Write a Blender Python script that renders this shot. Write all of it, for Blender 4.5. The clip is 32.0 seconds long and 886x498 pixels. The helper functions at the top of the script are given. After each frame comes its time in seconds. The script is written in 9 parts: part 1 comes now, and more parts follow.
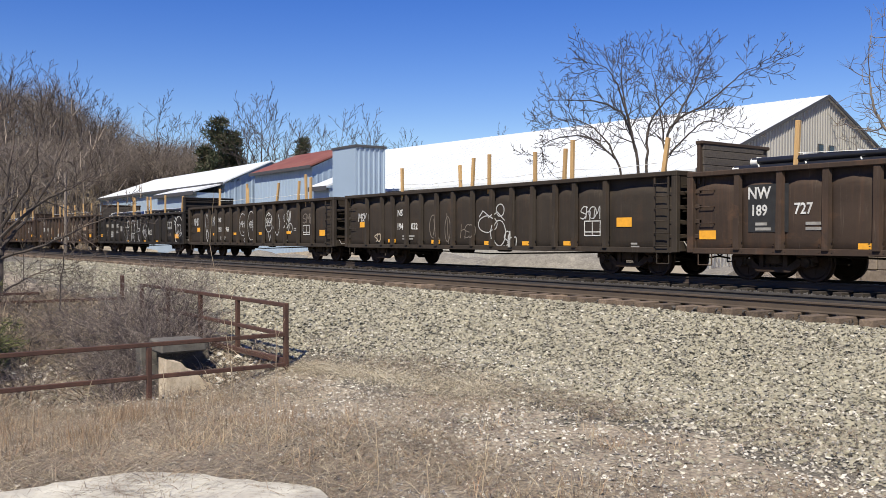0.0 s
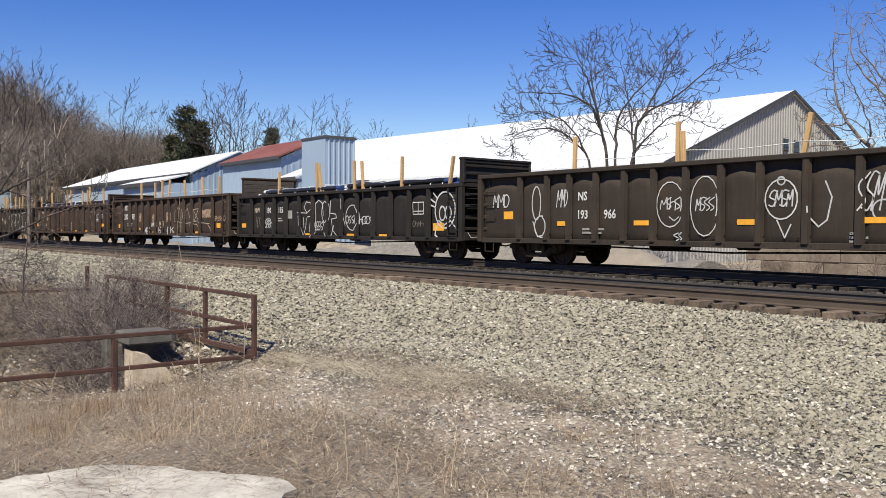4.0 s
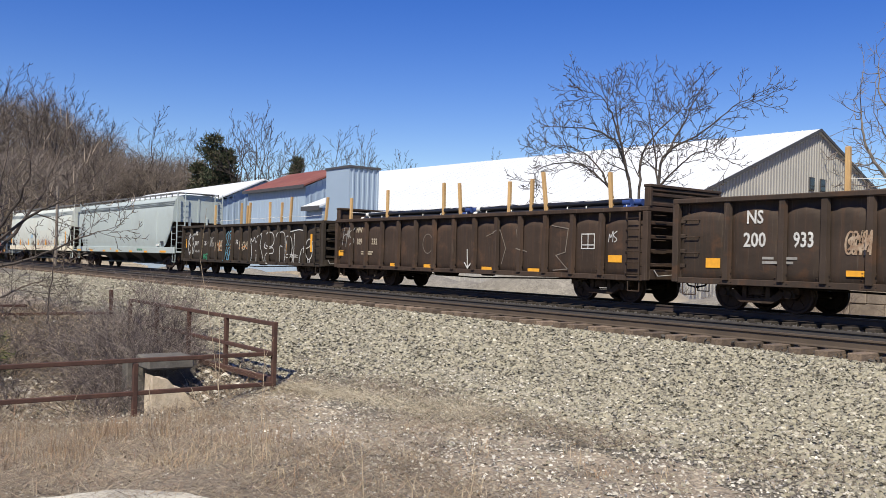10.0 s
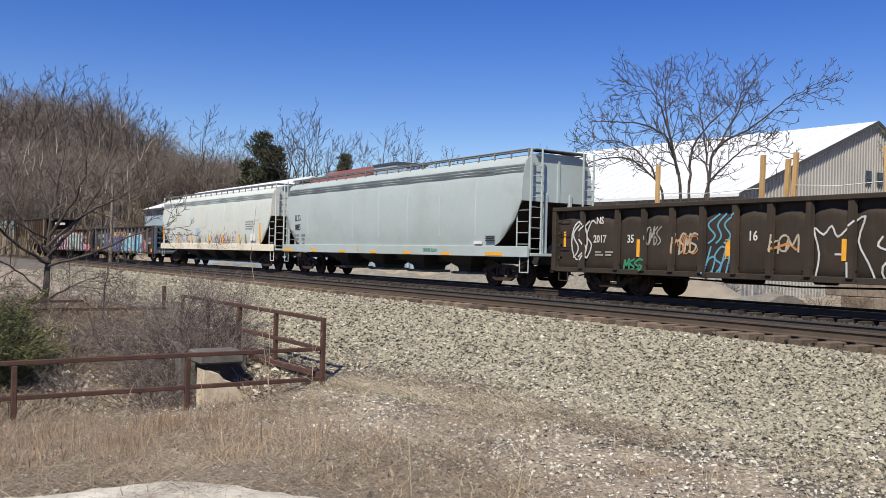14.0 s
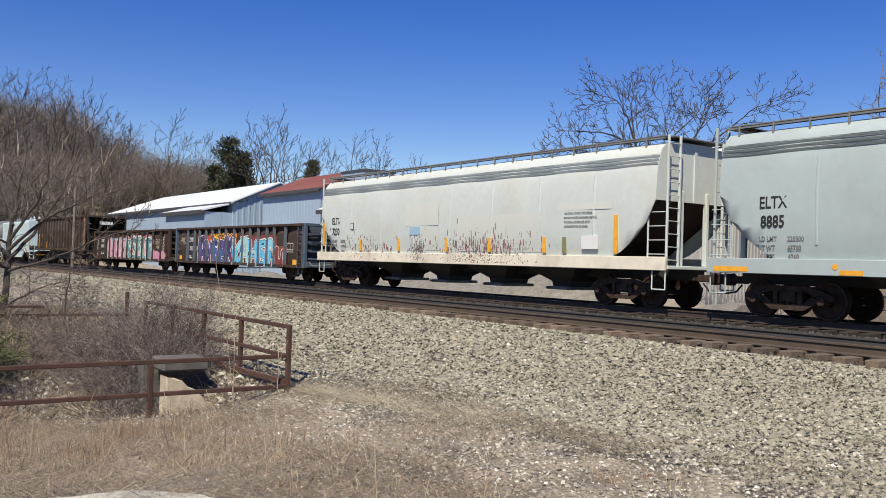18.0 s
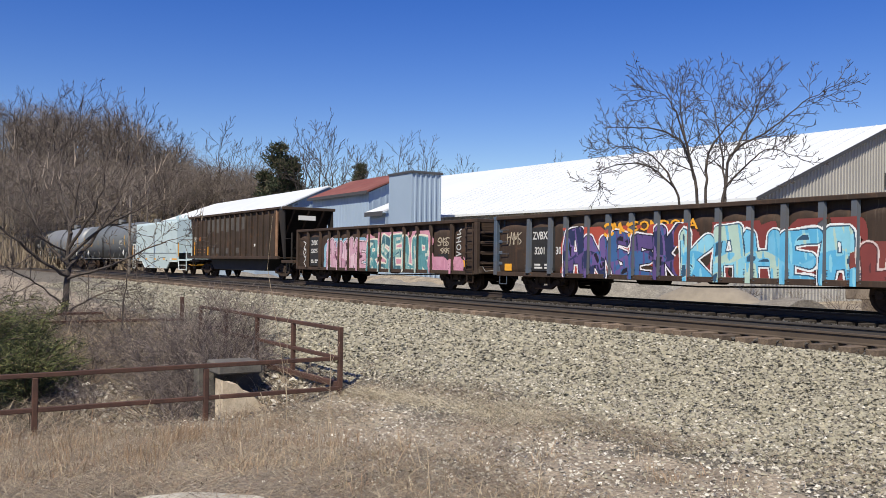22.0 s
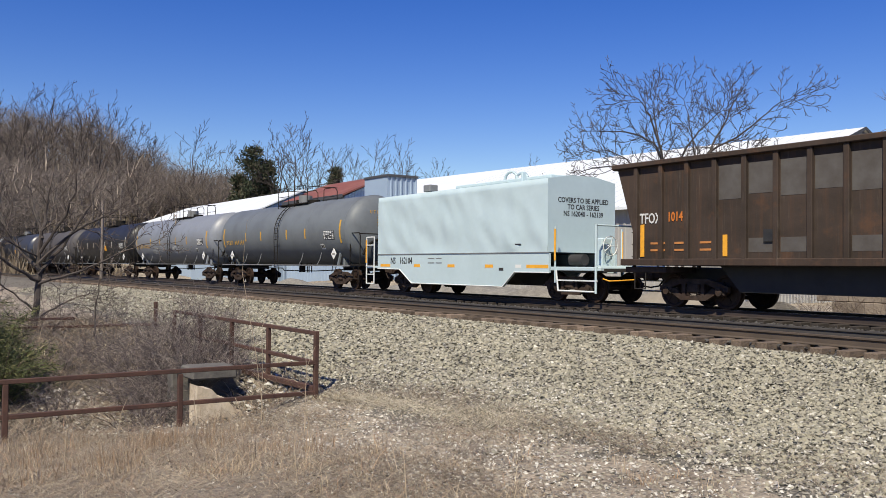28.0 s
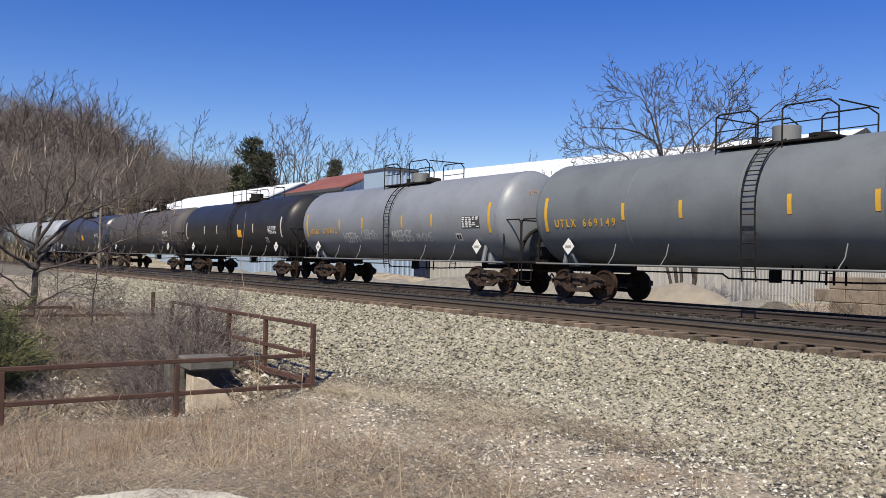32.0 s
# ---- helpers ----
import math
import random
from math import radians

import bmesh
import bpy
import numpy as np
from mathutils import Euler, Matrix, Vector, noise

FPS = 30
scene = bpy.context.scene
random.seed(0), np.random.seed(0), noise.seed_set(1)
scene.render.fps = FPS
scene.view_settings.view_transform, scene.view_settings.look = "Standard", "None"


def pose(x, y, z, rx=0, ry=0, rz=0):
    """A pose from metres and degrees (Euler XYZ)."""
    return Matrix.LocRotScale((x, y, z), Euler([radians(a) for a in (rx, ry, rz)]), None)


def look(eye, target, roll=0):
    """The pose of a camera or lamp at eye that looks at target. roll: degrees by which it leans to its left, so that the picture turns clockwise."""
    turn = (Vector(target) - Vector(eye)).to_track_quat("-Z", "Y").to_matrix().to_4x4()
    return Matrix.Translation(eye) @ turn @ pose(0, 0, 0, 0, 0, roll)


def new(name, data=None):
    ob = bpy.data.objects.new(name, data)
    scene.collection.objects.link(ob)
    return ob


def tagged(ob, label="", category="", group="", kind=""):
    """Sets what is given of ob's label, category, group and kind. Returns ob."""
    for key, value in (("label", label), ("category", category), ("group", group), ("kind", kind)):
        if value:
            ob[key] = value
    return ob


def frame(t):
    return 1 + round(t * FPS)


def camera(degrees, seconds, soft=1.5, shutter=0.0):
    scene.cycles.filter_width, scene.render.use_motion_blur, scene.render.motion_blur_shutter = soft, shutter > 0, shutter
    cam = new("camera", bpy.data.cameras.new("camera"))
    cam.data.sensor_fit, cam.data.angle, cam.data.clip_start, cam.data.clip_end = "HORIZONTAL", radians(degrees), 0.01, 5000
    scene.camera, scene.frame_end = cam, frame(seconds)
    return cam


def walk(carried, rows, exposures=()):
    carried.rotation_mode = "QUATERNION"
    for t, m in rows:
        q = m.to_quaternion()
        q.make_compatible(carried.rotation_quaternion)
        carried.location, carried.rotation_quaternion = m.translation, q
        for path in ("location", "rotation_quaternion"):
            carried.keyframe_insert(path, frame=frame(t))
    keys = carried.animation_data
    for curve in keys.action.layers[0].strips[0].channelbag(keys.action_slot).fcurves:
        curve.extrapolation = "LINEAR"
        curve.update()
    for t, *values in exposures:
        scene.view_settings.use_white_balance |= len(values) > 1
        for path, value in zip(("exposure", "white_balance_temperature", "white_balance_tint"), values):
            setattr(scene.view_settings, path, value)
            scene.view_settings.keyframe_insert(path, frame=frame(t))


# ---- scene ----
EYE = 1.05
cam = camera(54.0, 32.0, 0.7)
# seconds, pitch, roll, yaw of a camera held in the hand at one spot
TURNS = [
    (0, -0.75, 0.00, 53.75), (0.5, -0.67, 0.11, 53.79), (1, -1.05, -0.13, 53.46), (1.5, -1.37, -0.33, 52.75), (2, -1.37, -0.35, 52.55),
    (2.5, -1.44, -0.27, 52.34), (3, -1.40, -0.17, 52.12), (3.5, -1.43, -0.27, 51.87), (5.5, -0.61, -0.20, 51.30), (6, -0.65, -0.58, 50.73),
    (6.5, -0.55, -1.17, 50.16), (7, -0.08, -1.40, 51.65), (7.5, 0.58, -1.71, 53.99), (8, 1.20, -1.85, 54.99), (8.5, 1.00, -1.96, 53.79),
    (9, 0.59, -2.13, 52.68), (9.5, 0.54, -1.88, 52.76), (10, 0.77, -1.50, 53.19), (10.5, 1.06, -1.36, 53.86), (11, 1.43, -1.31, 54.89),
    (11.5, 1.78, -1.09, 56.13), (12, 1.64, -1.09, 56.78), (12.5, 1.24, -1.30, 56.64), (13, 0.72, -1.59, 56.45), (13.5, 0.50, -1.57, 56.50),
    (15.5, 0.32, -1.22, 53.88), (16, 0.45, -1.67, 52.57), (16.5, 0.81, -1.91, 51.67), (17, 1.17, -1.97, 52.52), (17.5, 1.17, -1.82, 53.85),
    (18, 0.99, -1.83, 54.14), (18.5, 0.74, -1.91, 54.45), (19, 0.51, -2.07, 55.20), (19.5, 0.34, -1.92, 55.74), (20, 0.32, -1.75, 56.00),
    (20.5, 0.33, -1.68, 56.16), (21, 0.56, -1.52, 56.12), (21.5, 0.84, -1.38, 56.80), (22, 0.95, -0.76, 57.36), (22.5, 1.45, -0.15, 57.26),
    (23, 1.67, -0.14, 57.48), (23.5, 1.65, -0.47, 57.22), (24, 1.60, -0.71, 56.96), (24.5, 1.52, -0.52, 56.67), (25, 1.22, -0.37, 56.13),
    (25.5, 1.02, -0.44, 55.85), (27.5, 0.99, -0.55, 55.70), (28, 1.20, -0.56, 55.77), (28.5, 1.29, -0.67, 56.06), (29, 1.30, -0.76, 56.07),
    (29.5, 1.30, -0.66, 56.07), (30, 1.09, -0.58, 56.39), (30.5, 0.80, -0.69, 56.28), (31, 0.66, -1.05, 55.84), (31.5, 0.69, -1.38, 55.64),
    (32, 0.84, -1.45, 55.65),
]
walk(cam, [(t, pose(0, 0, EYE, 90 + p, r, y)) for t, p, r, y in TURNS],
     exposures=[(0, 0.23), (3.5, 0.23), (9, 0.22), (13, 0.18), (16, 0.14), (25, 0.12), (28, 0.15), (32, 0.20)])

# ---- world and sun ----
SUN_EL, SUN_AZ = 50.0, (0.57, -0.82)
world = bpy.data.worlds.new("sky")
scene.world = world
world.use_nodes = True
wn = world.node_tree.nodes
sky = wn.new("ShaderNodeTexSky")
sky.sky_type = "NISHITA"
sky.sun_disc = False
sky.sun_elevation = radians(SUN_EL)
sky.sun_rotation = math.atan2(SUN_AZ[0], SUN_AZ[1])
sky.altitude = 0
sky.air_density, sky.dust_density, sky.ozone_density = 1.0, 0.0, 2.0
deep = wn.new("ShaderNodeHueSaturation")
deep.inputs["Saturation"].default_value = 1.45
deep.inputs["Hue"].default_value = 0.527
world.node_tree.links.new(sky.outputs[0], deep.inputs["Color"])
world.node_tree.links.new(deep.outputs[0], wn["Background"].inputs[0])
wn["Background"].inputs[1].default_value = 0.103
sun = new("sun", bpy.data.lights.new("sun", "SUN"))
sun.data.energy, sun.data.angle, sun.data.color = 5.7, radians(0.55), (1.0, 0.92, 0.75)
sun.matrix_world = look((SUN_AZ[0] * 50, SUN_AZ[1] * 50, 50 * math.tan(radians(SUN_EL))), (0, 0, 0))
scene.view_settings.exposure = 0.0

# how far the train has come, in metres, by the second
RUN = [
    (0, 0.00), (0.5, 3.56), (1, 7.12), (1.5, 10.69), (2, 14.27), (2.5, 17.86), (3, 21.44), (3.5, 25.03),
    (5.5, 39.47), (6, 43.09), (6.5, 46.71), (7, 50.31), (7.5, 53.91), (8, 57.48), (8.5, 61.04), (9, 64.57),
    (9.5, 68.05), (10, 71.51), (10.5, 75.00), (11, 78.54), (11.5, 82.08), (12, 85.63), (12.5, 89.22), (13, 92.84),
    (13.5, 96.45), (15.5, 110.83), (16, 114.40), (16.5, 117.97), (17, 121.53), (17.5, 125.07), (18, 128.61), (18.5, 132.14),
    (19, 135.66), (19.5, 139.18), (20, 142.70), (20.5, 146.21), (21, 149.73), (21.5, 153.24), (22, 156.77), (22.5, 160.32),
    (23, 163.88), (23.5, 167.47), (24, 171.06), (24.5, 174.65), (25, 178.24), (25.5, 181.83), (27.5, 196.24), (28, 199.86),
    (28.5, 203.47), (29, 207.08), (29.5, 210.68), (30, 214.27), (30.5, 217.85), (31, 221.40), (31.5, 224.94), (32, 228.46),
]
RUN_T, RUN_S = [a for a, _ in RUN], [b for _, b in RUN]


def run(t):
    return float(np.interp(t, RUN_T, RUN_S))


BEND = -0.4054e-3
NEAR_TRACK, FAR_TRACK = 14.07, 19.9


def track_y(x, y0):
    """The curve of the line: straight to the east of x = -30, bending towards the camera to the west of it."""
    return y0 + BEND * min(x + 30, 0) ** 2


# ---- helpers for meshes ----
class Geo:
    """Collects vertices and faces of one part."""

    def __init__(self):
        self.v, self.f, self.s = [], [], []

    def add(self, verts, faces, smooth=False):
        n = len(self.v)
        self.v += [tuple(p) for p in verts]
        self.f += [tuple(i + n for i in q) for q in faces]
        self.s += [smooth] * len(faces)
        return self

    def box(self, x0, x1, y0, y1, z0, z1, m=None):
        v = [Vector((x, y, z)) for x in (x0, x1) for y in (y0, y1) for z in (z0, z1)]
        if m is not None:
            v = [m @ p for p in v]
        return self.add(v, [(0, 1, 3, 2), (4, 6, 7, 5), (0, 4, 5, 1), (2, 3, 7, 6), (0, 2, 6, 4), (1, 5, 7, 3)])

    def cbox(self, x0, x1, y0, y1, z0, z1, c=0.01, m=None):
        """A box with chamfered edges."""
        bm = bmesh.new()
        bmesh.ops.create_cube(bm, size=1)
        for p in bm.verts:
            p.co = Vector(((x0 + x1) / 2 + p.co.x * (x1 - x0), (y0 + y1) / 2 + p.co.y * (y1 - y0), (z0 + z1) / 2 + p.co.z * (z1 - z0)))
        bmesh.ops.bevel(bm, geom=bm.edges[:], offset=c, segments=1, affect="EDGES")
        v = [(m @ p.co if m is not None else p.co.copy()) for p in bm.verts]
        bm.verts.index_update()
        f = [[q.index for q in face.verts] for face in bm.faces]
        bm.free()
        return self.add(v, f)

    def cyl(self, a, b, r, n=10, r2=None, caps=True, smooth=True):
        a, b = Vector(a), Vector(b)
        d = (b - a).normalized()
        s = d.orthogonal().normalized()
        t = d.cross(s)
        r2 = r if r2 is None else r2
        v = [p + (s * math.cos(k * math.tau / n) + t * math.sin(k * math.tau / n)) * q for p, q in ((a, r), (b, r2)) for k in range(n)]
        self.add(v, [(k, (k + 1) % n, n + (k + 1) % n, n + k) for k in range(n)], smooth)
        if caps:
            self.add(v[:n], [tuple(range(n - 1, -1, -1))])
            self.add(v[n:], [tuple(range(n))])
        return self

    def tube(self, pts, r, n=6):
        for a, b in zip(pts, pts[1:]):
            self.cyl(a, b, r, n)
        return self

    def prism(self, outline, axis, a, b, smooth=False):
        """An outline of (p, q) pairs drawn out along an axis from a to b."""
        put = {"x": lambda w, p, q: (w, p, q), "y": lambda w, p, q: (p, w, q), "z": lambda w, p, q: (p, q, w)}[axis]
        n = len(outline)
        v = [put(w, p, q) for w in (a, b) for p, q in outline]
        self.add(v, [(k, (k + 1) % n, n + (k + 1) % n, n + k) for k in range(n)], smooth)
        self.add(v[:n], [tuple(range(n - 1, -1, -1))])
        return self.add(v[n:], [tuple(range(n))])

    def skin(self, rings, closed=True, smooth=True, caps=False):
        """Joins rings of points, each as long as the next."""
        n, base = len(rings[0]), [p for ring in rings for p in ring]
        f = []
        for i in range(len(rings) - 1):
            for k in range(n if closed else n - 1):
                f.append((i * n + k, i * n + (k + 1) % n, (i + 1) * n + (k + 1) % n, (i + 1) * n + k))
        self.add(base, f, smooth)
        if caps:
            self.add(rings[0], [tuple(range(n - 1, -1, -1))])
            self.add(rings[-1], [tuple(range(n))])
        return self

    def ribbon(self, pts, w, y, face=-1):
        """A flat stroke w wide through (x, z) points on a plane of constant y."""
        base = y
        for (x0, z0), (x1, z1) in zip(pts, pts[1:]):
            d = math.hypot(x1 - x0, z1 - z0)
            if d < 1e-6:
                continue
            y = base - 0.0008 * (len(self.v) // 4 % 9)
            ex, ez = (x1 - x0) / d * w * 0.35, (z1 - z0) / d * w * 0.35
            nx, nz = -(z1 - z0) / d * w / 2, (x1 - x0) / d * w / 2
            q = [(x0 - ex + nx, y, z0 - ez + nz), (x0 - ex - nx, y, z0 - ez - nz), (x1 + ex - nx, y, z1 + ez - nz), (x1 + ex + nx, y, z1 + ez + nz)]
            self.add(q, [(0, 1, 2, 3)])
        return self

    def mesh(self, name, material):
        me = bpy.data.meshes.new(name)
        me.from_pydata(self.v, [], self.f)
        me.polygons.foreach_set("use_smooth", self.s)
        me.materials.append(material)
        me.update()
        return me


def part(name, geo, material, parent, label="", m=None):
    ob = new(name, geo.mesh(name, material) if isinstance(geo, Geo) else geo)
    ob.parent = parent
    if m is not None:
        ob.matrix_basis = m
    if label:
        ob["label"] = label
    return ob


def thing(name, label, category, group="", kind="", m=None):
    ob = new(name)
    ob.empty_display_size = 0.3
    if m is not None:
        ob.matrix_basis = m
    return tagged(ob, label, category, group, kind)


def words(text, size, material, parent, x, y, z, name="lettering", turn=0, align="LEFT", stretch=1.0, label=""):
    """Raised lettering in the built-in font on the face that looks along -y (turn 0) or +x (turn 90)."""
    cu = bpy.data.curves.new(name, "FONT")
    cu.body, cu.size, cu.align_x, cu.extrude, cu.offset = text, size, align, 0.002, size * 0.02
    cu.resolution_u = 2
    tmp = bpy.data.objects.new(name, cu)
    me = bpy.data.meshes.new_from_object(tmp)
    bpy.data.objects.remove(tmp)
    bpy.data.curves.remove(cu)
    me.materials.clear()
    me.materials.append(material)
    m = pose(x, y, z, 90, 0, turn) @ Matrix.Diagonal((stretch, 1, 1, 1))
    me.transform(m)
    return part(name, me, material, parent, label)


# ---- materials ----
def mat(name, color, rough=0.7, metal=0.0, color2=None, scale=3.0, mix=0.5, bump=0.0, bump_scale=30.0, stain=None, stain_scale=1.2, stain_amount=0.4,
        grain=0.0, stretch=(1, 1, 1), vary=0.0, spec=None):
    """A surface in two scales: a broad blend of two colours with stains, and a fine grain with relief."""
    m = bpy.data.materials.new(name)
    m.use_nodes = True
    nt = m.node_tree
    b = nt.nodes["Principled BSDF"]
    b.inputs["Roughness"].default_value = rough
    b.inputs["Metallic"].default_value = metal
    if spec is not None:
        b.inputs["Specular IOR Level"].default_value = spec

    def node(kind, **kw):
        n = nt.nodes.new(kind)
        for k, v in kw.items():
            n.inputs[k].default_value = v
        return n

    def blend(fac, a, bb, how="MIX"):
        n = nt.nodes.new("ShaderNodeMix")
        n.data_type, n.blend_type = "RGBA", how
        for sock, val in ((0, fac), (6, a), (7, bb)):
            if hasattr(val, "is_output"):
                nt.links.new(val, n.inputs[sock])
            else:
                n.inputs[sock].default_value = val if sock == 0 else (*val, 1)
        return n.outputs[2]

    co = nt.nodes.new("ShaderNodeTexCoord")
    mp = node("ShaderNodeMapping", Scale=stretch)
    nt.links.new(co.outputs["Object"], mp.inputs[0])

    def tex(s, lo=0.35, hi=0.65, detail=6.0, rough_=0.6):
        n = node("ShaderNodeTexNoise", Scale=s, Detail=detail, Roughness=rough_)
        nt.links.new(mp.outputs[0], n.inputs["Vector"])
        r = node("ShaderNodeMapRange")
        r.inputs[1].default_value, r.inputs[2].default_value = lo, hi
        nt.links.new(n.outputs["Fac"], r.inputs[0])
        return r.outputs[0], n.outputs["Fac"]

    out = color
    if color2 is not None:
        a, _ = tex(scale)
        mul = nt.nodes.new("ShaderNodeMath")
        mul.operation = "MULTIPLY"
        mul.inputs[1].default_value = mix
        nt.links.new(a, mul.inputs[0])
        out = blend(mul.outputs[0], color, color2)
    if stain is not None:
        a, _ = tex(stain_scale, 0.48, 0.7)
        mul = nt.nodes.new("ShaderNodeMath")
        mul.operation = "MULTIPLY"
        mul.inputs[1].default_value = stain_amount
        nt.links.new(a, mul.inputs[0])
        out = blend(mul.outputs[0], out, stain)
    if grain:
        a, _ = tex(bump_scale, 0.3, 0.7)
        g = node("ShaderNodeMapRange")
        g.inputs[3].default_value, g.inputs[4].default_value = 1 - grain, 1 + grain
        nt.links.new(a, g.inputs[0])
        comb = nt.nodes.new("ShaderNodeCombineColor")
        for i in range(3):
            nt.links.new(g.outputs[0], comb.inputs[i])
        out = blend(1.0, out, comb.outputs[0], "MULTIPLY")
    if vary:
        info = nt.nodes.new("ShaderNodeObjectInfo")
        g = node("ShaderNodeMapRange")
        g.inputs[3].default_value, g.inputs[4].default_value = 1 - vary, 1 + vary
        nt.links.new(info.outputs["Random"], g.inputs[0])
        comb = nt.nodes.new("ShaderNodeCombineColor")
        for i in range(3):
            nt.links.new(g.outputs[0], comb.inputs[i])
        out = blend(1.0, out, comb.outputs[0], "MULTIPLY")
    if hasattr(out, "is_output"):
        nt.links.new(out, b.inputs["Base Color"])
    else:
        b.inputs["Base Color"].default_value = (*out, 1)
    if bump:
        n = node("ShaderNodeTexNoise", Scale=bump_scale, Detail=4.0)
        nt.links.new(mp.outputs[0], n.inputs["Vector"])
        bp = node("ShaderNodeBump", Strength=bump, Distance=0.02)
        nt.links.new(n.outputs["Fac"], bp.inputs["Height"])
        nt.links.new(bp.outputs[0], b.inputs["Normal"])
    return m


def island_mat(name, colors, rough=0.85, bump=0.3):
    """Each loose piece takes its own colour from a short row of them."""
    m = bpy.data.materials.new(name)
    m.use_nodes = True
    nt = m.node_tree
    b = nt.nodes["Principled BSDF"]
    b.inputs["Roughness"].default_value = rough
    g = nt.nodes.new("ShaderNodeNewGeometry")
    ramp = nt.nodes.new("ShaderNodeValToRGB")
    ramp.color_ramp.interpolation = "LINEAR"
    el = ramp.color_ramp.elements
    while len(el) < len(colors):
        el.new(0.5)
    for i, c in enumerate(colors):
        el[i].position = i / (len(colors) - 1)
        el[i].color = (*c, 1)
    nt.links.new(g.outputs["Random Per Island"], ramp.inputs[0])
    nt.links.new(ramp.outputs[0], b.inputs["Base Color"])
    return m


def car_paint(name, base, worn, rust, amount=0.5, dust=(0.16, 0.13, 0.105), rough=0.75):
    """Old freight-car paint: fading in broad fields, rust in blotches, dirt that has run down in streaks."""
    m = bpy.data.materials.new(name)
    m.use_nodes = True
    nt = m.node_tree
    b = nt.nodes["Principled BSDF"]
    b.inputs["Roughness"].default_value = rough
    b.inputs["Specular IOR Level"].default_value = 0.22
    co = nt.nodes.new("ShaderNodeTexCoord")

    def field(scale, stretch, lo, hi, detail=6.0):
        mp = nt.nodes.new("ShaderNodeMapping")
        mp.inputs["Scale"].default_value = stretch
        nt.links.new(co.outputs["Object"], mp.inputs[0])
        n = nt.nodes.new("ShaderNodeTexNoise")
        n.inputs["Scale"].default_value, n.inputs["Detail"].default_value, n.inputs["Roughness"].default_value = scale, detail, 0.62
        nt.links.new(mp.outputs[0], n.inputs["Vector"])
        r = nt.nodes.new("ShaderNodeMapRange")
        r.inputs[1].default_value, r.inputs[2].default_value = lo, hi
        nt.links.new(n.outputs["Fac"], r.inputs[0])
        return r.outputs[0], n.outputs["Fac"]

    def over(fac, k, low, colour):
        mul = nt.nodes.new("ShaderNodeMath")
        mul.operation = "MULTIPLY"
        mul.inputs[1].default_value = k
        nt.links.new(fac, mul.inputs[0])
        x = nt.nodes.new("ShaderNodeMix")
        x.data_type = "RGBA"
        nt.links.new(mul.outputs[0], x.inputs[0])
        if hasattr(low, "is_output"):
            nt.links.new(low, x.inputs[6])
        else:
            x.inputs[6].default_value = (*low, 1)
        x.inputs[7].default_value = (*colour, 1)
        return x.outputs[2]

    c = over(field(0.55, (1, 1, 1.6), 0.36, 0.64)[0], 0.9, base, worn)
    c = over(field(1.1, (6, 1, 0.35), 0.50, 0.72)[0], 0.45 * amount + 0.15, c, rust)
    c = over(field(1.3, (1, 1, 1.3), 0.56, 0.66)[0], amount, c, rust)
    c = over(field(2.0, (9, 1, 0.5), 0.58, 0.75)[0], 0.40, c, dust)
    c = over(field(9.0, (1, 1, 1), 0.60, 0.70)[0], 0.35 * amount, c, tuple(v * 0.45 for v in base))
    nt.links.new(c, b.inputs["Base Color"])
    bp = nt.nodes.new("ShaderNodeBump")
    bp.inputs["Strength"].default_value, bp.inputs["Distance"].default_value = 0.25, 0.02
    nt.links.new(field(7.0, (1, 1, 1), 0.3, 0.7, 4.0)[1], bp.inputs["Height"])
    nt.links.new(bp.outputs[0], b.inputs["Normal"])
    return m


M_BROWN = car_paint("brown_car_paint", (0.036, 0.027, 0.021), (0.060, 0.043, 0.034), (0.105, 0.052, 0.027), 0.45)
M_DARKBROWN = car_paint("dark_brown_car_paint", (0.031, 0.025, 0.020), (0.046, 0.037, 0.029), (0.075, 0.044, 0.027), 0.25, (0.11, 0.09, 0.072))
M_BLACKCAR = car_paint("black_car_paint", (0.017, 0.0155, 0.0145), (0.027, 0.024, 0.022), (0.055, 0.036, 0.026), 0.25, (0.075, 0.063, 0.054))
M_RUST = car_paint("rusty_car_paint", (0.040, 0.028, 0.0215), (0.060, 0.041, 0.031), (0.105, 0.058, 0.036), 0.5)
M_UNDER = mat("black_grimy_steel", (0.011, 0.010, 0.009), 0.85, 0.0, (0.024, 0.020, 0.016), 3, 0.6, 0.2, 20, spec=0.15)
M_TRUCK = mat("dusty_rust_steel", (0.022, 0.017, 0.014), 0.85, 0.0, (0.075, 0.045, 0.032), 4, 0.6, 0.25, 25, (0.12, 0.088, 0.068), 2.2, 0.4, spec=0.2)
M_WHEEL = mat("worn_wheel_steel", (0.030, 0.019, 0.014), 0.6, 0.2, (0.065, 0.038, 0.026), 6, 0.6, 0.1, 30, spec=0.25)
M_WHITE = mat("white_marking_paint", (0.62, 0.62, 0.60), 0.7, 0, (0.38, 0.37, 0.35), 5, 0.7, 0, 30, None, 1, 0, 0.2)
M_DULL = mat("faded_grey_marking_paint", (0.32, 0.31, 0.29), 0.8, 0, (0.16, 0.15, 0.14), 5, 0.7)
M_YELLOW = mat("amber_reflective_tape", (0.80, 0.38, 0.03), 0.5, 0, (0.62, 0.29, 0.03), 8, 0.7, 0, 30)
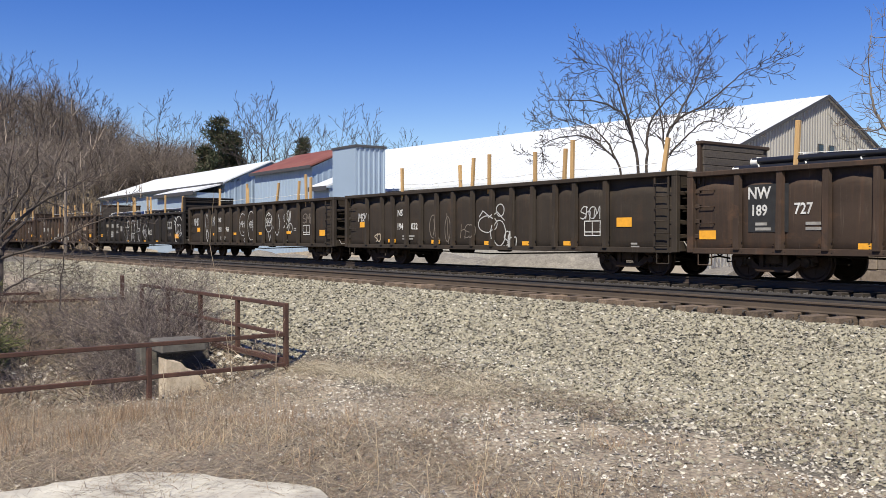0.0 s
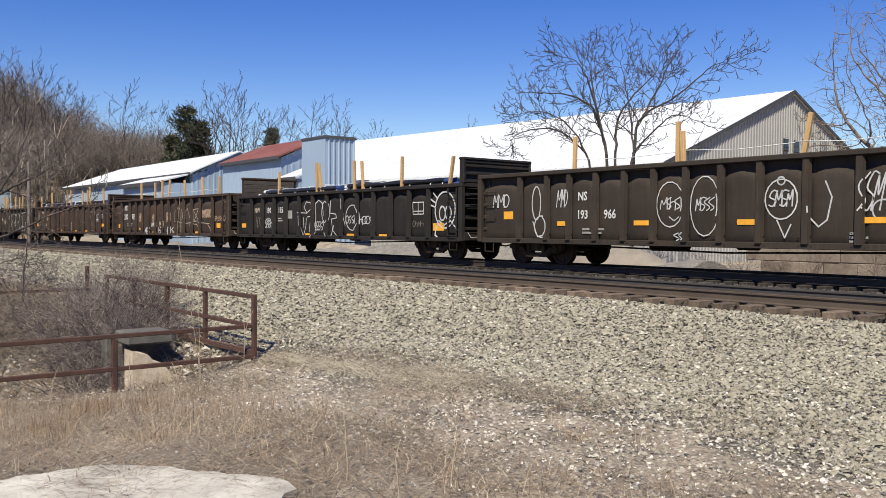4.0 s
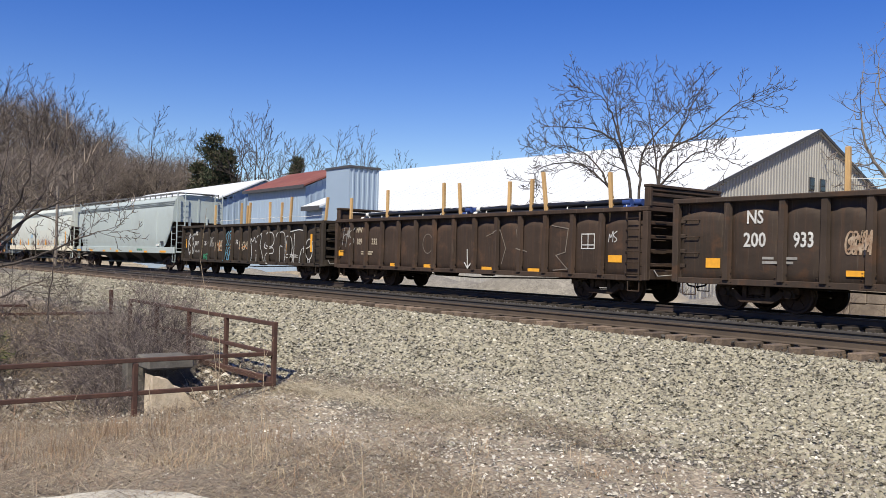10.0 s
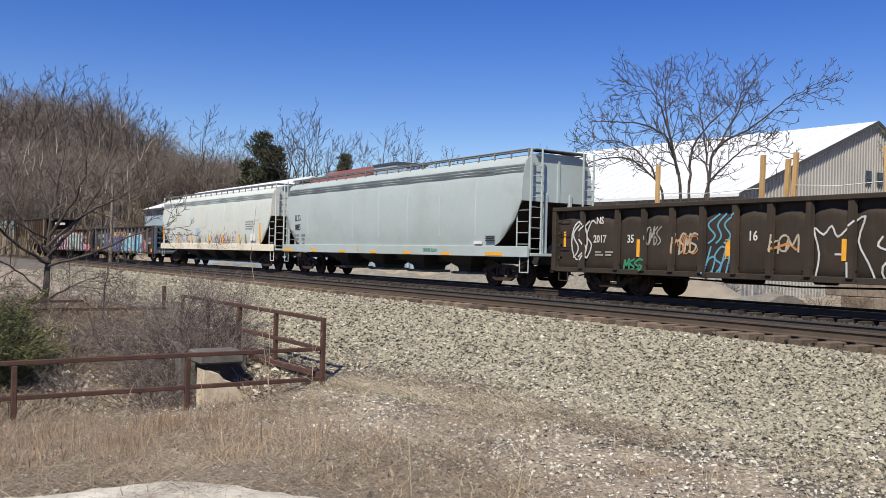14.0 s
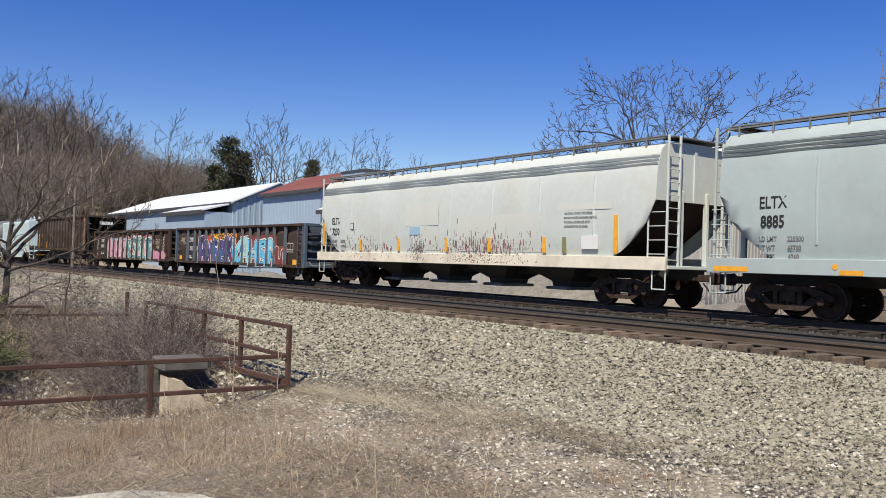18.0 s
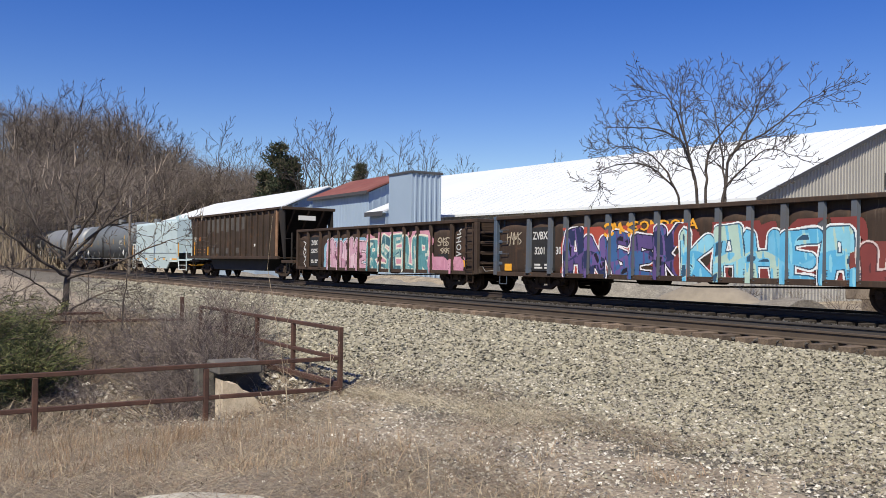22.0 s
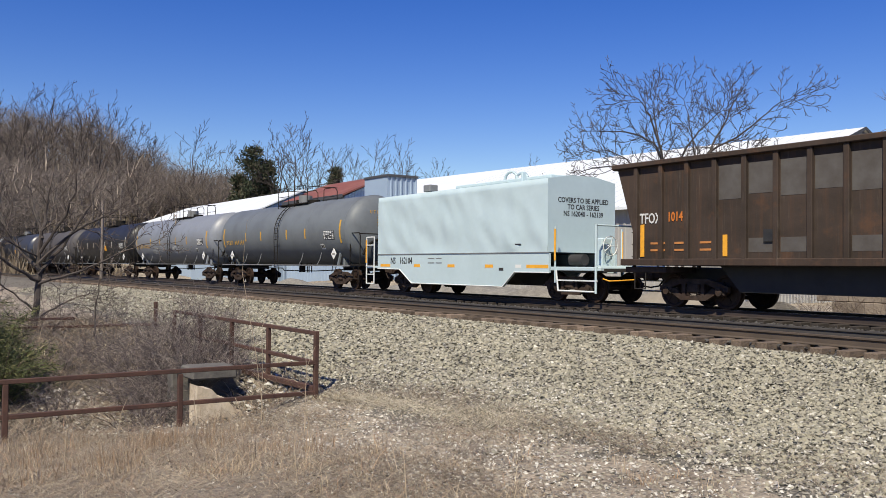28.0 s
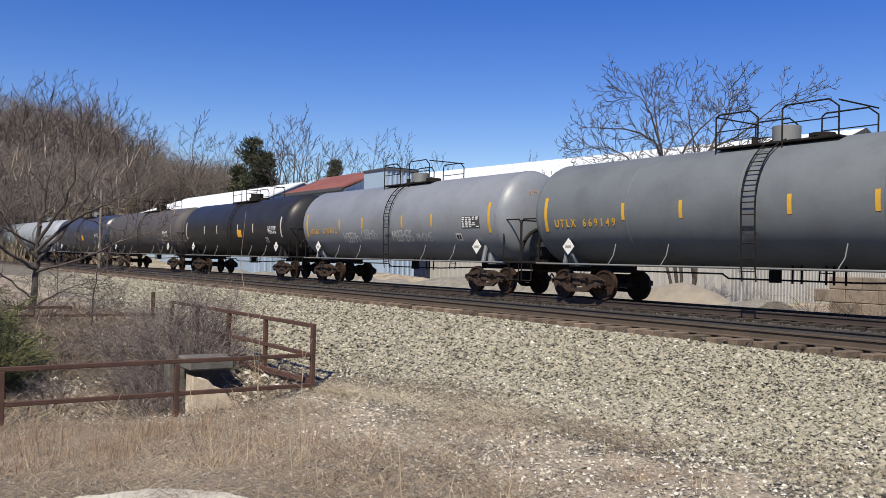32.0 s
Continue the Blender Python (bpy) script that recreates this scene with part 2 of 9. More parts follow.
M_WOOD = mat("new_pine_stake_wood", (0.52, 0.34, 0.15), 0.8, 0, (0.38, 0.23, 0.10), 4, 0.8, 0.2, 40, None, 1, 0, 0.15, (6, 6, 0.6), 0.12)
M_OLDWOOD = mat("weathered_plank_wood", (0.085, 0.070, 0.058), 0.9, 0, (0.045, 0.037, 0.031), 3, 0.8, 0.4, 30, None, 1, 0, 0.25, (0.6, 6, 6), 0.2)
M_HOPPERGREY = mat("pale_grey_car_paint", (0.385, 0.445, 0.445), 0.45, 0, (0.35, 0.40, 0.40), 0.5, 0.6, 0.05, 6, (0.26, 0.27, 0.245), 0.5, 0.25, 0.03, spec=0.35)
M_HOPPERWHITE = mat("dusty_white_car_paint", (0.53, 0.575, 0.545), 0.5, 0, (0.48, 0.51, 0.48), 0.6, 0.6, 0.05, 6, (0.47, 0.42, 0.33), 0.5, 0.4, 0.04, spec=0.35)
M_HOPPERTOP = mat("white_roof_paint", (0.66, 0.68, 0.66), 0.5, 0, (0.56, 0.57, 0.55), 0.8, 0.6)
M_STRIPE = mat("grey_stripe_paint", (0.16, 0.19, 0.20), 0.6, 0, (0.22, 0.25, 0.26), 2, 0.6)
M_COIL = mat("pale_green_grey_cover_paint", (0.46, 0.56, 0.585), 0.4, 0, (0.41, 0.51, 0.53), 0.8, 0.6, 0.0, 6, (0.35, 0.44, 0.43), 0.6, 0.2, 0.02)
M_TANKGREY = mat("grey_tank_paint", (0.135, 0.150, 0.160), 0.5, 0, (0.115, 0.125, 0.135), 0.8, 0.7, 0.05, 8, (0.08, 0.085, 0.09), 0.8, 0.3, 0.04, spec=0.25)
M_TANKPALE = mat("pale_grey_tank_paint", (0.28, 0.30, 0.33), 0.5, 0, (0.22, 0.24, 0.27), 0.8, 0.7, 0.05, 8, spec=0.25)
M_TANKBLACK = mat("black_tank_paint", (0.018, 0.018, 0.020), 0.4, 0, (0.03, 0.03, 0.032), 1.0, 0.7, 0.05, 8, spec=0.25)
M_TANKBROWN = mat("sooty_brown_tank_paint", (0.060, 0.056, 0.058), 0.6, 0, (0.085, 0.078, 0.076), 0.8, 0.7, 0.05, 8, spec=0.25)
M_TANKBLUE = mat("dark_blue_tank_paint", (0.030, 0.036, 0.055), 0.35, 0, (0.045, 0.050, 0.068), 1.0, 0.7)
M_PIPE = mat("black_coated_pipe", (0.012, 0.013, 0.017), 0.35, 0, (0.02, 0.021, 0.026), 4, 0.6)
M_STRAP = mat("white_strap", (0.65, 0.65, 0.62), 0.6)
M_PIPEBLUE = mat("blue_pipe_wrap", (0.03, 0.06, 0.20), 0.5)
M_BALLASTBED = mat("grey_ballast_bed", (0.15, 0.135, 0.108), 0.95, 0, (0.08, 0.072, 0.058), 9.0, 0.8, 1.0, 26, (0.16, 0.13, 0.10), 0.35, 0.3, 0.6)
M_SOIL = mat("dry_straw_soil", (0.35, 0.296, 0.224), 0.95, 0, (0.15, 0.125, 0.097), 0.9, 0.95, 1.0, 24, (0.32, 0.265, 0.17), 0.55, 0.45, 0.6)
# leafy pit soil, darkened in colour for the shade under the bushes
M_PITSOIL = mat("shade_dark_leafy_soil", (0.105, 0.085, 0.066), 0.95, 0, (0.045, 0.036, 0.029), 1.4, 0.95, 1.0, 22, (0.20, 0.165, 0.12), 0.8, 0.4, 0.6)
M_TIE = mat("weathered_oak_tie", (0.20, 0.148, 0.105), 0.9, 0, (0.095, 0.068, 0.050), 4, 0.8, 0.5, 30, None, 1, 0, 0.25, (6, 0.8, 6), 0.45)
M_RAILSIDE = mat("rusty_rail_steel", (0.09, 0.066, 0.048), 0.8, 0.1, (0.06, 0.045, 0.034), 2, 0.7, 0.15, 25)
M_RAILTOP = mat("polished_rail_head", (0.30, 0.30, 0.31), 0.3, 0.9)
M_FENCE = mat("rusted_pipe_rail", (0.078, 0.037, 0.027), 0.85, 0.1, (0.048, 0.026, 0.020), 5, 0.8, 0.3, 40, (0.13, 0.065, 0.042), 3, 0.4, 0.2)
M_CONCRETE = mat("pale_weathered_concrete", (0.58, 0.555, 0.47), 0.9, 0, (0.38, 0.35, 0.30), 2.5, 0.8, 0.5, 20, (0.22, 0.20, 0.17), 1.4, 0.45, 0.12)
M_GREYRAIL = mat("greyed_rail_steel", (0.062, 0.055, 0.050), 0.8, 0.1, (0.042, 0.037, 0.034), 2, 0.7, 0.15, 25)
M_HEADDARK = mat("dull_rail_head", (0.035, 0.030, 0.028), 0.65, 0.3, (0.06, 0.052, 0.048), 3, 0.7)
# culvert concrete: the shade round the opening is put into its dark colour
M_CONCDARK = mat("shade_darkened_grey_concrete", (0.14, 0.13, 0.113), 0.9, 0, (0.07, 0.064, 0.057), 2.5, 0.8, 0.5, 20)
M_ROOFWHITE = mat("white_metal_roof", (0.66, 0.69, 0.71), 0.5, 0, (0.58, 0.615, 0.64), 0.3, 0.6)
M_SHEDGREY = mat("grey_ribbed_wall_metal", (0.34, 0.33, 0.31), 0.55, 0.0, (0.28, 0.275, 0.26), 0.4, 0.7)
M_BLUEWALL = mat("pale_blue_wall_metal", (0.31, 0.395, 0.50), 0.5, 0, (0.27, 0.35, 0.45), 0.3, 0.7)
M_REDROOF = mat("rusty_red_metal_roof", (0.21, 0.065, 0.045), 0.7, 0, (0.14, 0.05, 0.038), 0.6, 0.8, 0, 10, (0.30, 0.17, 0.12), 0.4, 0.4)
M_TRIM = mat("dark_grey_trim", (0.06, 0.06, 0.065), 0.6)
# far track: grime and the train's shade both put into these dark colours
M_DARKTIE = mat("grimy_shaded_black_tie", (0.028, 0.022, 0.018), 0.9, 0, (0.045, 0.035, 0.028), 4, 0.8, 0.5, 30, None, 1, 0, 0.2, (6, 0.8, 6), 0.2)
M_DARKRAIL = mat("grimy_shaded_dark_rail", (0.035, 0.026, 0.022), 0.7, 0.1, (0.06, 0.042, 0.034), 2, 0.7, 0.1, 25)
M_GLASS = mat("dark_window_glass", (0.02, 0.025, 0.03), 0.1)


# ---- ground ----
def ground_z(x, y):
    """The lie of the land: the ballast shoulder falls from the near ties to a dirt yard, with a culvert pit by the railing."""
    yt = track_y(x, 0)
    yy = y - yt
    if yy > 12.6:
        z = -0.29 - 0.03 * max(0.0, min(1.0, (yy - 12.6) / 0.5))
        if yy > 24:
            z = -0.30 - 0.5 * min(1, (yy - 24) / 5)
    else:
        k = max(0.0, min(1.0, (12.6 - yy) / 6.2))
        z = -0.285 - 0.645 * (k ** 1.1)
    # the yard falls towards the culvert, which lies open behind its railings
    if y < 12 and x < 0:
        w = max(0.0, min(1.0, (-7.5 - x) / 5.0)) * max(0.0, min(1.0, (8.0 - y) / 3.0))
        back = max(0.0, min(1.0, (-x - 22) / 4.0))
        z -= (0.50 * w) * (1 - back) - 0.12 * back * w
        pit = max(0.0, min(1.0, (-13.45 - x) / 0.7)) * max(0.0, min(1.0, (x + 23.5) / 4.0)) * max(0.0, min(1.0, (6.35 - y) / 1.3))
        z -= 0.60 * pit
    # wooded hill in the west
    r = math.hypot(x, y)
    b = math.degrees(math.atan2(-x, y))
    if r > 90:
        rise = max(0.0, min(1.0, (b - 73.0) / 5.0)) * max(0.0, min(1.0, (r - 120) / 80))
        z += 14.5 * rise * rise * (3 - 2 * rise)
        z += 7 * max(0.0, min(1.0, (r - 110) / 90)) * max(0.0, min(1.0, (b - 20) / 25))
    return z


def rough_z(x, y):
    n = noise.noise((x * 0.7, y * 0.7, 0)) * 0.05 + noise.noise((x * 2.3, y * 2.3, 5)) * 0.02
    fade = 1.0 if y - track_y(x, 0) < 12.2 else 0.3
    return ground_z(x, y) + n * fade


def build_ground():
    xs = [-2500, -1500, -900, -600, -450, -360, -300, -260, -230, -200, -175, -150, -130, -115, -100, -90, -80, -72, -65, -58, -52, -47, -43] + \
        [-40 + 0.4 * i for i in range(113)] + [6, 8, 11, 15, 20, 30, 45, 70, 110, 170, 260, 400, 700, 1200, 2500]
    ys = [-2500, -1200, -600, -300, -150, -80, -40, -20, -10, -5, -2] + [0.35 * i for i in range(75)] + \
        [27, 28.5, 30, 32, 35, 39, 44, 50, 58, 68, 80, 95, 112, 130, 150, 175, 200, 240, 300, 400, 600, 1000, 2500]
    g = Geo()
    n = len(ys)
    v = [(x, y, rough_z(x, y)) for x in xs for y in ys]
    near, far = [], []
    for i in range(len(xs) - 1):
        for j in range(n - 1):
            near.append((i * n + j, (i + 1) * n + j, (i + 1) * n + j + 1, i * n + j + 1))
    g.add(v, near, True)
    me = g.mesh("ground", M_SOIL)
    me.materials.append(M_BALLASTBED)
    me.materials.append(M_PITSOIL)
    idx = []
    for f in near:
        cx, cy = sum(v[k][0] for k in f) / 4, sum(v[k][1] for k in f) / 4
        yy = cy - track_y(cx, 0)
        # pit faces take the soil with shade painted into it
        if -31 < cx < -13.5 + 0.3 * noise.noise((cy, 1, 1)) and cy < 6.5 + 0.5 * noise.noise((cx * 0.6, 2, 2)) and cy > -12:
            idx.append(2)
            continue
        idx.append(1 if 6.6 + 0.8 * noise.noise((cx * 0.5, cy * 0.5, 3)) + max(0, -cx - 22) * 0.06 < yy < 24.5 else 0)
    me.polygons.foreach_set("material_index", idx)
    return tagged(new("ground", me), "dry straw-covered soil and grey railway ballast", "ground", kind="structure")


build_ground()


# ---- tracks ----
def rail_profile():
    return [(-0.070, 0), (0.070, 0), (0.070, 0.012), (0.012, 0.030), (0.010, 0.125), (0.036, 0.140), (0.036, 0.168), (0.028, 0.176), (-0.028, 0.176),
            (-0.036, 0.168), (-0.036, 0.140), (-0.010, 0.125), (-0.012, 0.030), (-0.070, 0.012)]


def build_track(yc, name, label, steel):
    tr = thing(name, label, "railway track", kind="structure")
    xs = [-330, -260, -210, -170, -140, -120, -105, -92, -80, -70, -60, -50, -40, -30, 0, 40, 120, 300]
    for side in (-1, 1):
        g, top = Geo(), Geo()
        rings = []
        for x in xs:
            y = track_y(x, yc) + side * 0.7535
            rings.append([(x, y + p, -0.176 + q) for p, q in rail_profile()])
        g.skin(rings, smooth=False)
        r = part("rail", g, steel[(side + 1) // 2], tr, "rusty steel rail")
        for a, b in zip(xs, xs[1:]):
            ya, yb = track_y(a, yc) + side * 0.7535, track_y(b, yc) + side * 0.7535
            top.add([(a, ya - 0.026, 0.002), (b, yb - 0.026, 0.002), (b, yb + 0.026, 0.002), (a, ya + 0.026, 0.002)], [(0, 1, 2, 3)])
        part("rail_head", top, M_HEADDARK if yc == NEAR_TRACK else M_RAILTOP, r, "worn running surface")
    return tr


near_track = build_track(NEAR_TRACK, "railway_track", "empty near railway track with rusty rails on timber ties", (M_RAILSIDE, M_GREYRAIL))
far_track = build_track(FAR_TRACK, "railway_track", "railway track under the train, coloured dark for grime and shade", (M_DARKRAIL, M_DARKRAIL))


def build_ties(tr, yc, x0, x1, wood):
    rnd = random.Random(4)
    g = Geo().cbox(-0.108, 0.108, -1.3, 1.3, -0.18, 0, 0.012)
    me = g.mesh("tie", wood)
    x, far = x0, Geo()
    while x < x1:
        slope = 2 * BEND * min(x + 30, 0)
        m = pose(x, track_y(x, yc) + rnd.uniform(-0.05, 0.05), -0.178 + rnd.uniform(-0.012, 0.004), 0, rnd.uniform(-1, 1), math.degrees(math.atan(slope)) + rnd.uniform(-1.2, 1.2))
        part("tie", me, wood, tr, m=m)
        x += 0.495 + rnd.uniform(-0.03, 0.03)


build_ties(near_track, NEAR_TRACK, -75, 6, M_TIE)
build_ties(far_track, FAR_TRACK, -60, 6, M_DARKTIE)


# ---- buildings ----
def ribbed(g, p, q, z0a, z1a, z0b, z1b, pitch, depth=0.04, normal=None):
    """A ribbed sheet wall from p to q in plan, its foot and top given at both ends."""
    p, q = Vector(p), Vector(q)
    d = (q - p)
    L = d.length
    d.normalize()
    nrm = Vector((d.y, -d.x)) if normal is None else Vector(normal)
    n = max(1, int(L / pitch))
    pts = []
    for i in range(n):
        for a, h in ((0, 0), (0.55, 0), (0.65, 1), (0.9, 1)):
            pts.append(((i + a) / n, h))
    pts.append((1, 0))
    v = []
    for s, h in pts:
        c = p + d * (L * s) + nrm * (depth * h)
        v.append((c.x, c.y, z0a + (z0b - z0a) * s))
        v.append((c.x, c.y, z1a + (z1b - z1a) * s))
    g.add(v, [(2 * i, 2 * i + 2, 2 * i + 3, 2 * i + 1) for i in range(len(pts) - 1)])


def slab(g, corners, thick):
    """A roof plane of four corners with a thickness."""
    v = [Vector(c) for c in corners]
    w = [c - Vector((0, 0, thick)) for c in v]
    g.add(v + w, [(0, 1, 2, 3), (7, 6, 5, 4), (0, 4, 5, 1), (1, 5, 6, 2), (2, 6, 7, 3), (3, 7, 4, 0)])


def build_shed():
    """Large gabled shed with a white metal roof."""
    h = 9.0
    u, n = Vector((-0.9957, -0.092)), Vector((0.092, -0.9957))
    A = Vector((-3.345 * h, 5.79 * h))
    ridge = EYE + h
    pitch, near_w, far_w, length, eave = 0.36, 14.5, 8.6, 46.0, 32.0
    foot = -0.9
    sh = thing("industrial_shed", "large shed with a white metal roof and grey ribbed gable wall", "building")

    def at(a, w, z):
        c = A + u * a + n * w
        return (c.x, c.y, z)

    over = 0.16
    g = Geo()
    slab(g, [at(-over, 0, ridge), at(-over, near_w + 0.6, ridge - pitch * (near_w + 0.6)), at(eave, near_w + 0.6, ridge - pitch * (near_w + 0.6)), at(length, 0, ridge)], 0.16)
    roof = part("roof", g, M_ROOFWHITE, sh, "white metal roof facing the tracks")
    seam = Geo()
    for i in range(1, int(eave)):
        a = i * 1.0
        lo, hi = Vector(at(a, near_w + 0.6, ridge - pitch * (near_w + 0.6))), Vector(at(a, 0, ridge))
        seam.cyl(lo + Vector((0, 0, 0.02)), hi + Vector((0, 0, 0.02)), 0.03, 4, caps=False, smooth=False)
    part("roof_seam", seam, M_ROOFWHITE, roof)
    g = Geo()
    slab(g, [at(-over, 0, ridge), at(length, 0, ridge), at(length, -far_w - 0.5, ridge - pitch * (far_w + 0.5)), at(-over, -far_w - 0.5, ridge - pitch * (far_w + 0.5))], 0.16)
    part("roof", g, M_ROOFWHITE, sh)
    g = Geo()
    for w0, w1 in ((0, near_w), (-far_w, 0)):
        a, b = at(0, w0, 0), at(0, w1, 0)
        ribbed(g, a[:2], b[:2], foot, ridge - 0.18 - pitch * abs(w0), foot, ridge - 0.18 - pitch * abs(w1), 0.34, 0.06, normal=-u)
    part("wall", g, M_SHEDGREY, sh, "grey ribbed gable wall")
    g = Geo()
    a, b = at(0, near_w, 0), at(eave, near_w, 0)
    e = ridge - 0.18 - pitch * near_w
    ribbed(g, a[:2], b[:2], foot, e, foot, e, 0.5, 0.05, normal=n)
    a, b = at(0, -far_w, 0), at(length, -far_w, 0)
    e = ridge - 0.18 - pitch * far_w
    ribbed(g, a[:2], b[:2], foot, e, foot, e, 1.0, 0.05, normal=-n)
    a, b = at(length, 0, 0), at(length, -far_w, 0)
    ribbed(g, a[:2], b[:2], foot, ridge - 0.18, foot, e, 1.0, 0.05, normal=u)
    a, b = at(eave, near_w, 0), at(length, 0, 0)
    ribbed(g, a[:2], b[:2], foot, ridge - 0.18 - pitch * near_w, foot, ridge - 0.18, 1.0, 0.05, normal=u)
    part("wall", g, M_SHEDGREY, sh)
    # barge boards along the gable
    for w1 in (near_w + 0.6, -far_w - 0.5):
        g = Geo()
        p, q = Vector(at(-over - 0.03, 0, ridge + 0.02)), Vector(at(-over - 0.03, w1, ridge + 0.02 - pitch * abs(w1)))
        for s in (0,):
            k = Vector((-u.x, -u.y, 0)) * 0.06
            dn = Vector((0, 0, -0.20))
            v = [p, q, q + dn, p + dn]
            g.add(v + [c + k for c in v], [(0, 1, 2, 3), (7, 6, 5, 4), (0, 4, 5, 1), (1, 5, 6, 2), (2, 6, 7, 3), (3, 7, 4, 0)])
        part("barge_board", g, M_TRIM, sh, "dark gable trim")
    # small gable windows
    for w in (0.9, -0.6):
        c = Vector(at(-0.09, w, 0))
        g = Geo()
        m = Matrix.Translation((c.x, c.y, ridge - 3.55)) @ pose(0, 0, 0, 0, 0, math.degrees(math.atan2(n.y, n.x)))
        g.box(-0.34, 0.34, -0.03, 0.03, -0.4, 0.4, m)
        win = part("window", g, M_TRIM, sh)
        g = Geo()
        g.box(-0.29, 0.29, -0.05, 0.05, -0.34, 0.34, m)
        part("pane", g, M_GLASS, win)
    return sh


build_shed()


def build_tower():
    d = 60
    b1, b0, b2 = radians(60.93), radians(59.49), radians(57.7)
    # corner nearest to the camera
    cx, cy = -d * math.sin(b0), d * math.cos(b0)
    w1, w2 = 3.22, 2.4
    top, foot = EYE + d * math.tan(radians(5.93)), -0.9
    tw = thing("elevator_tower", "pale blue metal-clad tower block with a flat top", "building")
    g = Geo()
    g.box(cx - w1, cx, cy, cy + w2, foot, top)
    part("wall", g, M_BLUEWALL, tw, "smooth pale blue panel walls")
    g = Geo()
    ribbed(g, (cx + 0.01, cy), (cx + 0.01, cy + w2), foot, top, foot, top, 0.36, 0.07, normal=(1, 0))
    part("cladding", g, M_BLUEWALL, tw, "ribbed blue cladding")
    g = Geo()
    g.box(cx - w1 - 0.06, cx + 0.14, cy - 0.06, cy + w2 + 0.06, top, top + 0.16)
    part("parapet", g, M_TRIM, tw, "dark roof edge")
    return tw


build_tower()


def gable_house(name, label, x0, x1, ye, yr, ze, zr, wall, roof, foot=-0.9, hip=0.0, pitch=0.6):
    """A long building whose eave at y = ye faces the line, ridge at yr."""
    h = thing(name, label, "building")
    yb = 2 * yr - ye
    g = Geo()
    over = 0.4
    slab(g, [(x0 - over, ye - over, ze), (x1 + over, ye - over, ze), (x1 + over, yr, zr), (x0 - over + hip, yr, zr)], 0.14)
    r = part("roof", g, roof, h)
    if hip:
        g = Geo()
        slab(g, [(x0 - over, yb + over, ze), (x0 - over, ye - over, ze), (x0 - over + hip, yr, zr), (x0 - over + hip, yr + 0.01, zr)], 0.14)
        part("roof", g, roof, h)
    g = Geo()
    slab(g, [(x1 + over, yb + over, ze), (x0 - over, yb + over, ze), (x0 - over + hip, yr, zr), (x1 + over, yr, zr)], 0.14)
    part("roof", g, roof, h)
    g = Geo()
    ribbed(g, (x0, ye), (x1, ye), foot, ze - 0.14, foot, ze - 0.14, pitch, 0.022, normal=(0, -1))
    part("wall", g, wall, h)
    g = Geo()
    ribbed(g, (x1, ye), (x1, yr), foot, ze - 0.14, foot, zr - 0.14, pitch, 0.03, normal=(1, 0))
    ribbed(g, (x1, yr), (x1, yb), foot, zr - 0.14, foot, ze - 0.14, pitch, 0.06, normal=(1, 0))
    part("wall", g, wall, h)
    g = Geo()
    zz = ze - 0.14 if hip else zr - 0.14
    ribbed(g, (x0, ye), (x0, yr), foot, ze - 0.14, foot, zz, pitch, 0.06, normal=(-1, 0))
    ribbed(g, (x0, yr), (x0, yb), foot, zz, foot, ze - 0.14, pitch, 0.06, normal=(-1, 0))
    ribbed(g, (x0, yb), (x1, yb), foot, ze - 0.14, foot, ze - 0.14, 1.2, 0.05, normal=(0, 1))
    part("wall", g, wall, h)
    g = Geo()
    g.box(x0 - over, x1 + over, ye - over - 0.08, ye - over - 0.005, ze - 0.30, ze - 0.01)
    part("gutter", g, M_TRIM, h, "dark eave gutter")
    return h


gable_house("red_roof_building", "pale blue metal building with a rusty red roof", -81.8, -69.5, 36.5, 41.0, EYE + 6.45, EYE + 8.5, M_BLUEWALL, M_REDROOF)
gable_house("long_low_building", "long pale blue building with a white metal roof", -131.0, -84.6, 34.5, 39.5, EYE + 5.65, EYE + 8.1, M_BLUEWALL, M_ROOFWHITE, hip=9.0)


def build_annexes():
    """Lean-tos with white roofs in front of the blue buildings."""
    for name, x0, x1, y0, y1, za, zb in (("lean_to", -97.0, -84.6, 31.2, 36.3, EYE + 4.7, EYE + 6.1), ("lean_to", -66.6, -63.4, 34.6, 37.4, EYE + 4.3, EYE + 5.4)):
        a = thing(name, "low lean-to with a white metal roof and blue walls", "building")
        g = Geo()
        slab(g, [(x0, y0, za), (x1, y0, za), (x1, y1, zb), (x0, y1, zb)], 0.14)
        part("roof", g, M_ROOFWHITE, a)
        part("fascia", Geo().box(x0, x1, y0 - 0.05, y0 - 0.005, za - 0.4, za - 0.02), M_TRIM, a)
        part("wall", Geo().box(x0 + 0.2, x1 - 0.2, y0 + 0.4, y1 - 0.2, -0.9, za - 0.16), M_BLUEWALL, a)


build_annexes()


# ---- railway cars: x runs along the train, its front to +x; the side at -y faces the camera; z = 0 is the rail head ----
WHEELS, CARS = [], []
FACE = 1.50
WHEEL_R, AXLE = 0.457, 0.89


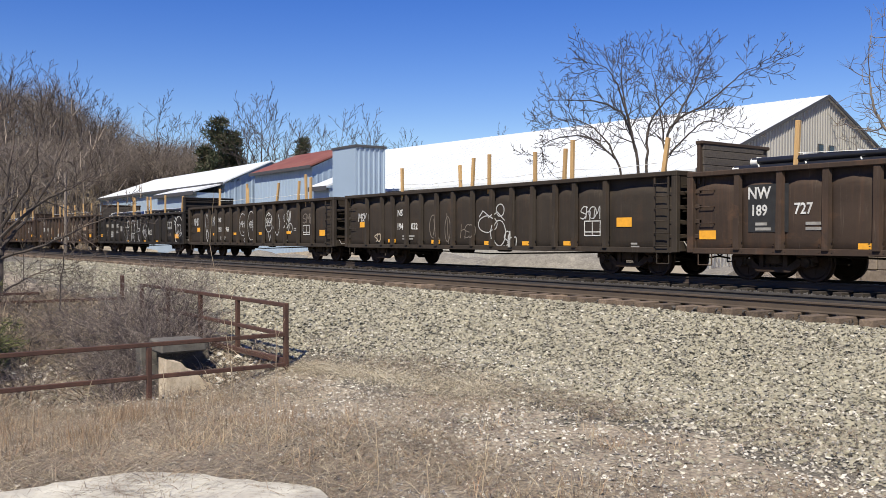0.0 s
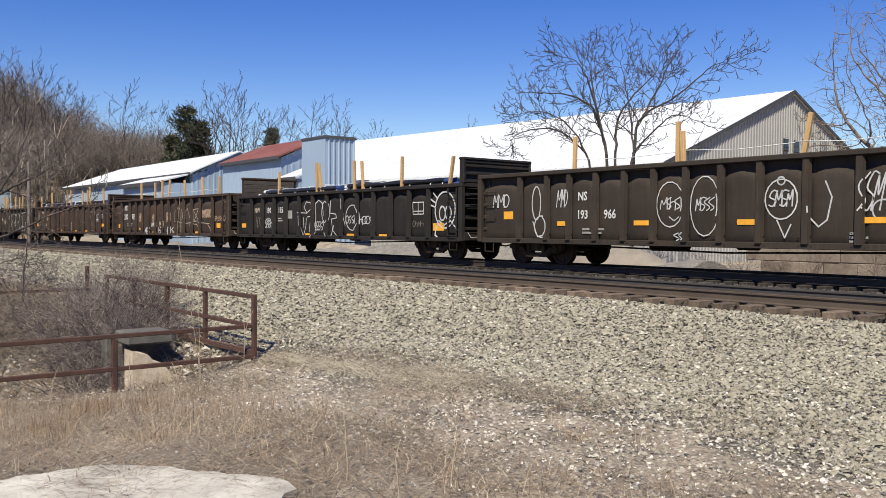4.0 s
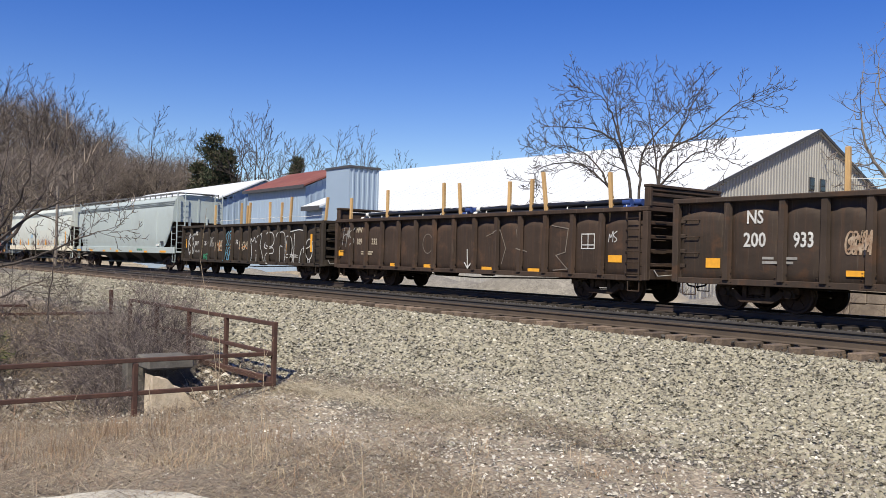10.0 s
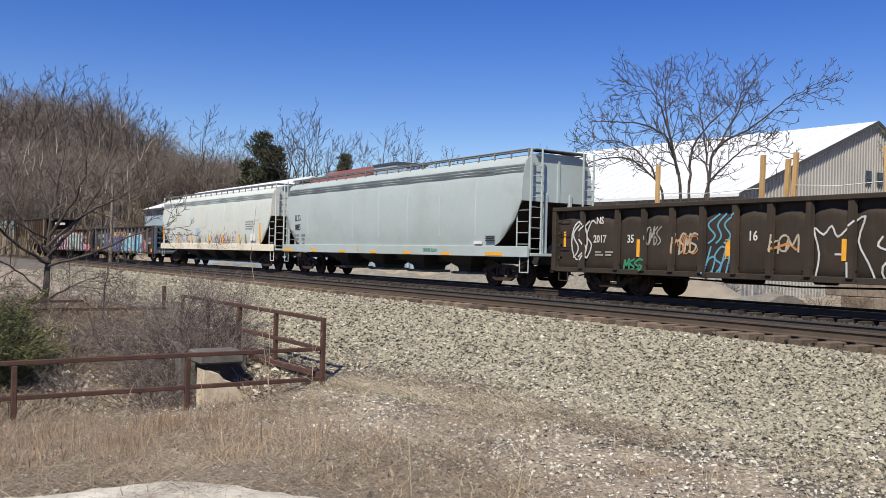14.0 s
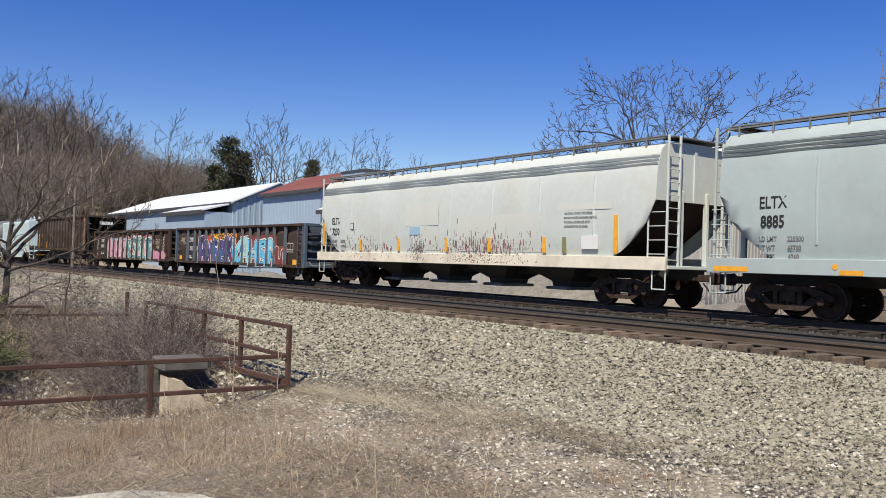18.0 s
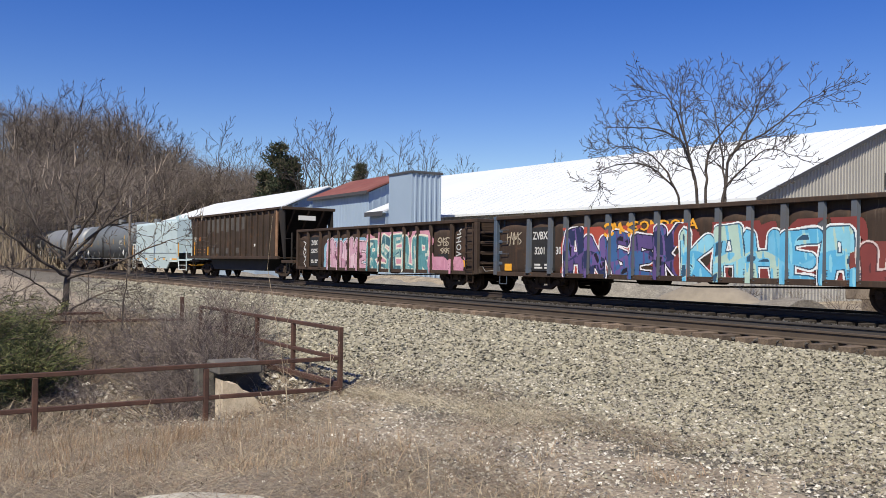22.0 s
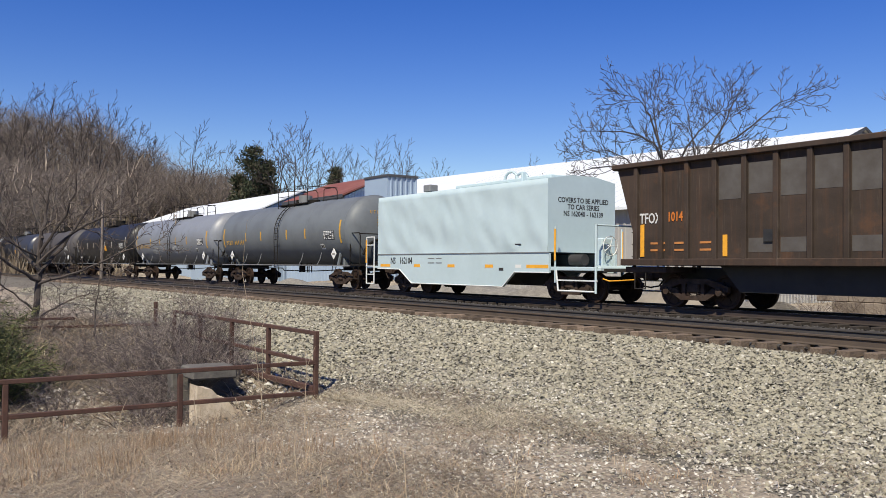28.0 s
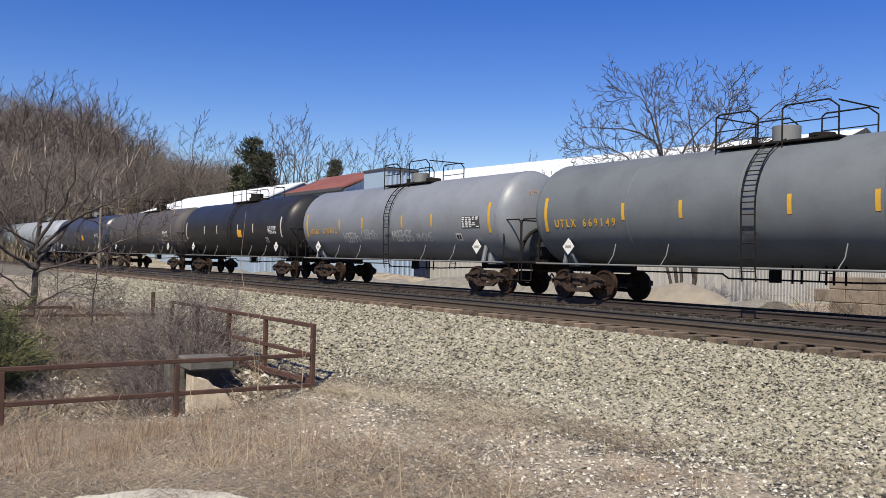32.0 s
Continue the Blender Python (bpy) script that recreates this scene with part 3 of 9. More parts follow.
def wheelset_mesh():
    g = Geo()
    prof = [(0.0, 0.09), (-0.03, 0.14), (-0.03, 0.36), (-0.065, 0.40), (-0.065, WHEEL_R + 0.0), (0.045, WHEEL_R - 0.004), (0.055, WHEEL_R + 0.026), (0.075, WHEEL_R + 0.026), (0.075, 0.40), (0.02, 0.36), (0.02, 0.14), (0.05, 0.09)]
    n = 28
    for side in (-1, 1):
        rings = []
        for k in range(n + 1):
            a = k * math.tau / n
            rings.append([(r * math.cos(a), side * (0.7535 - p * 1.0), r * math.sin(a)) for p, r in prof])
        g.skin(rings, smooth=False)
        # cast bosses that show the turning
        for k in range(6):
            a = k * math.tau / 6
            g.box(-0.02, 0.02, side * 0.77, side * 0.80, 0.16, 0.33, Matrix.Rotation(a, 4, "Y"))
    g.cyl((0, -1.02, 0), (0, 1.02, 0), 0.075, 12)
    for side in (-1, 1):
        g.cyl((0, side * 1.0, 0), (0, side * 1.10, 0), 0.11, 10)
        for k in range(3):
            a = k * math.tau / 3
            g.cyl((0.06 * math.cos(a), side * 1.1, 0.06 * math.sin(a)), (0.06 * math.cos(a), side * 1.125, 0.06 * math.sin(a)), 0.018, 6)
    return g.mesh("wheelset", M_WHEEL)


ME_WHEELSET = wheelset_mesh()


def side_frame_mesh():
    g = Geo()
    y0, y1 = -1.10, -0.97
    out = [(-1.15, 0.60), (-1.15, 0.42), (-1.02, 0.34), (-0.78, 0.40), (-0.55, 0.28), (-0.30, 0.22), (0.30, 0.22), (0.55, 0.28), (0.78, 0.40), (1.02, 0.34), (1.15, 0.42), (1.15, 0.60),
           (0.85, 0.70), (0.45, 0.80), (-0.45, 0.80), (-0.85, 0.70)]
    hole = [(-0.62, 0.56), (-0.40, 0.38), (-0.26, 0.36), (-0.26, 0.66), (-0.42, 0.67)]
    # top arm, bottom arm, columns and pedestals as solid bars
    g.prism([(-1.15, 0.60), (-1.15, 0.46), (-0.86, 0.52), (-0.45, 0.66), (0.45, 0.66), (0.86, 0.52), (1.15, 0.46), (1.15, 0.60), (0.85, 0.70), (0.45, 0.80), (-0.45, 0.80), (-0.85, 0.70)], "y", y0, y1)
    g.prism([(-0.78, 0.50), (-0.70, 0.38), (-0.42, 0.22), (0.42, 0.22), (0.70, 0.38), (0.78, 0.50), (0.62, 0.55), (0.36, 0.34), (-0.36, 0.34), (-0.62, 0.55)], "y", y0 + 0.01, y1 - 0.01)
    for s in (-1, 1):
        g.box(s * 0.32 - 0.06, s * 0.32 + 0.06, y0 + 0.01, y1 - 0.01, 0.3, 0.68)
        g.cbox(s * AXLE - 0.15, s * AXLE + 0.15, y0 - 0.02, y1, 0.36, 0.60, 0.03)
        g.cyl((s * AXLE, y0 - 0.06, 0.457), (s * AXLE, y0, 0.457), 0.10, 10)
    return g.mesh("side_frame", M_TRUCK)


def spring_mesh():
    g = Geo()
    for x in (-0.17, 0, 0.17):
        for z in range(5):
            g.cyl((x, -1.03, 0.35 + z * 0.05), (x, -1.03, 0.375 + z * 0.05), 0.075, 8)
    return g.mesh("spring", M_TRUCK)


ME_FRAME, ME_SPRING = side_frame_mesh(), spring_mesh()
ME_BOLSTER = Geo().cbox(-0.2, 0.2, -1.12, 1.12, 0.42, 0.68, 0.03).mesh("bolster", M_TRUCK)


def truck(car, x):
    t = thing("truck", "", "", m=pose(x, 0, 0))
    t.parent = car
    t["label"] = "four-wheel truck with cast side frames"
    part("side_frame", ME_FRAME, M_TRUCK, t)
    part("side_frame", ME_FRAME, M_TRUCK, t, m=pose(0, 0, 0, 0, 0, 180))
    part("spring", ME_SPRING, M_TRUCK, t)
    part("spring", ME_SPRING, M_TRUCK, t, m=pose(0, 0, 0, 0, 0, 180))
    part("bolster", ME_BOLSTER, M_TRUCK, t)
    for s in (-1, 1):
        w = part("wheelset", ME_WHEELSET, M_WHEEL, t, m=pose(s * AXLE, 0, WHEEL_R))
        WHEELS.append((w, s * AXLE))
    return t


def coupler_mesh():
    g = Geo()
    g.cbox(0.0, 0.55, -0.09, 0.09, 0.78, 0.98, 0.02)
    g.cbox(0.42, 0.66, -0.16, 0.14, 0.72, 1.04, 0.04)
    g.cbox(0.58, 0.74, -0.05, 0.16, 0.74, 1.02, 0.04)
    g.tube([(0.3, -0.2, 0.75), (0.5, -0.22, 0.55), (0.75, -0.1, 0.5)], 0.025)
    return g.mesh("coupler", M_TRUCK)


ME_COUPLER = coupler_mesh()


def running_gear(car, half, tc):
    for s in (-1, 1):
        truck(car, s * tc)
        part("coupler", ME_COUPLER, M_TRUCK, car, m=pose(s * (half - 0.1), 0, 0, 0, 0, 0 if s > 0 else 180))


def scrawl(rnd, x0, z0, w, h, letters, lean=0.1):
    """Looping strokes of a spray can, one list of points for each."""
    out = []
    for i in range(letters):
        cx, cw = x0 + w * (i + 0.5) / letters, w / letters * rnd.uniform(1.1, 1.9)
        kind = rnd.randrange(5)
        if kind == 0:
            pts = [(cx + cw * 0.45 * math.cos(a), z0 + h * (0.5 + 0.48 * math.sin(a))) for a in [1.2 + k * 0.5 for k in range(13)]]
        elif kind == 1:
            pts = [(cx - cw * 0.4, z0), (cx - cw * 0.3, z0 + h * rnd.uniform(0.7, 1.05)), (cx, z0 + h * 0.4), (cx + cw * 0.3, z0 + h), (cx + cw * 0.42, z0)]
        elif kind == 2:
            pts = [(cx + cw * 0.35 * math.sin(k * 0.9), z0 + h * k / 8) for k in range(9)]
        elif kind == 3:
            pts = [(cx - cw * 0.35, z0 + h), (cx - cw * 0.35, z0), (cx - cw * 0.3, z0 + h * 0.5), (cx + cw * 0.3, z0 + h * 0.6), (cx + cw * 0.35, z0 - h * 0.1)]
        else:
            pts = [(cx + cw * 0.4, z0 + h * 0.95), (cx - cw * 0.1, z0 + h), (cx - cw * 0.4, z0 + h * 0.6), (cx + cw * 0.3, z0 + h * 0.35), (cx, z0), (cx - cw * 0.4, z0 + h * 0.08)]
        out.append([(x + (z - z0) * lean, z) for x, z in smooth_line(pts)])
    return out


def smooth_line(pts, n=4):
    if len(pts) < 3:
        return pts
    P = [Vector(p) for p in [pts[0]] + list(pts) + [pts[-1]]]
    out = []
    for i in range(1, len(P) - 2):
        for k in range(n):
            t = k / n
            out.append(tuple(0.5 * ((2 * P[i]) + (P[i + 1] - P[i - 1]) * t + (2 * P[i - 1] - 5 * P[i] + 4 * P[i + 1] - P[i + 2]) * t * t + (3 * P[i] - P[i - 1] - 3 * P[i + 1] + P[i + 2]) * t ** 3)))
    return out + [tuple(pts[-1])]


def start_car(name, label, u_left, u_right, category="railway car"):
    car = thing(name, label, category, group="cars of the freight train")
    CARS.append((car, (u_left + u_right) / 2, (u_right - u_left) / 2))
    return car, (u_right - u_left) / 2


RUNG = Geo().tube([(-0.21, 0, 0), (-0.21, -0.07, 0), (0.21, -0.07, 0), (0.21, 0, 0)], 0.013, 5)
ME_RUNGS = {}


def rung(parent, paint, x, y, z, turn=0.0):
    key = paint.name
    if key not in ME_RUNGS:
        ME_RUNGS[key] = RUNG.mesh("grab_iron", paint)
    part("grab_iron", ME_RUNGS[key], paint, parent, m=pose(x, y, z, 0, 0, turn))


def bar(x0, x1, y0, y1, z0, z1):
    return Geo().box(x0, x1, y0, y1, z0, z1)


def wheel_geo(x, y, z, r=0.28):
    g = Geo()
    for k in range(16):
        a, b = k * math.tau / 16, (k + 1) * math.tau / 16
        g.cyl((x, y + r * math.cos(a), z + r * math.sin(a)), (x, y + r * math.cos(b), z + r * math.sin(b)), 0.016, 5)
    for k in range(5):
        a = k * math.tau / 5
        g.cyl((x, y, z), (x, y + r * math.cos(a), z + r * math.sin(a)), 0.013, 5)
    g.cyl((x - 0.22, y, z), (x + 0.02, y, z), 0.03, 6)
    return g


class Side:
    """The near face of a gondola: where its ribs stand, for marks that run over them."""

    def __init__(self, car, half, ribs_x, top, low):
        self.car, self.half, self.ribs, self.top, self.low = car, half, ribs_x, top, low

    def y(self, x, z):
        for r in self.ribs:
            if abs(x - r) < 0.075:
                k = (z - self.low) / (self.top - self.low)
                return -(FACE + 0.12 - 0.035 * k) - 0.004
        return -FACE - 0.012

    def strokes(self, lines, w, material, name="graffiti", label=""):
        g = Geo()
        for pts in lines:
            fine = []
            for (x0, z0), (x1, z1) in zip(pts, pts[1:]):
                n = max(1, int(math.hypot(x1 - x0, z1 - z0) / 0.09))
                fine += [(x0 + (x1 - x0) * k / n, z0 + (z1 - z0) * k / n) for k in range(n)]
            fine.append(pts[-1])
            for a, b in zip(fine, fine[1:]):
                g.ribbon([a, b], w, self.y((a[0] + b[0]) / 2, (a[1] + b[1]) / 2))
        part(name, g, material, self.car, label)["kind"] = "stuff"

    def bars(self, x, z, w, h, rows, cols=1, material=None):
        """Small writing, as plain bars."""
        for c in range(cols):
            for r in range(rows):
                zz = z - r * h * 1.7
                x0 = x + c * w * 1.25
                part("small_print", Geo().box(x0, x0 + w * (0.75 + 0.25 * ((r * 7 + c * 3) % 2)), -FACE - 0.014, -FACE - 0.008, zz, zz + h), material or M_DULL, self.car)

    def text(self, s, size, x, z, material=None, stretch=0.85):
        edges = [-self.half] + self.ribs + [self.half]
        x = min(((a + b) / 2 for a, b in zip(edges, edges[1:])), key=lambda c: abs(c - x))
        words(s, size, material or M_WHITE, self.car, x, -FACE - 0.014, z, align="CENTER", stretch=stretch)

    def tape(self, x, z, w=0.52, h=0.13):
        part("reflector", Geo().box(x - w / 2, x + w / 2, -FACE - 0.016, -FACE - 0.009, z - h / 2, z + h / 2), M_YELLOW, self.car)

    def panel_box(self, x, z, w=0.62, h=0.42):
        a, b, c, d = x - w / 2, x + w / 2, z - h / 2, z + h / 2
        self.strokes([[(a, c), (b, c), (b, d), (a, d), (a, c)], [(x, c), (x, d)], [(a, c + h * 0.25), (b, c + h * 0.25)]], 0.03, M_WHITE, "stencil", "white outlined inspection stencil")


def gondola(label, u_left, u_right, paint, top=2.8, ribs=14, low=0.66, seed=1, end_left=0.0, end_right=0.0, planks=False, rib_paint=None, end_paint=None, at=None):
    rnd = random.Random(seed)
    car, half = start_car("gondola_car", label, u_left, u_right)
    Y = FACE
    rib_paint, end_paint = rib_paint or paint, end_paint or paint
    floor = 1.02
    xs = [-half + 2 * half * i / (ribs + 1) for i in range(ribs + 2)] if at is None else [-half] + list(at) + [half]
    for s in (-1, 1):
        g = Geo()
        us, ws = (0, 0.07, 0.17, 0.32, 0.5, 0.68, 0.83, 0.93), (0, 0.05, 0.14, 0.45, 0.66, 0.74, 0.79, 0.83, 0.865, 0.90, 0.94, 1.0)
        n, rows = len(us), len(ws) - 1
        # one sheet, pressed out between the ribs to an arch under the top chord
        cols = []
        for a, b in zip(xs, xs[1:]):
            dent, peak = rnd.uniform(0.10, 0.13), rnd.uniform(0.865, 0.905)
            cols += [(a + (b - a) * u, dent, u, peak) for u in us]
        cols.append((xs[-1], 0.10, 0, 0.88))
        v = []
        for x, e, u, peak in cols:
            for h in ws:
                rise = max(0.0, min(1.0, (peak - 0.42 * (u - 0.5) ** 2 - h) / 0.045)) * min(1.0, (h + 0.02) / 0.12)
                k = max(0.0, min(1.0, min(u, 1 - u) / 0.11)) * rise
                v.append((x, s * (Y - e * (1 - k * k * (3 - 2 * k))), low + 0.04 + (top - 0.1 - low) * h))
        m = rows + 1
        f = [(i * m + j, (i + 1) * m + j, (i + 1) * m + j + 1, i * m + j + 1) for i in range(len(cols) - 1) for j in range(rows)]
        g.add(v, f if s < 0 else [q[::-1] for q in f], True)
        w = [(x, y - s * 0.06, z) for x, y, z in v]
        g.add(w, [q[::-1] for q in f] if s < 0 else f, True)
        part("side", g, paint, car)
        part("top_chord", Geo().cbox(-half, half, s * (Y + 0.03) - 0.085, s * (Y + 0.03) + 0.085, top - 0.13, top, 0.02), paint, car)
        sill = part("side_sill", Geo().cbox(-half + 0.02, half - 0.02, s * (Y + 0.02) - 0.05, s * (Y + 0.02) + 0.05, low - 0.02, low + 0.13, 0.012), paint, car)
        for x in xs[1:-1]:
            wb, wt = 0.105, 0.072
            v = [(x - wb, s * Y, low + 0.1), (x + wb, s * Y, low + 0.1), (x + wt, s * (Y + 0.12), low + 0.1), (x - wt, s * (Y + 0.12), low + 0.1),
                 (x - wb, s * Y, top - 0.12), (x + wb, s * Y, top - 0.12), (x + wt, s * (Y + 0.085), top - 0.12), (x - wt, s * (Y + 0.085), top - 0.12)]
            part("rib", Geo().add(v, [(0, 1, 5, 4), (1, 2, 6, 5), (2, 3, 7, 6), (3, 0, 4, 7), (0, 3, 2, 1), (4, 5, 6, 7)]), rib_paint, car)
            if s < 0:
                g = Geo()
                for k in range(3):
                    for dx in (-0.15, 0.15):
                        g.box(x + dx - 0.014, x + dx + 0.014, -Y - 0.085, -Y - 0.06, low + 0.05 + k * 0.14, low + 0.075 + k * 0.14)
                part("rivets", g, rib_paint, car)["kind"] = "stuff"
    part("floor", bar(-half, half, -Y + 0.07, Y - 0.07, floor, floor + 0.08), M_UNDER, car)
    part("centre_sill", Geo().cbox(-half + 0.1, half - 0.1, -0.2, 0.2, floor - 0.32, floor, 0.02), M_UNDER, car)
    part("air_tank", Geo().cyl((-2.2, -0.75, 0.68), (-1.1, -0.75, 0.68), 0.19, 12), M_UNDER, car)
    part("brake_cylinder", Geo().cyl((0.4, -0.7, 0.72), (0.95, -0.7, 0.72), 0.15, 10), M_UNDER, car)
    part("brake_rod", Geo().tube([(-half + 3, -0.9, 0.62), (0.2, -0.95, 0.5), (half - 3, -0.9, 0.62)], 0.025), M_UNDER, car)
    for e, rise in ((-1, end_left), (1, end_right)):
        x = e * half
        xi = x - e * 0.30
        en = part("end", bar(xi - 0.02, xi + 0.02, -Y + 0.06, Y - 0.06, low + 0.2, top - 0.02), end_paint, car, "recessed end wall behind deep ribs")
        for z in (0.42, 0.80, 1.18, 1.56):
            if low + z < top - 0.2:
                part("end_rib", Geo().cbox(min(xi, x + e * 0.05), max(xi, x + e * 0.05), -Y, Y, low + z - 0.055, low + z + 0.055, 0.015), end_paint, en)
        part("end_chord", Geo().cbox(x - 0.09, x + 0.09, -Y - 0.118, Y + 0.118, top - 0.135, top + 0.004, 0.02), end_paint, car)
        part("end_sill", Geo().cbox(x - 0.08, x + 0.10, -Y, Y, low + 0.02, low + 0.30, 0.02), end_paint, car)
        if rise and planks and e < 0:
            bk = part("bulkhead", bar(x + 0.10, x + 0.2, -Y + 0.05, Y - 0.05, top - 0.3, top + rise), M_RUST, car, "raised rusty end board")
            k = 0.0
            while k < rise - 0.1:
                part("plank", Geo().cbox(x + 0.205, x + 0.26, -Y + 0.12, Y - 0.1 - rnd.uniform(0, 0.25), top + k, top + k + 0.185, 0.01), M_OLDWOOD, bk, m=pose(0, 0, 0, rnd.uniform(-0.6, 0.6), 0, 0))
                k += 0.195
            part("cap", Geo().cbox(x + 0.06, x + 0.28, -Y + 0.03, Y - 0.03, top + rise, top + rise + 0.09, 0.015), M_RUST, bk)
        elif rise:
            bk = part("bulkhead", bar(x - 0.03, x + 0.03, -Y, Y, top, top + rise), end_paint, car, "raised steel bulkhead")
            for z in range(int(rise / 0.26) + 1):
                zz = min(top + z * 0.26 + 0.02, top + rise - 0.1)
                part("bulkhead_rib", Geo().cbox(x - 0.02 + e * 0.08, x + 0.02 + e * 0.08, -Y, Y, zz, zz + 0.09, 0.012), end_paint, bk)
            for yy in (-Y, Y):
                part("bulkhead_post", Geo().cbox(x - 0.10, x + 0.12, yy - 0.05, yy + 0.05, top, top + rise, 0.015), end_paint, bk)
            part("cap", Geo().cbox(x - 0.12, x + 0.13, -Y - 0.06, Y + 0.06, top + rise, top + rise + 0.08, 0.015), end_paint, bk)
        for s in (-1, 1):
            part("corner_post", Geo().cbox(x - 0.09, x + 0.09, s * (Y + 0.035) - 0.08, s * (Y + 0.035) + 0.08, low, top - 0.13, 0.015), end_paint, car)
            if (e > 0) == (s < 0):
                lad = part("ladder", bar(x - e * 0.66 - 0.025, x - e * 0.66 + 0.025, s * (Y + 0.09) - 0.012, s * (Y + 0.09) + 0.012, low, top - 0.15), end_paint, car)
                part("stile", bar(x - e * 0.20 - 0.025, x - e * 0.20 + 0.025, s * (Y + 0.09) - 0.012, s * (Y + 0.09) + 0.012, low, top - 0.15), end_paint, lad)
                for k in range(6):
                    rung(lad, end_paint, x - e * 0.43, s * (Y + 0.07), low + 0.18 + k * (top - low - 0.5) / 5, 0 if s < 0 else 180)
            else:
                for k in range(3):
                    rung(car, end_paint, x - e * 0.48, s * (Y + 0.01), low + 0.75 + k * 0.42, 0 if s < 0 else 180)
            part("step", Geo().tube([(x - e * 0.22, s * (Y + 0.04), low), (x - e * 0.22, s * (Y + 0.04), low - 0.3), (x - e * 0.62, s * (Y + 0.04), low - 0.3), (x - e * 0.62, s * (Y + 0.04), low)], 0.016, 5), end_paint, car)
            for k in range(5):
                rung(car, end_paint, x + e * 0.09, s * 1.15, low + 0.4 + k * 0.34, 90 * e)
    part("brake_wheel", wheel_geo(half + 0.26, -0.5, 1.75), M_UNDER, car)
    part("uncoupling_lever", Geo().tube([(half + 0.12, -1.35, 0.95), (half + 0.22, -1.3, 0.78), (half + 0.3, -0.3, 0.85)], 0.016, 5), M_DULL, car)
    running_gear(car, half, half - 2.05)
    return Side(car, half, xs[1:-1], top, low)


def stakes(side, spots, seed):
    """Wooden posts that hold the load, as (x, top height, lean); every third stands on the far side."""
    rnd = random.Random(seed)
    for i, (x, z, lean) in enumerate(spots):
        h = z - side.top + 1.3
        part("stake", Geo().cbox(-0.055, 0.055, -0.05, 0.05, 0, h, 0.008), M_WOOD, side.car, m=pose(x, -1.32, side.top - 1.3, rnd.uniform(-1.5, 1.5), lean, rnd.uniform(-8, 8)))
    # lashing wires between the posts
    for (xa, za, _), (xb, zb, _) in zip(spots, spots[1:]):
        if xb - xa > 0.8:
            za2, zb2 = side.top + 0.30, side.top + 0.27
            part("lashing", Geo().tube([(xa, -1.30, za2), ((xa + xb) / 2, -1.30, min(za2, zb2) - 0.05), (xb, -1.30, zb2)], 0.012, 4), M_STRAP, side.car)


def pipes(side, x0, x1, seed, rise=0.2, blue=False):
    rnd = random.Random(seed)
    r = 0.085
    for lay, (n, z) in enumerate(((13, side.top + rise - 0.28), (12, side.top + rise - 0.12))):
        for k in range(n):
            y = -1.25 + k * 2.45 / (n - 1)
            a, b = x0 + rnd.uniform(0, 0.7) + lay * 0.25, x1 - rnd.uniform(0, 0.6)
            for p, q in ((a, (a + b) / 2 - 0.2), ((a + b) / 2 + 0.2, b)):
                part("pipe", Geo().cyl((p, y, z + rnd.uniform(-0.02, 0.03)), (q, y, z + rnd.uniform(-0.02, 0.03)), r, 10), M_PIPE, side.car)
                if k < 5:
                    part("pipe_cap", Geo().cyl((p - 0.02, y, z), (p + 0.16, y, z), r + 0.012, 10), M_STRAP, side.car)
                    if blue:
                        part("pipe_cap", Geo().cyl((q - 0.25, y, z), (q + 0.02, y, z), r + 0.014, 10), M_PIPEBLUE, side.car)
    for k in range(12):
        x = x0 + 0.9 + (x1 - x0 - 1.8) * k / 11 + rnd.uniform(-0.3, 0.3)
        zt = side.top + rise + 0.0
        part("strap", Geo().tube([(x + 0.22, -1.34, zt - 0.25), (x, -1.1, zt), (x - 0.1, 0.2, zt + 0.02), (x, 1.2, zt)], 0.022, 4), M_STRAP, side.car)


def loop(cx, cz, rx, rz, n=18, a0=0.3, turns=1.05):
    return [(cx + rx * math.cos(a0 + turns * math.tau * k / n), cz + rz * math.sin(a0 + turns * math.tau * k / n)) for k in range(n + 1)]


M_ORANGE = mat("faded_orange_marking", (0.50, 0.20, 0.05), 0.7, 0, (0.34, 0.14, 0.05), 5, 0.7)
M_CREAM = mat("dull_cream_marking", (0.46, 0.40, 0.30), 0.7, 0, (0.26, 0.21, 0.16), 6, 0.8)
M_LINE = mat("white_spray_line", (0.55, 0.55, 0.54), 0.7, 0, (0.34, 0.34, 0.33), 3, 0.8)
M_FAINT = mat("faint_chalk_line", (0.20, 0.17, 0.14), 0.8, 0, (0.12, 0.10, 0.085), 3, 0.8)
M_RUSTPAINT = mat("rust_streaked_white_spray", (0.42, 0.33, 0.24), 0.8, 0, (0.20, 0.11, 0.06), 6, 0.9)
M_SPRAYBLUE = mat("light_blue_spray", (0.10, 0.27, 0.38), 0.7)
M_SPRAYGREEN = mat("green_spray", (0.03, 0.20, 0.10), 0.7)
M_BLACKPATCH = mat("black_stencil_patch", (0.012, 0.012, 0.013), 0.7, 0, (0.03, 0.03, 0.03), 4, 0.6)
M_BLUESTEEL = mat("faded_blue_steel_paint", (0.055, 0.085, 0.13), 0.65, 0, (0.085, 0.10, 0.125), 2, 0.7, 0.1, 12, (0.09, 0.06, 0.04), 1, 0.35)
M_BLUERIB = mat("slate_blue_rib_paint", (0.075, 0.095, 0.125), 0.7, 0, (0.09, 0.085, 0.085), 2, 0.7)


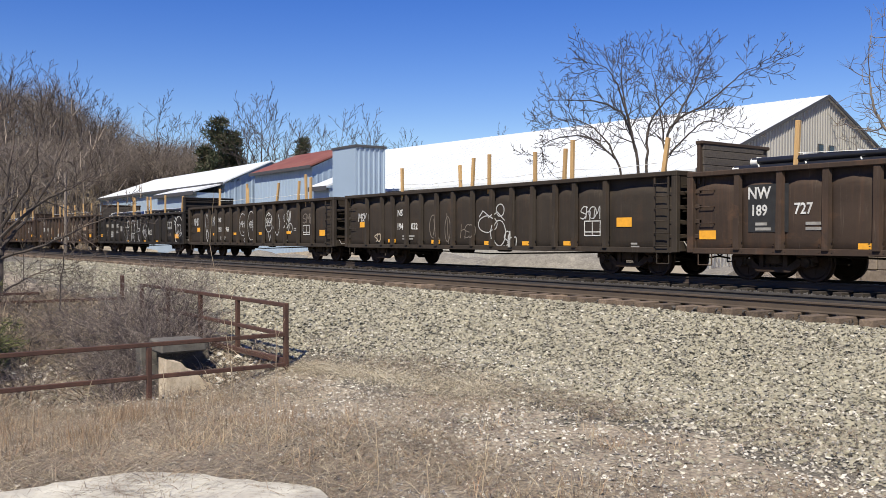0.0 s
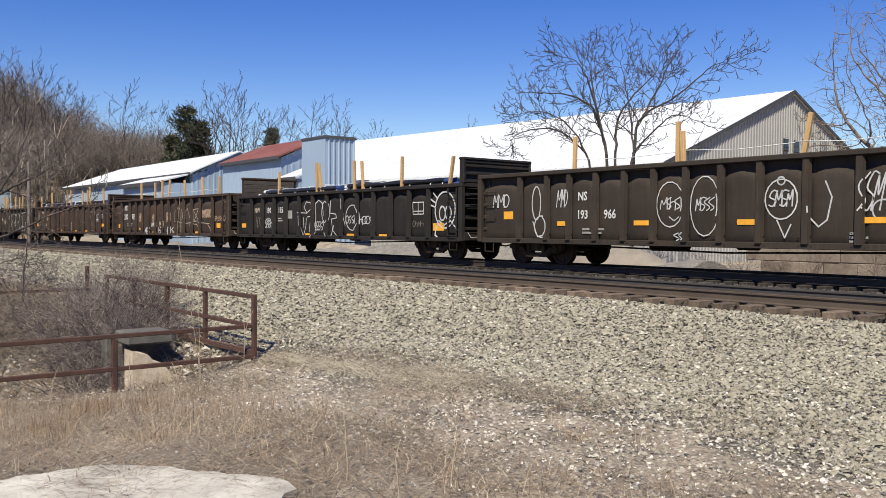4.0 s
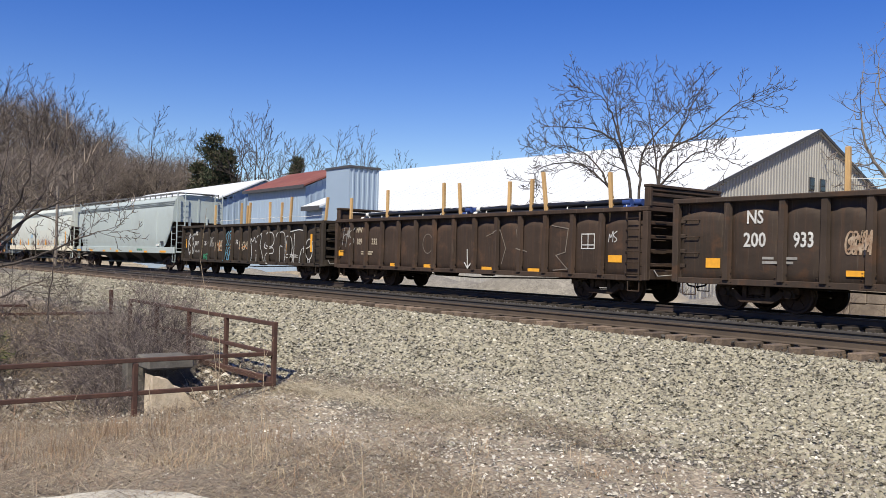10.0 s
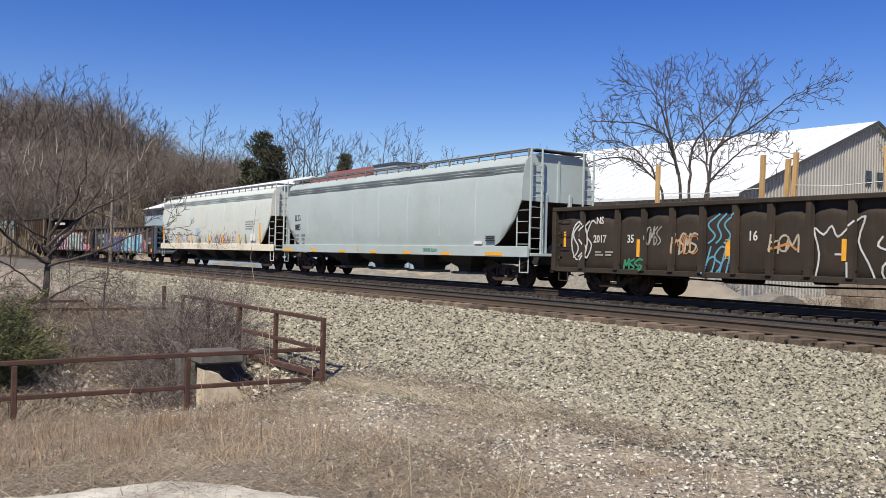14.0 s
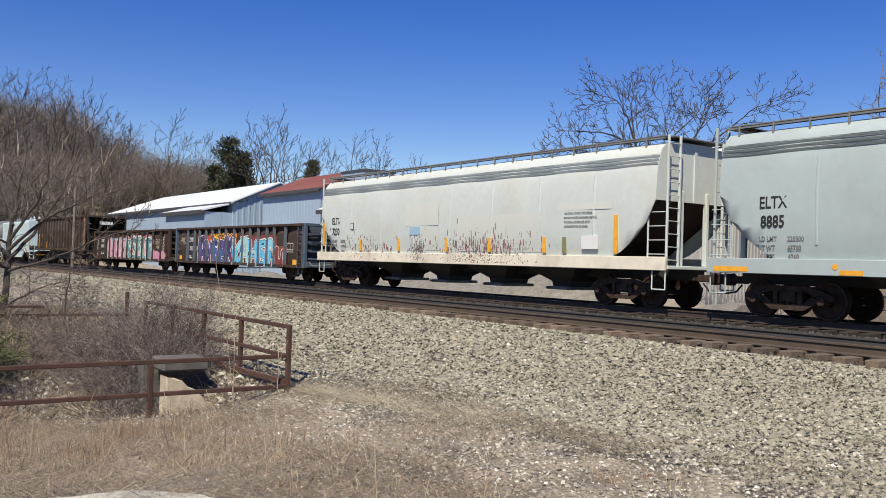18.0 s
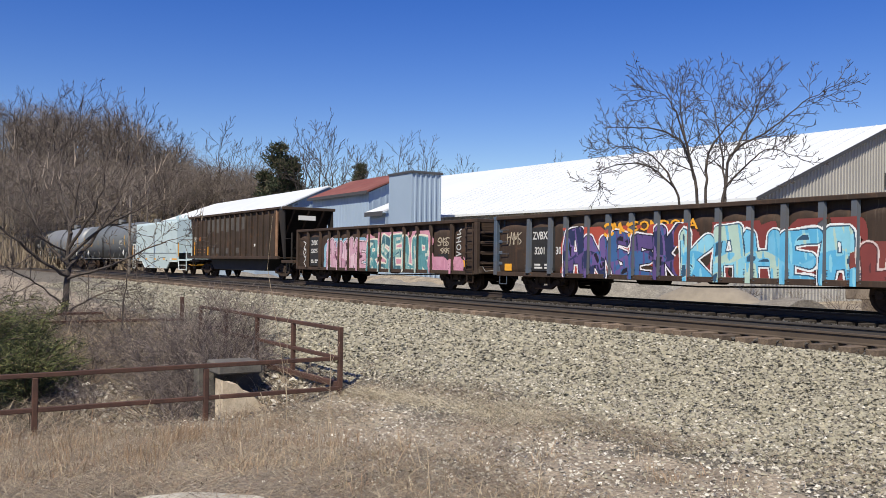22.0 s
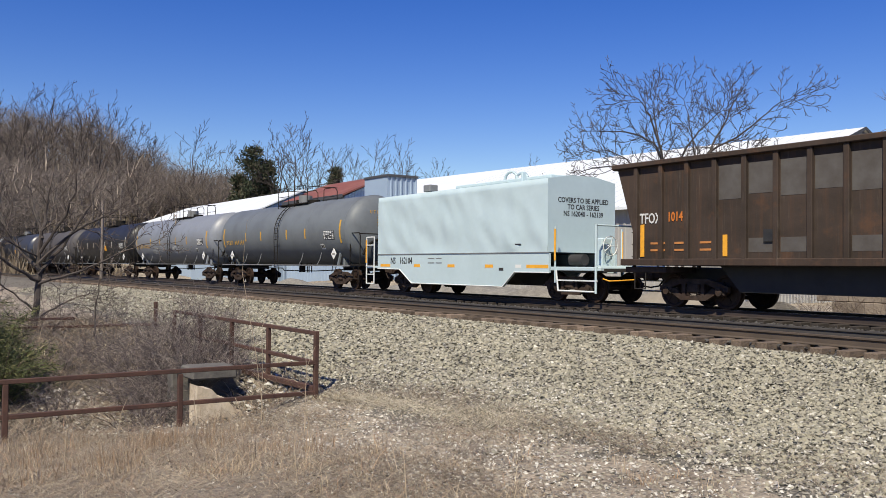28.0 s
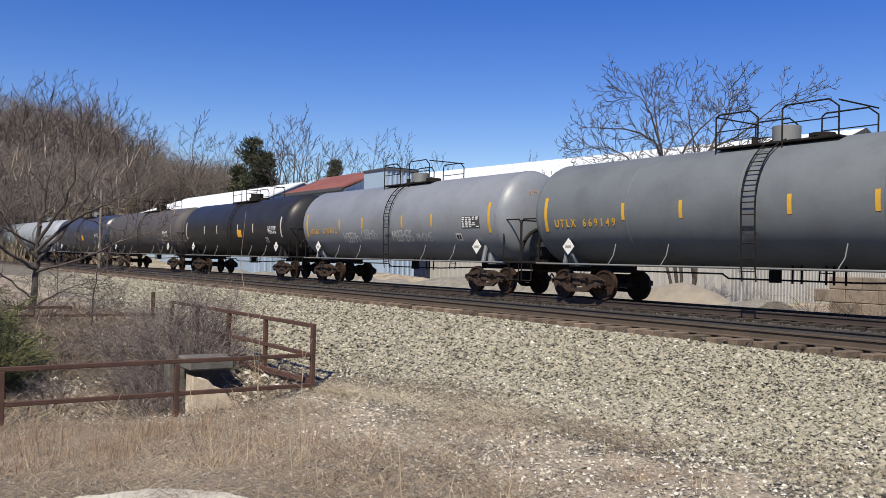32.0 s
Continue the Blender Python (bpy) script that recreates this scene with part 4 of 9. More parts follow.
NW_RIBS = [-7.13 + 1.148 * i for i in range(13)]
LONG_BAY_RIBS = [-6.95, -5.47, -4.43, -3.40, -2.37, -1.33, -0.30, 0.75, 1.80, 2.86, 3.92, 4.98, 6.52]
NS_RIBS = [-6.96, -5.83, -5.06, -4.06, -3.12, -2.14, -1.15, -0.05, 1.00, 2.00, 3.00, 4.01, 4.84, 6.08]


def build_gondolas():
    s = gondola("rusty brown gondola car loaded with black pipes", -14.25, 2.75, M_RUST, 2.72, 13, seed=1, end_left=0.72, planks=True, at=NW_RIBS)
    part("patch", Geo().box(-6.85, -5.78, -FACE - 0.010, -FACE - 0.004, 1.18, 2.32), M_BLACKPATCH, s.car, "black repainted panel")
    s.text("NW", 0.40, -6.37, 1.98)
    s.text("189", 0.36, -6.30, 1.58)
    s.text("727", 0.36, -5.10, 1.60)
    s.bars(-6.65, 1.34, 0.42, 0.07, 2)
    s.bars(-5.35, 1.34, 0.5, 0.07, 2)
    s.tape(-8.02, 1.12, 0.5, 0.22)
    s.tape(-3.86, 0.86)
    s.tape(-0.5, 0.86)
    stakes(s, [(-5.77, 3.78, 2), (-1.6, 3.70, -4), (1.2, 3.75, 3)], 1)
    pipes(s, -7.5, 7.8, 1, 0.28)

    s = gondola("dark brown gondola car with wooden stakes and white scrawls", -31.85, -14.75, M_DARKBROWN, 2.80, 14, seed=2, at=NS_RIBS)
    s.text("NS", 0.34, -4.28, 1.88)
    s.text("194", 0.34, -4.20, 1.36)
    s.text("032", 0.34, -3.30, 1.36)
    s.bars(-4.4, 1.08, 0.36, 0.06, 2, 2)
    rnd = random.Random(12)
    s.strokes([loop(-2.38, 1.45, 0.22, 0.42), [(-2.2, 1.9), (-2.1, 1.1), (-1.95, 0.95)], loop(-1.5, 1.35, 0.16, 0.45, a0=2), [(-1.55, 1.9), (-1.45, 0.85)]], 0.035, M_FAINT)
    s.strokes([loop(0.75, 1.5, 0.5, 0.28, a0=1.5), [(0.3, 1.75), (0.5, 1.95), (0.9, 1.72), (1.25, 1.9), (1.6, 1.62)], loop(1.35, 1.2, 0.32, 0.42), loop(1.4, 1.95, 0.2, 0.2)] + scrawl(rnd, 1.6, 0.75, 0.55, 0.5, 3), 0.035, M_LINE)
    s.strokes(scrawl(rnd, -0.75, 1.05, 0.8, 0.45, 3), 0.03, M_FAINT)
    s.strokes(scrawl(rnd, -7.65, 1.72, 0.75, 0.3, 4), 0.035, M_LINE)
    s.strokes(scrawl(rnd, -6.4, 0.9, 0.6, 0.3, 3), 0.04, M_CREAM)
    s.strokes(scrawl(rnd, 5.1, 1.6, 0.7, 0.35, 4), 0.03, M_LINE)
    s.panel_box(5.54, 1.32)
    for x, z in ((-5.14, 0.93), (-2.23, 0.90), (0.83, 0.87), (2.74, 0.87), (4.61, 0.88)):
        s.tape(x, z)
    s.tape(-7.32, 1.58, 0.46, 0.22)
    s.tape(6.75, 1.48, 0.55, 0.26)
    s.bars(7.0, 0.86, 0.3, 0.05, 2)
    stakes(s, [(-4.64, 3.72, 0), (-0.92, 3.62, -6), (-0.42, 3.80, 5), (0.59, 3.85, 1), (2.89, 3.75, 0), (4.11, 3.75, 4), (4.49, 3.98, 1), (7.75, 3.75, 9)], 2)

    s = gondola("dark brown gondola car covered in white scrawls", -49.95, -33.0, M_DARKBROWN, 2.80, 14, seed=3, at=[-6.65, -5.50, -4.60, -3.59, -2.58, -1.60, -0.60, 0.42, 1.47, 2.62, 3.82, 5.15, 6.55])
    s.text("NS", 0.34, -3.95, 1.90)
    s.text("193", 0.34, -3.90, 1.38)
    s.text("966", 0.34, -3.05, 1.38)
    s.bars(-4.1, 1.05, 0.36, 0.06, 2, 2)
    rnd = random.Random(13)
    s.strokes(scrawl(rnd, -7.9, 1.75, 0.7, 0.4, 3) + [loop(-5.95, 1.85, 0.18, 0.5), loop(-5.75, 1.15, 0.28, 0.32), [(-6.1, 1.3), (-5.9, 0.85), (-5.6, 0.9)]], 0.035, M_LINE)
    s.strokes(scrawl(rnd, -5.1, 1.72, 0.45, 0.5, 3), 0.03, M_LINE)
    s.strokes([loop(-1.08, 1.72, 0.42, 0.58), loop(-0.04, 1.66, 0.42, 0.74, a0=1)] + scrawl(rnd, -1.35, 1.6, 0.55, 0.3, 4) + scrawl(rnd, -0.3, 1.55, 0.5, 0.32, 4) + scrawl(rnd, -0.95, 0.8, 0.3, 0.2, 2) + [[(-1.1, 1.4), (-0.95, 1.3), (-0.8, 1.4)]], 0.028, M_LINE)
    s.strokes([loop(2.0, 1.78, 0.40, 0.46), [(1.9, 1.3), (2.1, 0.9), (2.25, 1.2)]] + scrawl(rnd, 1.72, 1.62, 0.55, 0.36, 4) + [loop(2.0, 2.2, 0.09, 0.09)], 0.034, M_LINE)
    s.strokes([[(3.05, 2.15), (3.2, 1.8), (3.1, 1.3), (2.9, 1.15), (2.7, 1.35), (2.68, 1.6)]], 0.036, M_LINE)
    s.strokes(scrawl(rnd, 3.72, 1.5, 0.5, 0.8, 3, 0.2) + [loop(4.3, 1.5, 0.22, 0.22)], 0.034, M_LINE)
    s.strokes(scrawl(rnd, 5.6, 1.72, 0.9, 0.4, 3), 0.04, M_FAINT)
    s.panel_box(5.9, 1.40)
    s.bars(4.65, 1.45, 0.4, 0.05, 2)
    s.bars(3.6, 0.98, 0.4, 0.05, 3)
    for x, z in ((-4.82, 1.24), (-1.99, 1.25), (1.13, 1.26), (4.10, 1.29)):
        s.tape(x, z)
    s.tape(-7.19, 1.50, 0.42, 0.24)
    s.tape(7.39, 1.26, 0.52, 0.26)
    stakes(s, [(-4.6, 3.75, 0), (-1.0, 3.85, 0), (-0.75, 3.6, -3), (2.2, 3.75, 9), (4.6, 3.7, 6), (5.6, 3.95, 0), (5.9, 3.8, 4)], 3)

    s = gondola("black gondola car loaded with pipes, its ends raised", -67.85, -50.95, M_BLACKCAR, 2.60, 13, seed=4, end_left=0.82, end_right=0.78, planks=True, at=NW_RIBS)
    s.text("NW", 0.34, -6.40, 1.78, M_CREAM)
    s.text("190", 0.36, -5.35, 1.76)
    s.text("115", 0.36, -4.25, 1.76)
    s.bars(-5.6, 1.48, 0.4, 0.06, 1, 1)
    s.bars(-4.5, 1.48, 0.42, 0.06, 2, 1)
    rnd = random.Random(14)
    s.strokes(scrawl(rnd, -5.75, 1.1, 0.65, 0.36, 4), 0.045, M_LINE)
    s.strokes(scrawl(rnd, -6.7, 1.15, 0.5, 0.45, 3), 0.025, M_FAINT)
    s.strokes([[(-2.6, 1.75), (-1.9, 1.72), (-1.55, 1.9), (-1.6, 2.15), (-1.95, 2.2), (-2.15, 1.95), (-1.9, 1.75)], [(-2.5, 1.6), (-2.45, 1.1), (-2.2, 0.75), (-2.0, 1.1), (-1.95, 1.5)], [(-2.2, 1.55), (-2.15, 1.1)], [(-1.85, 1.55), (-1.55, 1.6), (-1.7, 1.0), (-1.5, 0.7), (-1.2, 0.9), (-1.15, 1.6), (-1.2, 2.1), (-0.9, 2.25), (-0.6, 2.1), (-0.55, 1.6)],
               loop(-0.35, 1.75, 0.32, 0.45), [(0.05, 2.2), (0.0, 1.7), (0.45, 1.65), (0.5, 1.5), (0.1, 1.45), (0.2, 1.0), (0.5, 0.8)], [(0.95, 2.25), (1.0, 1.55), (1.15, 1.2)], loop(1.7, 1.5, 0.5, 0.5), [(-0.6, 1.35), (-0.2, 0.75), (0.1, 0.8), (0.3, 1.2)]], 0.036, M_LINE)
    s.strokes(scrawl(rnd, -1.3, 1.0, 0.7, 0.35, 4) + scrawl(rnd, 1.2, 1.28, 0.8, 0.3, 4) + scrawl(rnd, 2.2, 1.25, 0.9, 0.3, 4), 0.034, M_LINE)
    s.strokes([loop(7.55, 1.72, 0.55, 0.62, 22), loop(7.4, 1.6, 0.16, 0.24), loop(7.72, 1.62, 0.16, 0.22), [(6.9, 2.3), (7.15, 2.1)], [(6.75, 2.1), (7.05, 1.95)], [(6.72, 1.9), (7.0, 1.82)], [(7.2, 1.35), (7.5, 1.2), (7.85, 1.35)], [(7.9, 1.3), (8.2, 1.05)], [(7.1, 1.25), (7.0, 0.85), (7.2, 0.75)]], 0.055, M_LINE)
    part("patch", Geo().box(-3.72, -3.2, -FACE - 0.014, -FACE - 0.008, 1.5, 1.85), M_DULL, s.car)
    s.panel_box(6.02, 1.80)
    s.strokes(scrawl(rnd, 5.7, 1.15, 0.6, 0.2, 4), 0.02, M_FAINT)
    for x, z in ((-1.78, 0.80), (1.55, 0.80), (3.81, 0.80)):
        s.tape(x, z)
    s.tape(-7.97, 1.20, 0.45, 0.2)
    s.tape(7.19, 1.14, 0.62, 0.26)
    stakes(s, [(-4.81, 3.62, 0), (-1.35, 3.85, -2), (-0.75, 3.85, -14), (1.60, 3.75, 0), (2.30, 3.72, -5), (4.71, 3.72, 2), (7.3, 3.6, 12)], 4)
    pipes(s, -7.0, 8.1, 4, 0.26, True)

    s = gondola("rust-brown gondola car with white lettering and faded tags", -85.95, -69.0, M_BROWN, 2.80, 14, seed=5, at=LONG_BAY_RIBS)
    s.text("NS", 0.44, -6.2, 2.14)
    s.text("200", 0.48, -6.2, 1.58)
    s.text("933", 0.48, -4.95, 1.58, None, 0.72)
    s.bars(-6.0, 1.28, 0.4, 0.06, 2, 2)
    rnd = random.Random(15)
    for x, z, w, h in ((-3.95, 1.42, 0.55, 0.5), (-1.85, 1.35, 0.55, 0.5), (0.30, 1.42, 0.6, 0.5), (5.25, 1.62, 1.05, 0.42), (-0.75, 1.15, 0.65, 0.3)):
        s.strokes(scrawl(rnd, x, z, w, h, 5) + scrawl(rnd, x, z + 0.1, w, h * 0.6, 6, 0.3), 0.045, M_RUSTPAINT, "faded_tag")
    s.strokes(scrawl(rnd, 5.2, 1.66, 1.15, 0.3, 9, 0.4), 0.07, M_RUSTPAINT, "faded_tag")
    s.strokes(scrawl(rnd, -3.0, 0.72, 0.75, 0.34, 4), 0.06, M_LINE)
    s.strokes(scrawl(rnd, -0.85, 0.76, 0.6, 0.34, 2) + scrawl(rnd, -1.95, 1.15, 0.75, 0.2, 4) + scrawl(rnd, 0.55, 0.72, 0.8, 0.4, 4), 0.045, M_LINE)
    outline = [[(1.78, 1.42), (1.80, 1.95), (1.98, 2.18), (2.22, 2.15), (2.33, 1.8), (2.32, 0.85)], [(1.78, 1.42), (2.3, 1.38)], [(2.42, 0.8), (2.45, 2.05), (2.75, 2.1), (2.86, 1.7), (2.70, 1.38), (2.45, 1.35)],
               [(2.95, 1.3), (3.0, 1.95), (3.3, 2.12), (3.5, 1.8), (3.75, 1.4), (3.85, 2.0)], [(3.05, 1.32), (3.9, 1.36)], [(3.75, 0.75), (3.82, 1.2), (3.95, 1.38)], [(4.05, 2.05), (4.85, 2.10), (4.88, 1.45), (4.1, 1.42), (4.05, 2.05)],
               [(4.1, 2.0), (4.75, 1.45)], [(4.7, 2.05), (4.2, 1.45)], [(3.95, 1.3), (4.55, 1.25), (4.85, 0.95), (4.9, 0.7)], [(4.95, 1.35), (6.1, 1.30)], [(5.9, 1.25), (6.2, 1.05), (6.25, 0.75)]]
    s.strokes(outline, 0.035, M_CREAM)
    s.strokes(scrawl(rnd, 6.75, 1.45, 1.2, 0.22, 7, 0.3), 0.04, M_RUSTPAINT, "faded_tag")
    for x, z in ((-3.68, 1.00), (-1.52, 0.80), (1.59, 0.80), (4.6, 0.82)):
        s.tape(x, z)
    s.tape(-7.37, 1.17, 0.42, 0.24)
    s.tape(7.2, 1.2, 0.45, 0.24)
    stakes(s, [(-4.04, 3.80, 0), (-1.81, 3.72, 1), (-0.76, 3.85, 2), (0.09, 3.80, 4), (2.6, 3.7, 0), (5.0, 3.75, -4), (6.9, 3.7, 0)], 5)

    s = gondola("brown gondola car loaded with strapped pipes, its steel ends raised", -103.5, -86.95, M_RUST, 2.66, 14, seed=6, end_left=0.42, end_right=0.52, at=NW_RIBS)
    s.text("NW", 0.30, -6.2, 2.1, M_CREAM)
    s.text("189", 0.34, -6.2, 1.62, M_CREAM)
    s.text("332", 0.34, -5.1, 1.62, M_CREAM)
    s.bars(-6.4, 1.3, 0.4, 0.05, 2, 2, M_CREAM)
    rnd = random.Random(16)
    s.strokes([[(0.5, 1.45), (0.54, 0.85)], [(0.38, 1.0), (0.54, 0.82), (0.72, 1.0)]], 0.045, M_WHITE)
    s.strokes([loop(-1.8, 1.65, 0.3, 0.35), [(1.5, 1.9), (2.2, 2.1), (2.5, 1.5), (2.3, 1.0)], [(3.0, 2.1), (3.1, 1.5), (3.5, 1.4)], [(4.6, 2.2), (5.3, 2.1), (5.2, 1.4), (4.8, 1.3), (5.3, 0.9), (4.7, 0.85)]], 0.03, M_FAINT)
    s.strokes(scrawl(rnd, -7.9, 1.6, 0.9, 0.7, 3, 0.2), 0.04, M_DULL)
    s.panel_box(6.11, 1.72, 0.5, 0.42)
    s.strokes(scrawl(rnd, 6.9, 1.7, 0.3, 0.3, 2), 0.025, M_LINE)
    for x, z in ((-3.98, 0.84), (-1.76, 0.84), (1.56, 0.82), (3.83, 0.82)):
        s.tape(x, z)
    s.tape(-8.0, 1.26, 0.4, 0.22)
    s.tape(7.15, 1.23, 0.5, 0.2)
    stakes(s, [(-7.6, 3.55, 2), (-4.82, 3.75, 0), (-1.11, 3.85, -3), (0.0, 3.78, -6), (2.39, 3.68, 0), (3.45, 3.7, 0), (4.34, 3.9, -8), (6.90, 3.7, -4)], 6)
    pipes(s, -7.3, 8.0, 6, 0.28, True)

    s = gondola("dark brown gondola car with large white outlines", -121.15, -104.75, M_DARKBROWN, 2.66, 14, seed=7, at=LONG_BAY_RIBS)
    s.text("NS", 0.30, -6.30, 2.12)
    s.text("2017", 0.32, -6.3, 1.56)
    s.text("35", 0.32, -5.25, 1.56)
    s.bars(-6.4, 1.25, 0.34, 0.05, 2, 2)
    rnd = random.Random(17)
    s.strokes([loop(-7.1, 1.6, 0.35, 0.6)] + scrawl(rnd, -7.5, 1.1, 0.9, 1.1, 3, 0.2), 0.05, M_LINE)
    s.strokes(scrawl(rnd, -4.35, 1.5, 0.5, 0.5, 4), 0.04, M_DULL)
    s.strokes(scrawl(rnd, -3.35, 1.3, 0.75, 0.5, 4), 0.055, M_CREAM)
    s.strokes(scrawl(rnd, -3.3, 1.25, 0.75, 0.5, 3), 0.03, M_ORANGE)
    s.strokes(scrawl(rnd, -2.3, 0.75, 0.7, 0.7, 3, 0.3) + scrawl(rnd, -2.3, 1.55, 0.75, 0.75, 3, 0.3), 0.05, M_SPRAYBLUE)
    s.text("16", 0.34, -0.95, 1.62)
    s.strokes(scrawl(rnd, -0.3, 1.35, 0.7, 0.4, 3), 0.05, M_CREAM)
    s.strokes([[(-0.3, 1.4), (0.2, 1.55), (0.4, 1.4)]], 0.06, M_ORANGE)
    s.strokes(scrawl(rnd, -5.2, 0.78, 0.8, 0.3, 4), 0.06, M_SPRAYGREEN)
    big = [[(0.9, 0.72), (1.0, 1.3), (0.85, 1.9), (1.1, 1.75), (1.3, 1.95), (1.45, 1.7), (1.75, 1.95), (2.1, 2.15), (1.95, 1.6), (2.2, 1.1), (2.35, 0.75)], [(1.4, 1.3), (1.7, 1.25), (1.75, 0.8)], [(2.5, 1.7), (2.4, 1.5), (2.7, 1.4), (3.3, 1.45), (3.35, 1.2), (2.6, 1.15), (2.55, 0.8), (3.0, 0.7), (3.4, 0.75)], loop(3.05, 1.85, 0.4, 0.35),
           [(3.75, 0.7), (3.75, 1.6), (3.9, 2.1), (4.3, 2.2), (4.55, 2.0), (4.6, 1.2), (4.5, 0.72)], [(4.05, 0.75), (4.05, 1.5), (4.3, 1.5)], loop(5.0, 1.5, 0.3, 0.5), [(5.1, 2.2), (6.3, 2.25), (6.35, 1.5), (6.9, 1.5), (7.2, 1.75)], loop(6.9, 1.4, 0.32, 0.45), [(5.5, 2.1), (5.45, 0.75)], [(6.2, 1.4), (6.0, 0.8), (6.4, 0.75)], [(6.8, 0.95), (6.9, 0.7), (7.0, 0.95)], [(4.95, 1.15), (5.4, 1.1), (5.3, 0.75)]]
    s.strokes([smooth_line(p, 3) for p in big], 0.045, M_LINE)
    s.bars(5.2, 1.15, 0.7, 0.03, 4)
    for x in (-4.64, -1.56, 1.62, 4.77):
        s.tape(x, 1.40, 0.14, 0.5)
    s.tape(7.09, 1.68, 0.16, 0.8)
    s.tape(-7.77, 1.65, 0.10, 0.5)
    stakes(s, [(-4.16, 3.75, 0), (-0.76, 3.75, 2), (-0.1, 3.6, 3), (0.1, 3.75, 2), (2.56, 3.7, -4), (3.68, 3.62, 1), (4.56, 3.85, 4), (7.80, 3.7, 7)], 7)

    s = gondola("gondola car with blue ends under a multicoloured mural", -181.9, -164.95, M_RUST, 2.74, 14, seed=8, rib_paint=M_BLUERIB, end_paint=M_BLUESTEEL, at=[x + 0.34 for x in NS_RIBS])
    part("patch", Geo().box(-6.5, -5.3, -FACE - 0.012, -FACE - 0.006, 0.85, 2.3), M_BLACKPATCH, s.car, "black repainted panel")
    s.text("ZVBX", 0.36, -5.98, 1.90)
    s.text("3201", 0.34, -5.95, 1.40)
    s.text("30", 0.34, -4.95, 1.40)
    s.bars(-6.35, 1.02, 0.42, 0.06, 2, 2, M_WHITE)
    rnd = random.Random(18)
    s.strokes(scrawl(rnd, -7.9, 1.75, 0.8, 0.4, 4), 0.04, M_CREAM)
    words("GONDOLA", 0.40, M_YELLOW, s.car, -1.9, -FACE - 0.014, 2.08, stretch=1.25)
    words("NNEC", 0.38, M_YELLOW, s.car, -0.5, -FACE - 0.014, 1.58, stretch=1.25)
    s.strokes(scrawl(rnd, -2.9, 1.95, 1.2, 0.35, 4), 0.09, M_YELLOW)
    s.panel_box(6.9, 1.6)
    s.tape(-7.81, 0.95, 0.4, 0.24)
    s.tape(7.4, 0.9, 0.4, 0.26)
    mural(s, -4.75, 0.15, 0.66, 2.02, "ANGEK", [(0.10, 0.065, 0.20), (0.022, 0.03, 0.09), (0.14, 0.09, 0.26), (0.045, 0.12, 0.29)], (0.012, 0.010, 0.02), (0.40, 0.07, 0.045), 31, (0.74, 0.72, 0.76))
    mural(s, 0.10, 5.35, 0.60, 2.02, "KAHEA", [(0.10, 0.40, 0.64), (0.24, 0.56, 0.70), (0.42, 0.58, 0.50), (0.16, 0.47, 0.68)], (0.03, 0.08, 0.14), (0.20, 0.04, 0.035), 32, (0.74, 0.77, 0.77))
    mural(s, 5.3, 6.3, 0.66, 1.45, "U", [(0.20, 0.045, 0.04)], (0.10, 0.03, 0.03), (0.20, 0.05, 0.04), 35, (0.60, 0.50, 0.48))
    part("scrap", Geo().cbox(-3.5, 4.5, -1.2, 1.2, 2.3, 2.72, 0.2), M_OLDWOOD, s.car, "brown scrap load")

    s = gondola("brown gondola car with pink and teal painting", -199.55, -183.15, M_RUST, 2.72, 14, seed=9, at=LONG_BAY_RIBS)
    part("patch", Geo().box(-6.75, -5.6, -FACE - 0.012, -FACE - 0.006, 0.85, 2.3), M_BLACKPATCH, s.car, "black repainted panel")
    s.text("ZVBX", 0.34, -6.2, 1.90)
    s.text("528295", 0.30, -6.2, 1.50)
    s.bars(-6.6, 1.1, 0.36, 0.06, 2, 2, M_WHITE)
    rnd = random.Random(19)
    s.strokes([[(-7.55, 2.1), (-7.25, 2.0), (-7.5, 1.75), (-7.2, 1.6), (-7.5, 1.35), (-7.2, 1.2), (-7.5, 1.0), (-7.25, 0.8)], loop(-7.35, 1.5, 0.2, 0.2)], 0.06, M_LINE)
    s.strokes([[(6.80, 1.35), (7.12, 1.42), (6.82, 1.50)], loop(6.97, 1.68, 0.14, 0.10), [(6.80, 1.86), (7.12, 1.90)], [(6.95, 1.88), (6.98, 2.04)], [(6.82, 2.02), (7.12, 2.08)], [(6.84, 2.16), (7.10, 2.18), (7.0, 2.3), (7.12, 2.36)]], 0.045, M_LINE)
    s.strokes(scrawl(rnd, 5.5, 1.75, 0.75, 0.3, 4) + scrawl(rnd, 5.65, 1.45, 0.7, 0.2, 3), 0.045, M_CREAM)
    part("patch", Geo().box(5.5, 6.2, -FACE - 0.012, -FACE - 0.006, 1.2, 1.42), M_BLACKPATCH, s.car)
    s.tape(7.3, 1.06, 0.4, 0.26)
    s.tape(-3.4, 0.95, 0.5, 0.14)
    mural(s, -4.75, -0.45, 0.68, 1.98, "AWAKE", [(0.52, 0.30, 0.38), (0.60, 0.38, 0.46), (0.45, 0.23, 0.32), (0.64, 0.46, 0.52)], (0.07, 0.02, 0.04), (0.22, 0.40, 0.52), 33, (0.72, 0.58, 0.62))
    mural(s, -0.35, 5.0, 0.64, 2.15, "RSEUR", [(0.07, 0.22, 0.25), (0.13, 0.33, 0.34), (0.05, 0.13, 0.17), (0.24, 0.40, 0.38), (0.10, 0.27, 0.30)], (0.52, 0.56, 0.50), (0.56, 0.27, 0.34), 34, (0.74, 0.70, 0.58))
